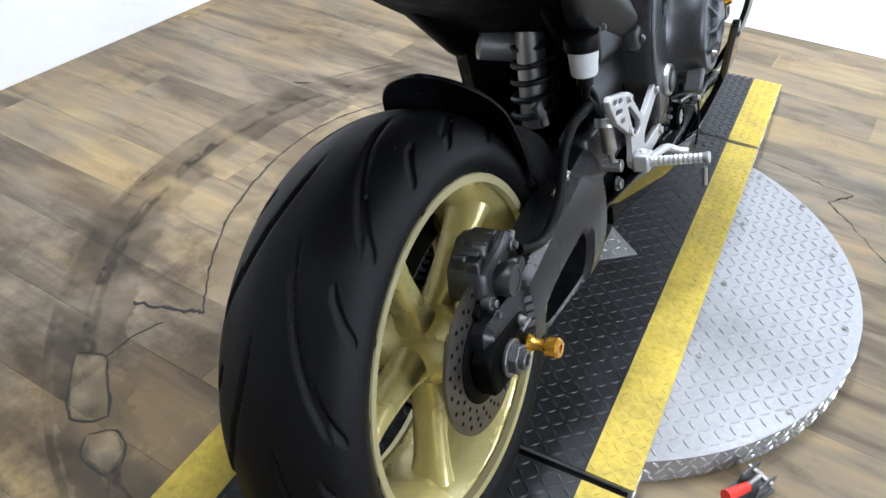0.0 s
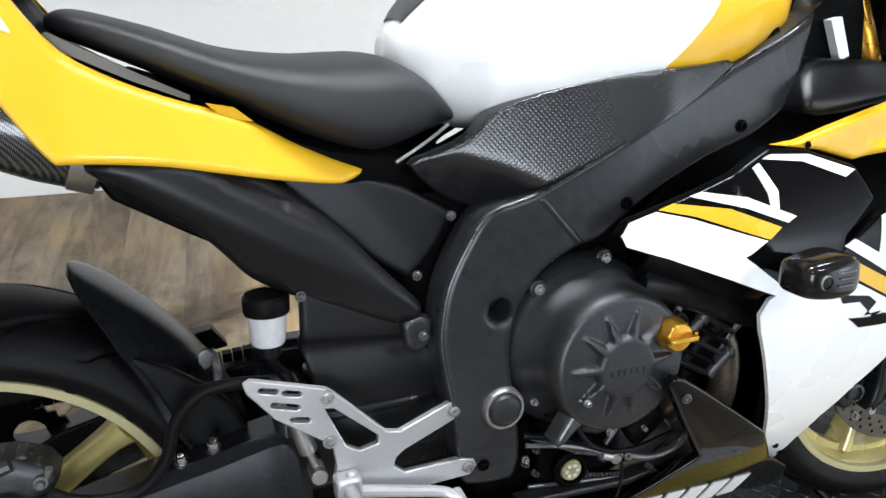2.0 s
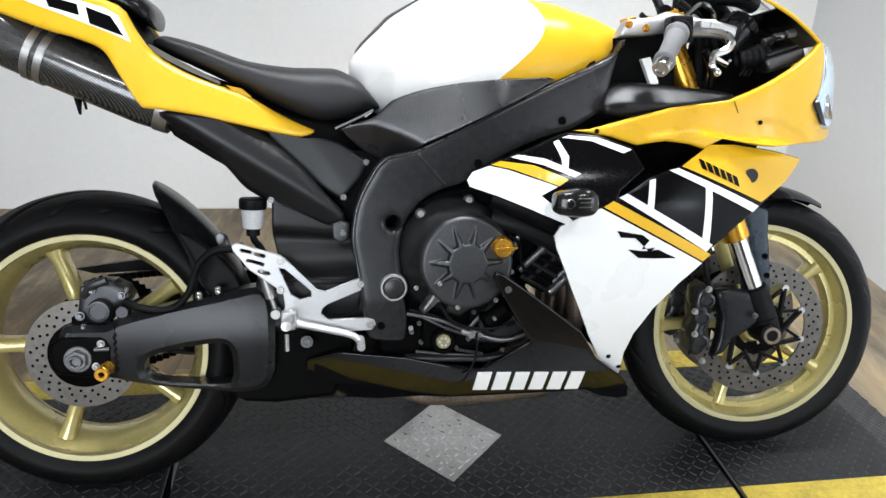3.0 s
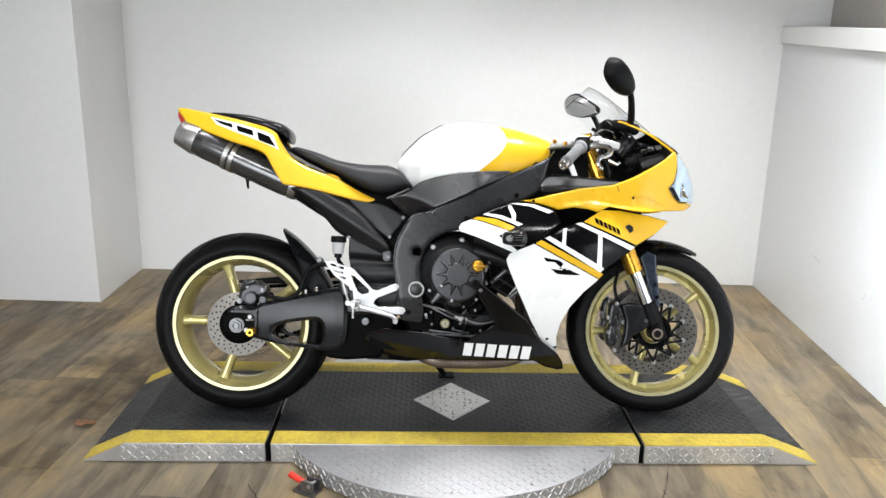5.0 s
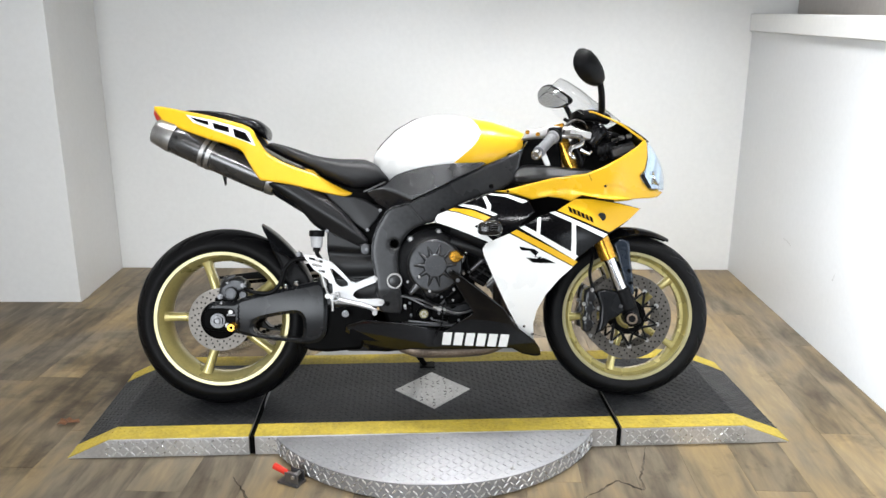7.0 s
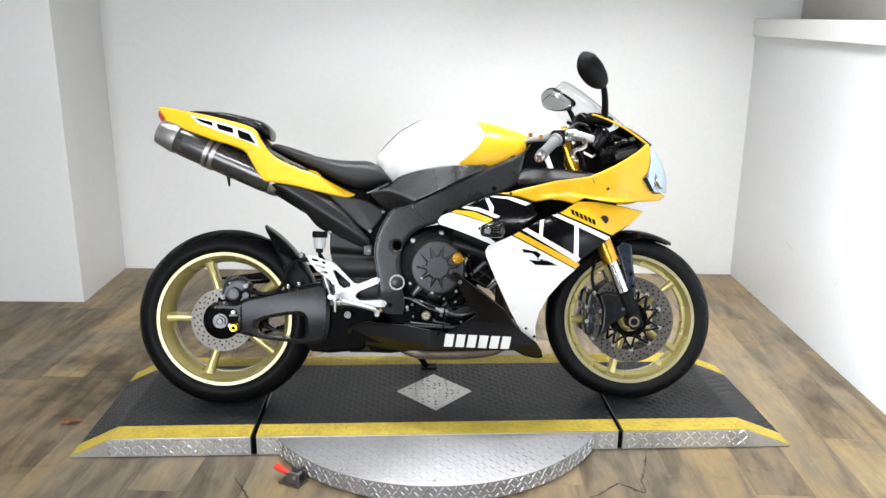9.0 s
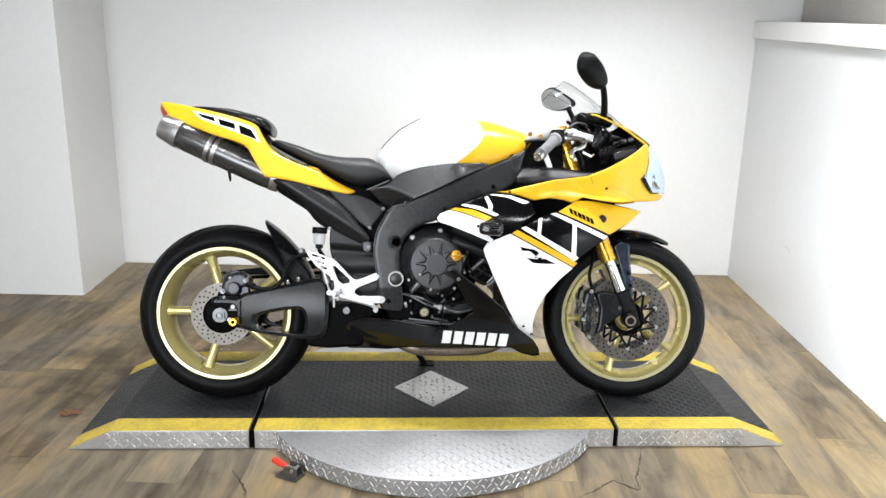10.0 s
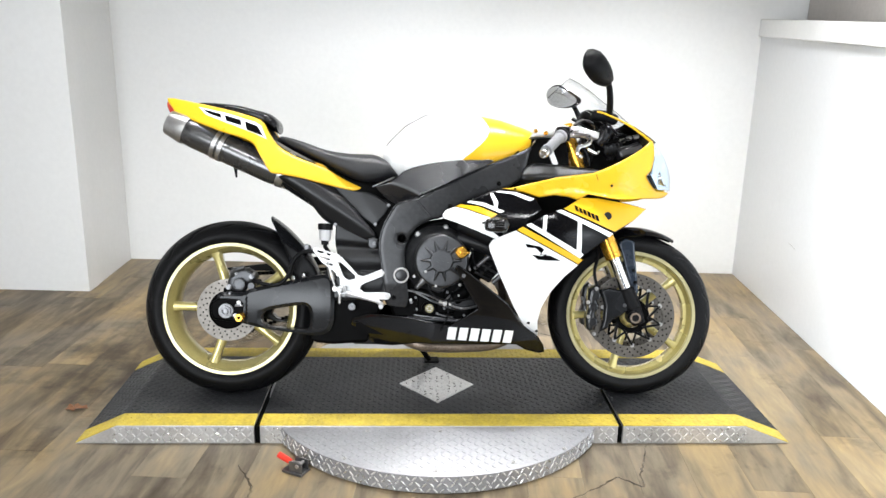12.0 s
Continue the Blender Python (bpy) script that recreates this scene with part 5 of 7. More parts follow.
for x, z, y in ((-0.065, 0.592, -0.183), (0.032, 0.616, -0.175), (0.118, 0.565, -0.165), (-0.078, 0.44, -0.172), (0.105, 0.445, -0.17), (0.02, 0.405, -0.19)):
    bm = bmesh.new()
    cyl(bm, (x, y + 0.02, z), (x, y, z), 0.012)
    P("bolt_boss", bm, M_ENGINE, parent=case, bevel=0.002)
each_bolt("case_bolt", [(x, y, z) for x, z, y in ((-0.065, 0.592, -0.184), (0.032, 0.616, -0.176), (0.118, 0.565, -0.166), (-0.078, 0.44, -0.173), (0.105, 0.445, -0.171), (0.02, 0.405, -0.191))], 0.0050, 0.006, M_STEEL, case)
bm = bmesh.new()
spin(bm, [(0.021, 0.20), (0.021, 0.258), (0.018, 0.264), (0.018, 0.267), (0.0005, 0.268)], axis_y(0.083, 0, 0.533), 20)
box(bm, (0.083, -0.270, 0.533), (0.040, 0.014, 0.007))
box(bm, (0.096, -0.263, 0.533), (0.028, 0.006, 0.007))
P("oil_filler_cap", bm, M_GOLDA, "gold anodised oil filler cap", bevel=0.0015)
# air duct under the fin
bm = bmesh.new()
tube(bm, [(0.072, -0.185, 0.582), (0.155, -0.190, 0.558), (0.258, -0.190, 0.516)], 0.027, 24)
P("air_duct", bm, M_SUB, "thick black rubber air duct under the fin", smooth=50)
# cable end hanging below the engine
bm = bmesh.new()
tube(bm, [(0.020, -0.205, 0.362), (0.041, -0.212, 0.344), (0.039, -0.214, 0.307), (0.026, -0.214, 0.278), (0.016, -0.212, 0.258)], 0.0022, 8)
P("hanging_cable", bm, M_PLASTIC, "thin black cable end hanging down")
# lower engine clutter
bm = bmesh.new()
spin(bm, [(0.026, 0.16), (0.026, 0.176), (0.022, 0.180), (0.018, 0.180), (0.017, 0.174), (0.0005, 0.174)], axis_y(-0.022, -0.016, 0.335), 32)
sp = P("sight_glass_ring", bm, M_DARK, "black ring of the oil sight window")
bm = bmesh.new()
spin(bm, [(0.0155, 0.174), (0.014, 0.178), (0.0005, 0.178)], axis_y(-0.022, -0.016, 0.335), 24)
P("sight_window", bm, M_SIGHT, "yellowish sight window", sp)
bm = bmesh.new()
box(bm, (0.0, -0.165, 0.36), (0.13, 0.03, 0.09), Matrix())
box(bm, (0.06, -0.17, 0.40), (0.07, 0.03, 0.07), Matrix())
box(bm, (-0.045, -0.178, 0.445), (0.03, 0.02, 0.06), Matrix.Rotation(0, 4, "Y"))
cyl(bm, (0.06, -0.185, 0.365), (0.11, -0.185, 0.40), 0.024)
P("oil_pump_cover", bm, M_DARK, "dark lower engine castings", bevel=0.008)
for p0, p1, r in (((-0.08, -0.19, 0.395), (-0.02, -0.195, 0.365), 0.003), ((-0.02, -0.195, 0.365), (0.06, -0.19, 0.335), 0.0045), ((-0.045, -0.215, 0.475), (-0.035, -0.215, 0.445), 0.004), ((-0.075, -0.17, 0.31), (0.06, -0.18, 0.296), 0.003), ((0.08, -0.18, 0.41), (0.03, -0.19, 0.36), 0.004)):
    bm = bmesh.new()
    cyl(bm, p0, p1, r, seg=10)
    P("linkage_rod", bm, M_BOLT, "thin steel linkage rod")
each_bolt("engine_bolt", [(x, y + 0.01, z) for x, z, y in ((-0.045, 0.462, -0.222), (-0.038, 0.440, -0.222), (0.06, 0.375, -0.20), (0.03, 0.335, -0.19), (-0.065, 0.33, -0.18), (0.085, 0.40, -0.20), (0.055, 0.42, -0.2), (-0.085, 0.355, -0.19))], 0.0038, 0.009, M_BOLT, bike)
bm = bmesh.new()
box(bm, (-0.040, -0.20, 0.455), (0.024, 0.034, 0.05), Matrix())
P("clutch_release_lever", bm, M_ENGINE, bevel=0.006)
oc = P("oil_cooler", slab([(0.13, 0.455), (0.185, 0.425), (0.245, 0.505), (0.190, 0.545)], -0.185, -0.15), M_DARK, "ribbed black oil cooler", bevel=0.003)
for k in range(6):
    f = (k + 0.5) / 6
    bm = bmesh.new()
    a, b = Vector((0.130 + 0.060 * f, -0.188, 0.455 + 0.090 * f)), Vector((0.185 + 0.060 * f, -0.188, 0.425 + 0.080 * f))
    cyl(bm, a, b, 0.0042, seg=8)
    P("cooler_rib", bm, M_PLASTIC if k % 2 else M_ENGINE, parent=oc)
for pts, r, m in (([(0.075, -0.20, 0.47), (0.10, -0.215, 0.50), (0.125, -0.205, 0.545)], 0.005, M_STEEL), ([(-0.04, -0.215, 0.435), (-0.01, -0.225, 0.385), (0.05, -0.222, 0.365), (0.12, -0.215, 0.372)], 0.0035, M_PLASTIC), ([(-0.09, -0.19, 0.40), (-0.05, -0.20, 0.392), (0.0, -0.205, 0.372), (0.045, -0.20, 0.345)], 0.0045, M_PLASTIC), ([(0.10, -0.19, 0.47), (0.13, -0.2, 0.44), (0.15, -0.2, 0.40)], 0.006, M_PLASTIC)):
    bm = bmesh.new()
    tube(bm, pts, r, 8)
    P("engine_hose", bm, m, "thin hose on the engine")
each_bolt("casting_bolt", [(0.115, -0.176, 0.480), (0.095, -0.186, 0.352), (0.005, -0.182, 0.318), (-0.07, -0.182, 0.372), (0.04, -0.186, 0.392), (0.115, -0.19, 0.425), (0.098, -0.19, 0.312)], 0.0034, 0.008, M_BOLT, bike)
P("release_arm", panel([(-0.054, 0.488), (-0.040, 0.488), (-0.020, 0.458), (-0.003, 0.428), (-0.010, 0.414), (-0.036, 0.428), (-0.066, 0.403), (-0.074, 0.412), (-0.046, 0.452)], -0.243, 0.022, [], 0.008, 0.006, 0.008), M_RIB, "cast grey clutch release arm", smooth=50)
P("water_pump_cover", panel([(0.044, 0.331), (0.049, 0.381), (0.073, 0.411), (0.102, 0.410), (0.143, 0.352), (0.10, 0.325)], -0.196, 0.03, [], 0.010, 0.008, 0.010), M_FRAME, "dark cast water pump cover", smooth=50)
bm = bmesh.new()
tube(bm, [(-0.097, -0.21, 0.399), (-0.06, -0.214, 0.392), (-0.026, -0.214, 0.382), (0.006, -0.214, 0.368), (0.032, -0.21, 0.356), (0.050, -0.205, 0.358)], 0.0032, 8)
P("clutch_cable", bm, M_BOLT, "thin steel clutch cable end")
each_bolt("bright_bolt", [(0.078, -0.205, 0.382), (0.081, -0.205, 0.419), (0.116, -0.19, 0.472), (0.097, -0.215, 0.453), (-0.038, -0.255, 0.467), (-0.003, -0.25, 0.418), (0.034, -0.215, 0.360), (-0.076, -0.19, 0.446), (-0.087, -0.186, 0.364), (0.048, -0.215, 0.352)], 0.0036, 0.008, M_STEEL, bike)
P("lower_casting", panel([(0.002, 0.463), (0.064, 0.475), (0.078, 0.452), (0.060, 0.432), (0.036, 0.412), (0.008, 0.390), (-0.023, 0.403), (-0.012, 0.436)], lambda x, z: -0.236 + 0.25 * (0.47 - z), 0.03, [], 0.008, 0.008, 0.010), M_ENGINE, "dark grey casting below the clutch cover", smooth=50)
bm = bmesh.new()
cyl(bm, (0.010, -0.214, 0.362), (0.034, -0.214, 0.352), 0.0062, seg=12)
cyl(bm, (0.030, -0.220, 0.354), (0.030, -0.206, 0.354), 0.008, seg=14)
P("cable_clevis", bm, M_STEEL, "small steel cable clevis", bevel=0.0012)
for a, b, r, m in (((0.132, -0.186, 0.474), (0.186, -0.186, 0.520), 0.0075, M_BOLT), ((0.196, -0.182, 0.424), (0.236, -0.182, 0.458), 0.0085, M_BOLT), ((0.150, -0.180, 0.452), (0.215, -0.180, 0.500), 0.011, M_PLASTIC)):
    bm = bmesh.new()
    cyl(bm, a, b, r, seg=14)
    cyl(bm, Vector(a).lerp(Vector(b), 0.80), Vector(a).lerp(Vector(b), 0.92), r * 1.35, seg=14)
    P("coolant_union", bm, m, "short metal coolant union", bevel=0.001)
bm = bmesh.new()
tube(bm, [(0.100, -0.235, 0.552), (0.122, -0.225, 0.535), (0.127, -0.215, 0.505), (0.140, -0.20, 0.478)], 0.0035, 8)
P("breather_hose", bm, M_PLASTIC, "thin black breather hose")
bm = bmesh.new()
tube(bm, [(0.052, -0.205, 0.348), (0.088, -0.21, 0.338), (0.125, -0.21, 0.342), (0.150, -0.20, 0.350)], 0.0042, 8)
P("drain_hose", bm, M_BOLT, "thin dull drain pipe")
P("sump_edge", panel([(-0.098, 0.306), (0.066, 0.298), (0.108, 0.303), (0.118, 0.296), (0.066, 0.288), (-0.098, 0.296)], -0.192, 0.02, [], 0.010, 0.003, 0.004), M_ENGINE, "dull edge of the sump casting", smooth=50)
for k in range(9):
    bm = bmesh.new()
    box(bm, (0.008 + 0.0062 * k, -0.1815, 0.3135 - 0.0013 * k), (0.0042, 0.002, 0.0055))
    P("cast_mark_bar", bm, M_RIB, "raised cast mark", smooth=0)
for k in range(6):
    a = 2 * math.pi * k / 6
    bm = bmesh.new()
    box(bm, (-0.022 + 0.008 * math.cos(a), -0.1945, 0.335 + 0.008 * math.sin(a)), (0.0045, 0.002, 0.0045), Matrix())
    P("sight_star", bm, M_RES, "", sp, smooth=0)
# cylinder head pipes and radiator
bm = bmesh.new()
tube(bm, [(0.08, -0.185, 0.625), (0.14, -0.20, 0.60), (0.22, -0.20, 0.565), (0.30, -0.17, 0.55)], 0.030, 16)
P("coolant_pipe", bm, M_PLASTIC, "thick black coolant hose")
P("radiator", slab([(0.30, 0.30), (0.34, 0.30), (0.42, 0.66), (0.38, 0.66)], -0.16, 0.16), M_DARK, "black radiator", bevel=0.003)
bm = bmesh.new()
for k in range(4):
    bm = bmesh.new()
    y = -0.13 + 0.085 * k
    tube(bm, [(0.22, y, 0.50), (0.27, y, 0.42), (0.25, y * 0.9, 0.30), (0.12, y * 0.6, 0.235), (-0.05, y * 0.4, 0.215), (-0.20, y * 0.3, 0.235)], 0.021, 12)
    P("exhaust_header", bm, M_PIPE, "brownish steel exhaust header pipe")
bm = bmesh.new()
for p0, p1, r in (((0.14, -0.17, 0.47), (0.20, -0.18, 0.535), 0.006), ((0.15, -0.16, 0.465), (0.21, -0.17, 0.52), 0.006), ((0.20, -0.17, 0.44), (0.25, -0.175, 0.49), 0.006)):
    bm = bmesh.new()
    cyl(bm, p0, p1, r, seg=10)
    P("radiator_pipe", bm, M_STEEL, "thin metal pipe beside the radiator")

# -- tank --
TS = [(-0.192, 0.855, 0.895, 0.045), (-0.165, 0.80, 0.930, 0.10), (-0.112, 0.775, 0.982, 0.160), (-0.042, 0.77, 1.020, 0.195), (0.028, 0.78, 1.034, 0.210), (0.088, 0.79, 1.033, 0.215), (0.15, 0.80, 1.023, 0.210), (0.229, 0.82, 1.009, 0.190), (0.31, 0.86, 0.984, 0.155), (0.345, 0.905, 0.968, 0.125), (0.366, 0.935, 0.956, 0.095)]


def tank_at(x):
    xs = [s[0] for s in TS]
    return [float(np.interp(x, xs, [s[k] for s in TS])) for k in (1, 2, 3)]


def tank_section(x, a, power=2.5):
    zb, zt, w = tank_at(x)
    c, h = zb + (zt - zb) * 0.35, 0
    ca, sa = math.cos(a), math.sin(a)
    h = (zt - c) if sa > 0 else (c - zb)
    return Vector((x, w * math.copysign(abs(ca) ** (2 / power), ca), c + h * math.copysign(abs(sa) ** (2 / power), sa)))


def edge_x(z):
    return float(np.interp(z, [0.78, 0.852, 0.89, 0.925, 0.955, 0.985, 1.02, 1.04], [0.03, 0.088, 0.135, 0.168, 0.180, 0.170, 0.146, 0.138]))


def tank(lo, hi, nu, seg=64):
    bm = bmesh.new()
    cols = []
    for k in range(seg):
        a = 2 * math.pi * k / seg
        xb = 0.14
        for _ in range(20):
            xb = 0.5 * xb + 0.5 * edge_x(tank_section(xb, a).z)
        x0, x1 = (TS[0][0], xb) if lo else (xb, TS[-1][0])
        cols.append([bm.verts.new(tank_section(x0 + (x1 - x0) * i / nu, a)) for i in range(nu + 1)])
    for k in range(seg):
        A, B = cols[k], cols[(k + 1) % seg]
        for i in range(nu):
            bm.faces.new((A[i], A[i + 1], B[i + 1], B[i]))
    bm.faces.new([c[0] for c in cols])
    bm.faces.new([c[-1] for c in cols])
    bmesh.ops.recalc_face_normals(bm, faces=bm.faces)
    return bm


tank_ob = P("fuel_tank", tank(True, True, 40), M_WHITE, "white painted fuel tank", smooth=60)
P("tank_front", tank(False, True, 26), M_YELLOW, "yellow front part of the fuel tank", tank_ob, smooth=60)
bm = bmesh.new()
rows = []
for i in range(13):
    x = -0.178 + 0.150 * i / 12
    half = radians(25 * math.sqrt(max(0.02, 1 - (i / 12) ** 2.5)))
    rows.append([bm.verts.new(tank_section(x, math.pi / 2 + half * (k / 6 - 1)) + Vector((-0.0006, 0, 0.0012))) for k in range(13)])
for A, B in zip(rows, rows[1:]):
    for k in range(12):
        bm.faces.new((A[k], A[k + 1], B[k + 1], B[k]))
bmesh.ops.recalc_face_normals(bm, faces=bm.faces)
bmesh.ops.solidify(bm, geom=bm.faces[:], thickness=-0.0015)
P("tank_pad", bm, M_PAD, "thin dark grey tank pad", tank_ob, smooth=60)
TC = [(-0.214, 0.755), (-0.190, 0.765), (-0.156, 0.776), (-0.137, 0.790), (-0.117, 0.809), (-0.080, 0.823), (-0.040, 0.833), (0.018, 0.842), (0.076, 0.847), (0.146, 0.850), (0.197, 0.848), (0.096, 0.798), (-0.001, 0.752), (-0.050, 0.731), (-0.097, 0.707), (-0.136, 0.697), (-0.160, 0.706), (-0.185, 0.724)]
def tc_y(x, z):
    """Upper plane, and a lower facet that turns inwards below a curved crease."""
    c = float(np.interp(x, [-0.22, -0.19, -0.155, -0.11, -0.06, -0.03], [0.752, 0.762, 0.763, 0.748, 0.724, 0.70])) - z
    c = 0.5 * (c + math.sqrt(c * c + 0.00003))
    u = 0.5 * (x - 0.09 + math.sqrt((x - 0.09) ** 2 + 0.0012))
    return -(0.205 + 0.26 * (x + 0.05) - 0.12 * (z - 0.75) - 0.56 * u - 0.75 * c)


P("tank_side_cover", panel(rounded(TC, 2), tc_y, 0.03, [], 0.008, 0.002, 0.004), M_COVER, "matt black tank side cover with dimpled grip area", smooth=60)
P("tank_side_cover_far", panel(TC, tc_y, 0.02, [], 0.03, mirror=True), M_PLASTIC)
bm = bmesh.new()
tube(bm, [(-0.15, -0.115, 0.792), (-0.185, -0.13, 0.775), (-0.225, -0.14, 0.757)], 0.0022, 8)
P("tank_mount_trim", bm, M_SATIN, "bright trim between seat and tank")

# -- seats --
P("rider_seat", loft([(-0.572, 0.912, 0.932, 0.055), (-0.545, 0.900, 0.937, 0.095), (-0.473, 0.866, 0.917, 0.128), (-0.395, 0.828, 0.890, 0.150), (-0.316, 0.786, 0.878, 0.166), (-0.256, 0.762, 0.877, 0.166), (-0.217, 0.766, 0.874, 0.158), (-0.177, 0.780, 0.852, 0.145), (-0.145, 0.790, 0.816, 0.115), (-0.135, 0.795, 0.803, 0.09)], 3.0, 44, 0, 6), M_SEAT, "black vinyl rider seat", smooth=60)
P("seat_trim", panel([(-0.578, 0.908), (-0.545, 0.890), (-0.495, 0.864), (-0.44, 0.840), (-0.44, 0.846), (-0.49, 0.872), (-0.565, 0.914)], -0.128, 0.02, [], 0.012), M_TRIM, "dull beige trim strip below the seat edge")
P("seat_base", loft([(-0.50, 0.80, 0.872, 0.115), (-0.40, 0.765, 0.835, 0.138), (-0.30, 0.725, 0.795, 0.142), (-0.215, 0.70, 0.785, 0.135), (-0.165, 0.70, 0.785, 0.12)], 3.5, 24, 0, 3), M_DARK, "black plastic seat base")
P("pillion_seat", loft([(-0.868, 1.042, 1.052, 0.03), (-0.833, 1.034, 1.056, 0.055), (-0.723, 1.005, 1.048, 0.082), (-0.644, 0.985, 1.030, 0.092), (-0.60, 0.965, 1.018, 0.088), (-0.575, 0.952, 1.000, 0.075), (-0.567, 0.965, 0.985, 0.05)], 3.0, 36, 0, 5), M_LACQ, "glossy black pillion seat cowl", smooth=60)

# -- tail --
TL = [(-0.959, 1.065), (-0.858, 1.048), (-0.707, 1.013), (-0.616, 0.983), (-0.590, 0.945), (-0.556, 0.897), (-0.504, 0.864), (-0.450, 0.841), (-0.416, 0.830), (-0.376, 0.812), (-0.340, 0.790), (-0.300, 0.769), (-0.268, 0.755), (-0.266, 0.751), (-0.270, 0.747), (-0.282, 0.743), (-0.300, 0.742), (-0.355, 0.753), (-0.422, 0.769), (-0.487, 0.784), (-0.537, 0.792), (-0.562, 0.795), (-0.571, 0.799), (-0.588, 0.823), (-0.609, 0.858), (-0.625, 0.885), (-0.645, 0.904), (-0.691, 0.922), (-0.738, 0.935), (-0.821, 0.966), (-0.916, 1.003), (-0.931, 1.022)]
UX = [-0.96, -0.861, -0.711, -0.619, -0.559, -0.469, -0.376, -0.27]
UZ = [1.066, 1.05, 1.016, 0.985, 0.903, 0.849, 0.812, 0.752]


def tl_y(x, z):
    d = float(np.interp(x, UX, UZ)) - z
    d = 0.5 * (d + math.sqrt(d * d + 0.0002)) - 0.004
    return -(float(np.interp(x, [-0.96, -0.75, -0.57, -0.40, -0.27], [0.062, 0.114, 0.146, 0.148, 0.146])) + 0.52 * d)


tail = P("tail_fairing", panel(rounded(TL, 3), tl_y, 0.012, [], 0.010, 0.008, 0.010), M_YELLOW, "glossy yellow tail fairing", smooth=60)
P("tail_fairing_far", panel(TL, tl_y, 0.012, [], 0.03, mirror=True), M_YELLOW, "", tail)
P("tail_cowl", loft([(-0.955, 1.035, 1.068, 0.05), (-0.86, 1.00, 1.052, 0.075), (-0.72, 0.965, 1.018, 0.10), (-0.62, 0.92, 0.985, 0.12), (-0.56, 0.86, 0.905, 0.13), (-0.47, 0.80, 0.848, 0.138), (-0.36, 0.77, 0.80, 0.14)], 3.2, 28, 0, 4), M_DARK, "", tail)
dy = lambda f, o: (lambda x, z: f(x, z) - o)
P("tail_stripe", panel([(-0.838, 1.030), (-0.735, 1.006), (-0.633, 0.975), (-0.612, 0.962), (-0.590, 0.914), (-0.622, 0.929), (-0.702, 0.960), (-0.808, 1.000)], dy(tl_y, 0.0012), 0.003, [], 0.010), M_WHITE, "white stripe band on the tail", tail)
for q in ([(-0.822, 1.021), (-0.757, 1.004), (-0.752, 0.988), (-0.797, 1.004)], [(-0.742, 0.999), (-0.684, 0.982), (-0.678, 0.961), (-0.732, 0.977)], [(-0.668, 0.977), (-0.624, 0.960), (-0.601, 0.924), (-0.659, 0.946)]):
    P("tail_window", panel(q, dy(tl_y, 0.0022), 0.003, [], 0.010), M_GLOSS, "black block on the white tail stripe", tail)
P("tail_light", loft([(-0.964, 1.03, 1.058, 0.045), (-0.95, 1.005, 1.060, 0.055), (-0.930, 0.996, 1.04, 0.060)], 3.5, 20, 0, 3), M_TAIL, "red tail light lens", tail)
P("tail_tab", panel([(-0.426, 0.838), (-0.398, 0.832), (-0.380, 0.816), (-0.41, 0.822)], lambda x, z: -0.146 - 0.25 * (z - 0.82), 0.012, [], 0.012), M_YELLOW, "", tail)

# -- silencers --
def silencer(s):
    """A carbon can with a steel end cap and a clamp, under the tail."""
    a, b = Vector((-0.940, s * 0.085, 0.974)), Vector((-0.525, s * 0.100, 0.790))
    d = (b - a).normalized()
    m = Matrix.Translation(a) @ d.to_track_quat("Z", "Y").to_matrix().to_4x4() @ Matrix.Diagonal((1, 1, 1, 1))
    L = (b - a).length
    bm = bmesh.new()
    spin(bm, [(0.046, 0.055), (0.050, 0.060), (0.0515, 0.10), (0.0515, L - 0.06), (0.047, L - 0.02), (0.040, L)], m, 48)
    can = P("silencer", bm, M_CARBON, "carbon fibre silencer can with steel end cap", smooth=50)
    bm = bmesh.new()
    spin(bm, [(0.0520, 0.066), (0.0520, 0.052), (0.0500, 0.040), (0.0440, -0.002), (0.0425, -0.005), (0.0405, -0.002), (0.0400, 0.030), (0.0405, 0.06)], m, 40)
    cap = P("end_cap", bm, M_STEEL, "worn steel silencer end cap", can)
    bm = bmesh.new()
    spin(bm, [(0.0398, 0.004), (0.0380, 0.012), (0.0240, 0.016), (0.0220, 0.050), (0.0005, 0.052)], m, 32)
    P("outlet", bm, M_DARK, "sooty black silencer outlet", cap)
    for z0 in (0.182, 0.206):
        bm = bmesh.new()
        spin(bm, [(0.052, z0 - 0.007), (0.0545, z0 - 0.007), (0.0545, z0 + 0.007), (0.052, z0 + 0.007)], m, 40, True)
        P("clamp", bm, M_STEEL, "silencer clamp band", can)
    bm = bmesh.new()
    spin(bm, [(0.049, L - 0.030), (0.0505, L - 0.030), (0.0480, L - 0.004), (0.046, L - 0.004)], m, 40, True)
    P("rear_band", bm, M_STEEL, "steel band at the silencer inlet", can)
    bm = bmesh.new()
    tube(bm, [b - d * 0.02, b + Vector((0.06, 0, -0.035)), b + Vector((0.14, s * 0.01, -0.10)), b + Vector((0.24, 0, -0.20))], 0.034, 14)
    P("link_pipe", bm, M_DARK, "dark link pipe", can)


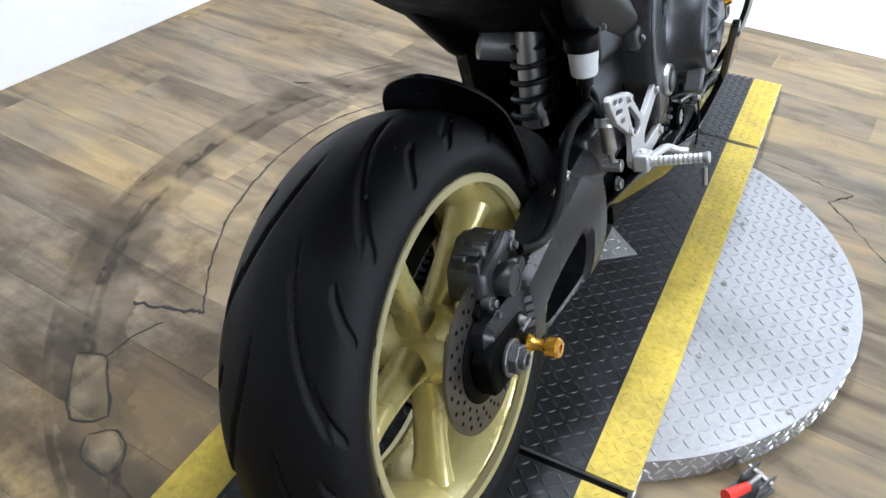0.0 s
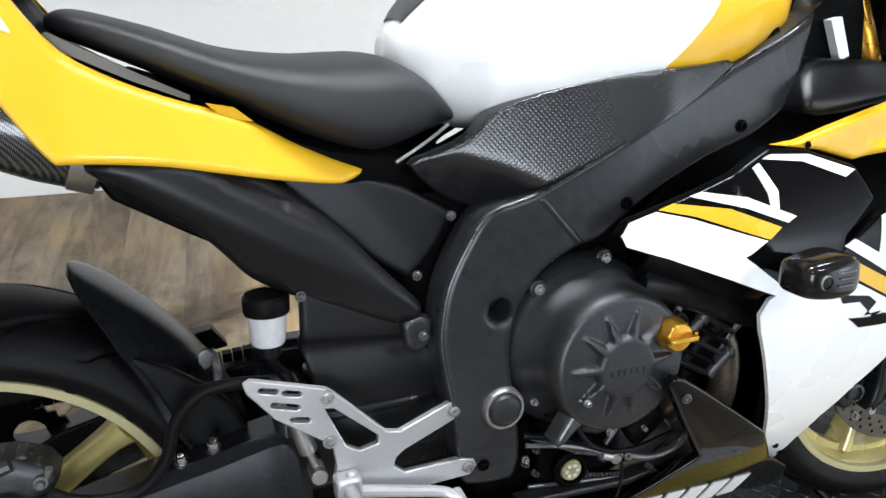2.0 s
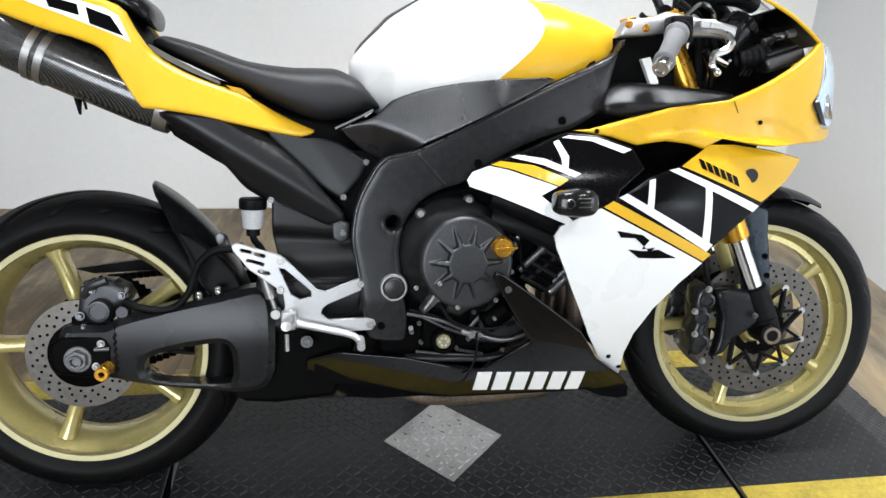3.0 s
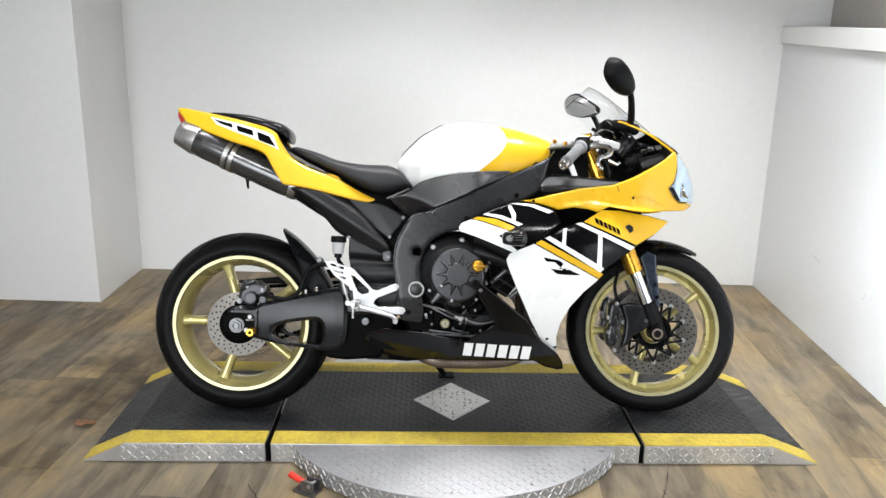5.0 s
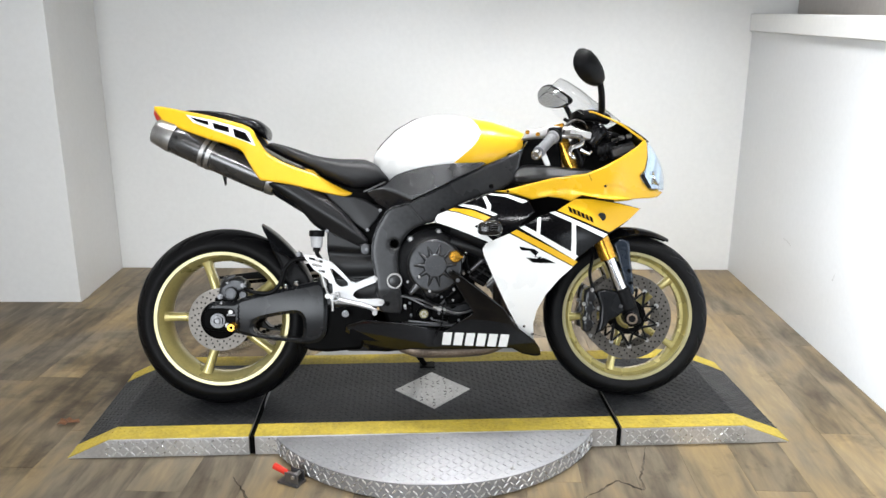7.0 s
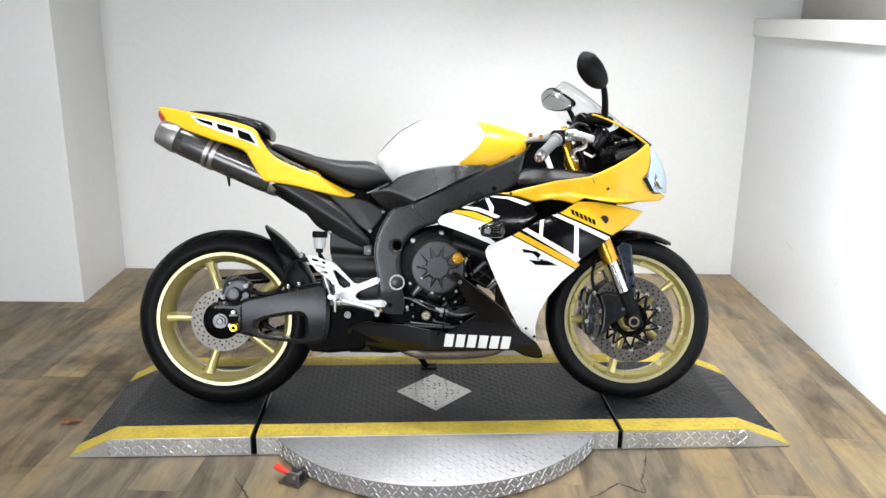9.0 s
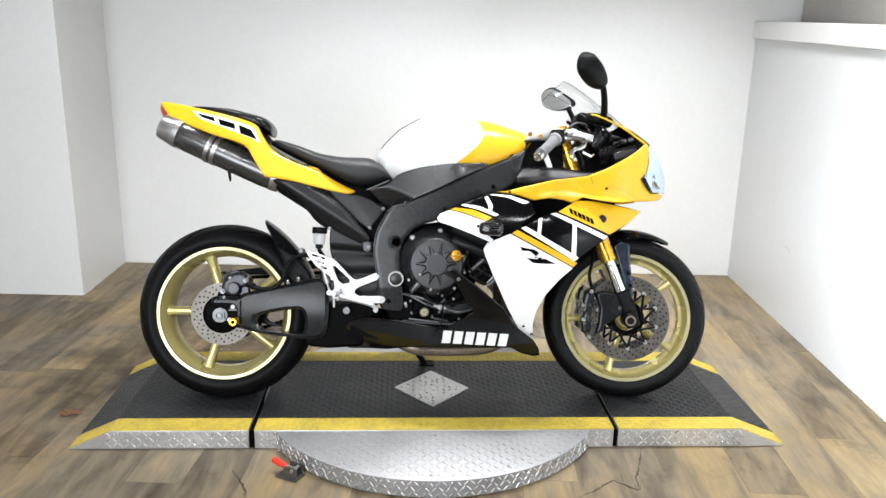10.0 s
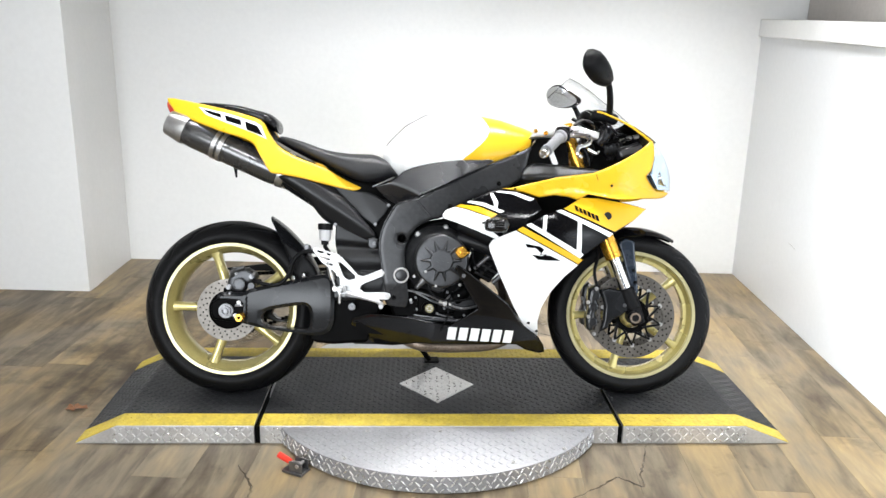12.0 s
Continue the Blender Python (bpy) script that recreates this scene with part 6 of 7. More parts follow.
silencer(-1)
silencer(1)
bm = bmesh.new()
rows = []
for k in range(13):
    t = k / 12
    x, y = -0.709 - 0.036 * t, -0.075 + 0.170 * t
    dip = 0.785 + 0.012 * t + 0.030 * min(1.0, min(t, 1 - t) / 0.28)
    rows.append([bm.verts.new((x, y, dip)), bm.verts.new((x - 0.02, y, 0.875)), bm.verts.new((x - 0.025, y, 0.875)), bm.verts.new((x - 0.005, y, dip))])
for A, B in zip(rows, rows[1:]):
    for i in range(4):
        bm.faces.new((A[i], A[(i + 1) % 4], B[(i + 1) % 4], B[i]))
bm.faces.new(rows[0])
bm.faces.new(rows[-1])
P("undertail_plate", bm, M_DARK, "thin black plate across the silencers with hooked corners", smooth=0)

# -- fairings --
def fair(x, z):
    return -max(0.03, 0.300 - (1.15 if z < 0.6 else 2.3) * (z - 0.60) ** 2 - 0.45 * max(0, 0.15 - x) - 0.80 * max(0, x - 0.36) ** 2)


def belly_y(x, z):
    return -max(0.1, (0.249 + 0.27 * (z - 0.358) if z > 0.358 else 0.249 - 0.40 * (0.358 - z) - 0.95 * (0.358 - z) ** 2) - 0.3 * max(0, x - 0.2) ** 2 - 0.30 * max(0, -0.01 - x))


def nose_y(x, z):
    t = min(1, max(0, (x - 0.60) / 0.262))
    return -max(0.03, 0.252 * (1 - t**2.0) ** (1 / 2.0) - 0.25 * max(0, z - 0.80) ** 2)


SF = [(0.173, 0.558), (0.183, 0.575), (0.260, 0.607), (0.310, 0.635), (0.357, 0.663), (0.404, 0.679), (0.422, 0.684), (0.489, 0.724), (0.551, 0.723), (0.658, 0.708), (0.740, 0.690), (0.683, 0.648), (0.606, 0.602), (0.550, 0.566), (0.493, 0.524), (0.475, 0.495), (0.429, 0.457), (0.386, 0.404), (0.360, 0.345), (0.353, 0.295), (0.362, 0.235), (0.308, 0.282), (0.267, 0.350), (0.215, 0.455), (0.179, 0.536)]
side = P("side_fairing", panel(SF, fair, 0.012, [], 0.011, 0.003, 0.004), M_GLOSS, "gloss black side fairing with white and yellow stripes", smooth=60)
P("side_fairing_far", panel(SF, fair, 0.012, [], 0.03, mirror=True), M_WHITE, "white far side fairing", side)
P("white_field", panel([(0.171, 0.558), (0.182, 0.577), (0.260, 0.609), (0.476, 0.495), (0.431, 0.455), (0.388, 0.402), (0.362, 0.345), (0.355, 0.295), (0.364, 0.231), (0.306, 0.280), (0.265, 0.349), (0.213, 0.454), (0.177, 0.535)], dy(fair, 0.0012), 0.006, [], 0.011), M_WHITE, "white lower field of the fairing", side, smooth=60)


def decal(name, pts, material, f, o, label, parent):
    return P(name, panel(pts, dy(f, o), 0.003, [], 0.010), material, label, parent)


decal("yellow_stripe", [(0.265, 0.611), (0.284, 0.622), (0.492, 0.512), (0.477, 0.498)], M_YELLOW, fair, 0.0016, "yellow stripe across the fairing", side)
decal("white_stripe", [(0.295, 0.628), (0.311, 0.635), (0.494, 0.531), (0.481, 0.518)], M_WHITE, fair, 0.0016, "white stripe across the fairing", side)
decal("white_stripe", [(0.396, 0.677), (0.416, 0.681), (0.600, 0.602), (0.585, 0.591)], M_WHITE, fair, 0.0016, "white stripe across the fairing", side)
decal("white_block_bar", [(0.355, 0.659), (0.367, 0.662), (0.362, 0.606), (0.350, 0.612)], M_WHITE, fair, 0.0017, "short white bar between stripes", side)
decal("white_block_bar", [(0.471, 0.644), (0.485, 0.638), (0.485, 0.535), (0.468, 0.544)], M_WHITE, fair, 0.0017, "short white bar between stripes", side)
decal("yellow_panel", [(0.424, 0.684), (0.490, 0.723), (0.551, 0.722), (0.657, 0.706), (0.737, 0.689), (0.682, 0.649), (0.606, 0.609)], M_YELLOW, fair, 0.0016, "yellow upper panel of the fairing", side)
bm = bmesh.new()
cyl(bm, (0.580, fair(0.580, 0.662) - 0.001, 0.662), (0.580, fair(0.580, 0.662) - 0.0045, 0.662), 0.014, seg=20)
P("fairing_grommet", bm, M_SUB, "dull round fairing grommet", side)


def letter_bars(p0, p1, h, n, f, o, material, label, parent, lean=0.25, up=(0, 1)):
    """Plain slanted bars in place of lettering."""
    for k in range(n):
        a, b = (k + 0.10) / n, (k + 0.86) / n
        xa, za = p0[0] + (p1[0] - p0[0]) * a, p0[1] + (p1[1] - p0[1]) * a
        xb, zb = p0[0] + (p1[0] - p0[0]) * b, p0[1] + (p1[1] - p0[1]) * b
        sx, sz = lean * h, h
        pts = [(xa, za), (xb, zb), (xb + sx, zb + sz), (xa + sx, za + sz)]
        P("lettering_bar", panel(pts, dy(f, o), 0.002, [], 0.02), material, label, parent, smooth=0)


letter_bars((0.464, 0.680), (0.551, 0.641), 0.019, 6, fair, 0.0030, M_GLOSS, "black lettering bar", side, -0.25)
for q in ([(0.292, 0.566), (0.323, 0.560), (0.342, 0.557), (0.357, 0.546), (0.343, 0.529), (0.369, 0.531), (0.359, 0.523), (0.343, 0.538), (0.328, 0.551), (0.300, 0.553)], [(0.316, 0.529), (0.350, 0.525), (0.377, 0.527), (0.415, 0.509), (0.369, 0.510), (0.338, 0.512)]):
    decal("emblem_shape", q, M_GLOSS, fair, 0.0030, "black slanted emblem shape", side)

# fin above the engine
fin = P("fairing_fin", panel([(0.059, 0.688), (0.111, 0.709), (0.175, 0.737), (0.209, 0.749), (0.263, 0.744), (0.330, 0.720), (0.349, 0.680), (0.298, 0.640), (0.290, 0.615), (0.235, 0.602), (0.204, 0.585), (0.193, 0.578), (0.129, 0.606), (0.067, 0.631), (0.020, 0.646), (0.016, 0.660), (0.027, 0.676)], fair, 0.012, [], 0.011, 0.003, 0.004), M_GLOSS, "black fairing fin with white and yellow bands", smooth=60)
decal("white_field", [(0.018, 0.660), (0.028, 0.675), (0.059, 0.687), (0.094, 0.679), (0.177, 0.650), (0.145, 0.634), (0.204, 0.588), (0.193, 0.580), (0.129, 0.608), (0.067, 0.633), (0.022, 0.648)], M_WHITE, fair, 0.0016, "white field of the fin", fin)
decal("yellow_stripe", [(0.062, 0.689), (0.079, 0.696), (0.136, 0.689), (0.199, 0.663), (0.180, 0.651), (0.099, 0.681)], M_YELLOW, fair, 0.0016, "yellow band of the fin", fin)
decal("white_stripe", [(0.097, 0.703), (0.111, 0.708), (0.157, 0.701), (0.223, 0.673), (0.209, 0.667), (0.151, 0.690)], M_WHITE, fair, 0.0016, "white band of the fin", fin)
decal("white_block_bar", [(0.176, 0.731), (0.187, 0.735), (0.203, 0.704), (0.199, 0.683), (0.188, 0.686), (0.188, 0.701)], M_WHITE, fair, 0.0017, "white bar of the fin", fin)
decal("white_stripe", [(0.194, 0.739), (0.208, 0.743), (0.263, 0.739), (0.327, 0.716), (0.309, 0.709), (0.251, 0.732)], M_WHITE, fair, 0.0016, "white band of the fin", fin)
# turn signal
sig = P("turn_signal", loft([(0.150, 0.616, 0.636, 0.014), (0.157, 0.608, 0.646, 0.024), (0.185, 0.603, 0.651, 0.029), (0.210, 0.604, 0.652, 0.029), (0.222, 0.610, 0.646, 0.024), (0.228, 0.618, 0.638, 0.014)], 4.2, 32, -0.362, 4), M_SMOKE, "smoked turn signal on a short stalk", smooth=50)
for z, w in ((0.641, 0.034), (0.634, 0.026), (0.626, 0.030)):
    bm = bmesh.new()
    box(bm, (0.198, -0.3915, z - 0.004), (w * 0.75, 0.003, 0.002))
    P("lens_rib", bm, M_BOLT, "", sig, bevel=0.0006)
bm = bmesh.new()
tube(bm, [(0.222, -0.290, 0.610), (0.212, -0.315, 0.618), (0.200, -0.345, 0.626)], (0.016, 0.013), 14)
P("stalk", bm, M_GLOSS, "glossy black stalk", sig)
bm = bmesh.new()
spin(bm, [(0.0005, 0.0), (0.013, 0.001), (0.014, 0.004), (0.012, 0.006)], axis_y(0.172, -0.387, 0.628) @ Matrix.Diagonal((0.6, 0.6, 0.8, 1)), 20)
P("bulb_seat", bm, M_STEEL, "small bright bulb seat", sig)

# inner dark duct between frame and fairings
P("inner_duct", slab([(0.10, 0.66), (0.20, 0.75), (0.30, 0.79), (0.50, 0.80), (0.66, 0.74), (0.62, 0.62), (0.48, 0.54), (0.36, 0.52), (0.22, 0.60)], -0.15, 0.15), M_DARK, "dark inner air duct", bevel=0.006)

# belly pan
BP = [(-0.293, 0.293), (-0.229, 0.314), (-0.097, 0.306), (0.053, 0.279), (0.143, 0.342), (0.103, 0.406), (0.060, 0.480), (0.066, 0.491), (0.080, 0.486), (0.120, 0.457), (0.180, 0.411), (0.246, 0.358), (0.290, 0.292), (0.362, 0.236), (0.384, 0.205), (0.392, 0.176), (0.372, 0.172), (0.325, 0.184), (0.285, 0.207), (0.242, 0.207), (0.060, 0.207), (-0.060, 0.208), (-0.150, 0.194), (-0.285, 0.196), (-0.300, 0.204), (-0.304, 0.252)]
pan = P("belly_pan", panel(BP, belly_y, 0.010, [], 0.011, 0.004, 0.005), M_PAN, "gloss black belly pan", smooth=60)
P("belly_pan_far", panel(BP, belly_y, 0.010, [], 0.03, mirror=True), M_GLOSS, "", pan)
letter_bars((0.035, 0.227), (0.271, 0.213), 0.047, 6, belly_y, 0.0020, M_WHITE, "white lettering bar", pan, 0.12)
P("belly_floor", slab([(-0.28, 0.245), (0.0, 0.215), (0.30, 0.205), (0.36, 0.215), (0.30, 0.235), (0.0, 0.25), (-0.28, 0.28)], -0.135, 0.135), M_DARK, "", pan)
bm = bmesh.new()
bolt(bm, (0.090, belly_y(0.090, 0.455), 0.455), 0.005, 0.005)
P("pan_bolt", bm, M_BOLT, "", pan)
each_bolt("fairing_fastener", [(x, fair(x, z), z) for x, z in ((0.324, 0.288), (0.356, 0.257))], 0.0042, 0.004, M_DARK, side)
bm = bmesh.new()
tube(bm, [(0.26, -0.07, 0.215), (0.20, -0.09, 0.196), (0.1, -0.10, 0.190), (0.0, -0.10, 0.190), (-0.06, -0.10, 0.197), (-0.13, -0.08, 0.225)], 0.022, 16)
P("exhaust_collector", bm, M_PIPE, "brown heat-stained exhaust collector")
bm = bmesh.new()
bolt(bm, (-0.293, -0.150, 0.335), 0.009, 0.01)
P("linkage_bolt", bm, M_BOLT)
P("linkage_arm", slab([(-0.45, 0.225), (-0.42, 0.203), (-0.36, 0.197), (-0.24, 0.205), (-0.19, 0.33), (-0.24, 0.40), (-0.34, 0.40)], -0.12, 0.12), M_DARK, "dark suspension linkage and exhaust valve box", bevel=0.01)

# nose
NS = [(0.220, 0.752), (0.254, 0.754), (0.319, 0.771), (0.415, 0.794), (0.53, 0.808), (0.575, 0.825), (0.612, 0.842), (0.66, 0.868), (0.71, 0.899), (0.738, 0.922), (0.748, 0.924), (0.756, 0.90), (0.754, 0.86), (0.742, 0.822), (0.726, 0.806), (0.722, 0.797), (0.745, 0.770), (0.765, 0.752), (0.80, 0.753), (0.842, 0.750), (0.80, 0.730), (0.773, 0.726), (0.709, 0.723), (0.621, 0.718), (0.589, 0.721), (0.512, 0.735), (0.473, 0.716), (0.443, 0.725), (0.398, 0.731), (0.345, 0.723), (0.291, 0.740)]
def nose_step(x, z):
    """The upper fairing: its lower duct stands proud below a curved shelf."""
    c = float(np.interp(x, [0.36, 0.42, 0.46, 0.50, 0.54, 0.63, 0.72], [0.742, 0.750, 0.752, 0.745, 0.737, 0.729, 0.727]))
    u = min(1, max(0, (c - z) / 0.009))
    side = min(1, max(0, (x - 0.36) / 0.06)) * min(1, max(0, (0.70 - x) / 0.08))
    # a shallow sunk field behind the lamp
    e = float(np.interp(x, [0.60, 0.64, 0.71], [0.771, 0.768, 0.737])) - z
    sunk = min(1, max(0, e / 0.004)) * min(1, max(0, (x - 0.59) / 0.01)) * min(1, max(0, (0.712 - x) / 0.006))
    return nose_y(x, z) - 0.017 * u * u * (3 - 2 * u) * side + 0.0022 * sunk


nose = P("upper_fairing", panel(NS, nose_step, 0.010, [], 0.0065, 0.005, 0.007), M_YELLOW, "glossy yellow upper fairing with a raised lower duct", smooth=60)
seam = [(0.537, 0.806), (0.5385, 0.8065), (0.5475, 0.784), (0.546, 0.783)]
P("fairing_seam", panel(seam, dy(nose_y, 0.0006), 0.003, [], 0.01), M_DARK, "thin dark panel seam", nose, smooth=0)
P("upper_fairing_far", panel(NS, nose_y, 0.010, [], 0.03, mirror=True), M_YELLOW, "", nose)
P("fairing_liner", panel([(x, z - 0.004) for x, z in NS[:10]] + NS[22:], dy(nose_y, -0.014), 0.003, [], 0.03, mirror=True), M_DARK, "black inner liner", nose)
P("fairing_liner", panel([(x, z - 0.008) for x, z in NS[:10]] + NS[22:], dy(nose_y, -0.014), 0.003, [], 0.03), M_DARK, "black inner liner", nose)
P("steering_shroud", panel([(0.295, 0.80), (0.305, 0.915), (0.345, 0.945), (0.45, 0.950), (0.466, 0.90), (0.472, 0.80)], -0.136, 0.02, [], 0.012, 0.006, 0.01), M_DARK, "black shroud round the steering head")
P("inner_side_panel", panel([(0.512, 0.80), (0.510, 0.90), (0.54, 0.95), (0.60, 0.975), (0.66, 0.955), (0.745, 0.915), (0.750, 0.86), (0.70, 0.82), (0.62, 0.80), (0.56, 0.80)], -0.10, 0.02, [], 0.012, 0.006, 0.01), M_DARK, "black inner panel of the nose")
bm = bmesh.new()
box(bm, (0.0, 0.0, 0.0), (0.085, 0.05, 0.030), Matrix.Translation((0.672, -0.175, 0.890)) @ Matrix.Rotation(radians(-18), 4, "Y"))
fuse = P("fuse_box", bm, M_COVER, "dark grey plastic box inside the nose", bevel=0.006)
bm = bmesh.new()
box(bm, (0, 0, 0.018), (0.070, 0.044, 0.008), Matrix.Translation((0.672, -0.175, 0.890)) @ Matrix.Rotation(radians(-18), 4, "Y"))
P("lid", bm, M_SUB, "", fuse, bevel=0.003)
for x, z in ((0.664, 0.935), (0.690, 0.941), (0.640, 0.925)):
    bm = bmesh.new()
    cyl(bm, (x, -0.165, z), (x + 0.018, -0.165, z + 0.004), 0.008)
    P("wire_plug", bm, M_STEEL if x > 0.65 else M_TRIM, "small wiring plug inside the nose", bevel=0.001)
for k in range(3):
    bm = bmesh.new()
    tube(bm, [(0.600 + 0.01 * k, -0.15, 0.86), (0.635, -0.168 - 0.004 * k, 0.905 + 0.006 * k), (0.664 + 0.012 * k, -0.165, 0.936), (0.715, -0.15, 0.925 - 0.008 * k)], 0.0035, 8)
    P("wire", bm, M_PLASTIC, "black wire inside the nose")
bm = bmesh.new()
spin(bm, [(0.020 + 0.003 * (k % 2), 0.007 * k) for k in range(10)], Matrix.Translation((0.585, -0.165, 0.890)) @ Matrix.Rotation(radians(80), 4, "Y"), 18)
P("air_hose", bm, M_PLASTIC, "ribbed black hose inside the nose")
each_bolt("fairing_screw", [(x, nose_y(x, z) - 0.004, z) for x, z in ((0.592, 0.765), (0.262, 0.750))], 0.0034, 0.003, M_DARK, nose)


def nose_cap():
    """The centre of the nose: from side to side over the headlights."""
    bm = bmesh.new()
    rows = []
    for i in range(15):
        t = i / 14
        y = -0.055 + 0.110 * t
        u = 1 - (y / 0.055) ** 2
        prof = [(0.745 + 0.008 * u, 0.930), (0.790 + 0.010 * u, 0.885), (0.820 + 0.010 * u, 0.828), (0.834 + 0.010 * u, 0.784), (0.840 + 0.010 * u, 0.757), (0.80 + 0.006 * u, 0.735)]
        rows.append([bm.verts.new((x, y, z)) for x, z in prof])
    for A, B in zip(rows, rows[1:]):
        for k in range(len(A) - 1):
            bm.faces.new((A[k], A[k + 1], B[k + 1], B[k]))
    bmesh.ops.recalc_face_normals(bm, faces=bm.faces)
    bmesh.ops.solidify(bm, geom=bm.faces[:], thickness=0.006)
    return bm


P("nose_centre", nose_cap(), M_YELLOW, "", nose, smooth=60)
hl_y = lambda x, z: nose_y(x - 0.004, z) - 0.004
def fluted(x, z):
    """The reflector lies behind the lens in shallow upright folds."""
    return hl_y(x, z) + 0.016 + 0.0035 * math.sin(150 * (x - 0.35 * z))


HLT = [(0.752, 0.918), (0.778, 0.898), (0.812, 0.858), (0.848, 0.800), (0.846, 0.757), (0.770, 0.757), (0.748, 0.776), (0.730, 0.800), (0.745, 0.822), (0.756, 0.86)]
for mir in (False, True):
    hlo = P("headlight", panel(HLT, hl_y, 0.006, [], 0.010, 0.004, 0.010, mirror=mir), M_LENS, "clear bluish headlight lens", nose, smooth=60)
    P("reflector", panel([(x * 0.92 + 0.0625, z * 0.92 + 0.066) for x, z in HLT], fluted, 0.02, [], 0.005, mirror=mir), M_LENS2, "bright fluted headlight reflector", hlo, smooth=60)
    bm = bmesh.new()
    sgn = 1 if mir else -1
    tilt = Matrix.Translation((0.792, sgn * 0.160, 0.800)) @ Matrix.Rotation(radians(68), 4, "Y") @ Matrix.Rotation(radians(-sgn * 24), 4, "X")
    spin(bm, [(0.010, -0.022), (0.020, -0.016), (0.027, -0.006), (0.030, 0.004), (0.032, 0.004), (0.033, 0.0), (0.024, -0.018), (0.010, -0.026)], tilt, 28)
    P("lamp_bowl", bm, M_CHROME, "round polished lamp bowl", hlo, smooth=50)
P("headlight_surround", panel([(0.719, 0.802), (0.736, 0.806), (0.768, 0.758), (0.752, 0.760)], lambda x, z: nose_y(x, z) - 0.007, 0.006, [], 0.012), M_GLOSS, "", nose)

# inner cowl, dash and screen
P("dash_cover", panel(rounded([(0.290, 0.782), (0.295, 0.815), (0.315, 0.835), (0.340, 0.845), (0.393, 0.842), (0.503, 0.831), (0.560, 0.822), (0.555, 0.812), (0.485, 0.798), (0.357, 0.778)], 2), lambda x, z: -0.222 + 0.9 * max(0, z - 0.80), 0.05, [], 0.008, 0.008, 0.012), M_SUB, "glossy black inner fairing cover", smooth=60)


def cowl():
    """Dark cowl under the screen: an arched shell from the nose back to the screen."""
    bm = bmesh.new()
    rows = []
    line = [(0.742, 0.922, 0.197, 0.050), (0.722, 0.934, 0.207, 0.055), (0.702, 0.946, 0.214, 0.055), (0.665, 0.969, 0.222, 0.055), (0.628, 0.989, 0.222, 0.046)]
    for x, z, w, front in line:
        ring = []
        for k in range(17):
            a = math.pi * k / 16
            ring.append(bm.verts.new((x + front * math.sin(a), -w * math.cos(a), z + 0.004 * math.sin(a))))
        rows.append(ring)
    for A, B in zip(rows, rows[1:]):
        for k in range(16):
            bm.faces.new((A[k], A[k + 1], B[k + 1], B[k]))
    bmesh.ops.recalc_face_normals(bm, faces=bm.faces)
    bmesh.ops.solidify(bm, geom=bm.faces[:], thickness=0.004)
    return bm


cw = P("cowl", cowl(), M_DARK, "black cowl below the windscreen", smooth=60)
for s in (-1, 1):
    bm = bmesh.new()
    tube(bm, [(0.752, s * 0.192, 0.908), (0.742, s * 0.200, 0.921), (0.722, s * 0.210, 0.934), (0.702, s * 0.217, 0.946), (0.665, s * 0.225, 0.969), (0.620, s * 0.225, 0.993), (0.569, s * 0.216, 1.016), (0.548, s * 0.210, 1.022)], (0.0045, 0.003), 8)
    P("yellow_cowl_edge", bm, M_YELLOW, "yellow edge of the cowl", cw)


def windscreen():
    bm = bmesh.new()
    rows = []
    for x, z, w in ((0.700, 1.010, 0.150), (0.66, 1.045, 0.138), (0.615, 1.080, 0.135), (0.56, 1.125, 0.125), (0.515, 1.158, 0.10), (0.490, 1.172, 0.07)):
        rows.append([bm.verts.new((x - 0.055 * (1 - math.sin(math.pi * k / 16)) ** 1.3 * 1.2, -w * math.cos(math.pi * k / 16), z - 0.060 * (1 - math.sin(math.pi * k / 16)) ** 1.4)) for k in range(17)])
    for A, B in zip(rows, rows[1:]):
        for k in range(16):
            bm.faces.new((A[k], A[k + 1], B[k + 1], B[k]))
    bmesh.ops.recalc_face_normals(bm, faces=bm.faces)
    bmesh.ops.solidify(bm, geom=bm.faces[:], thickness=0.003)
    return bm


ws = P("windscreen", windscreen(), M_SCREEN, "clear low windscreen", smooth=60)
ws.visible_shadow = False
dash = P("dash", loft([(0.60, 0.90, 0.96, 0.09), (0.64, 0.89, 0.975, 0.10), (0.70, 0.885, 0.965, 0.09), (0.75, 0.88, 0.94, 0.06)], 3.0, 24, 0, 3), M_PLASTIC, "black instrument cluster behind the nose", smooth=50)
pod = Matrix.Translation((0.628, 0, 0.966)) @ Matrix.Rotation(radians(-38), 4, "Y")
bm = bmesh.new()
box(bm, (0, 0, 0), (0.034, 0.205, 0.066), pod)
P("instrument_pod", bm, M_LACQ, "dark gloss instrument pod", dash, bevel=0.010)
bm = bmesh.new()
box(bm, (-0.0178, -0.066, 0.004), (0.003, 0.046, 0.030), pod)
P("display", bm, M_SCREENLIT, "small blue lit display", dash, bevel=0.001)
bm = bmesh.new()
spin(bm, [(0.0005, 0.0), (0.026, 0.0), (0.029, 0.002), (0.029, -0.006)], pod @ Matrix.Translation((-0.0178, 0.035, 0.0)) @ Matrix.Rotation(radians(-90), 4, "Y"), 28)
P("rev_counter", bm, M_SATIN, "pale round rev counter", dash)
P("gauge_pod", loft([(0.538, 1.002, 1.048, 0.05), (0.56, 0.992, 1.058, 0.066), (0.60, 0.985, 1.035, 0.062), (0.63, 0.975, 1.01, 0.05)], 2.6, 22, 0, 3), M_DARK, "dark round gauge pod behind the windscreen", smooth=50)
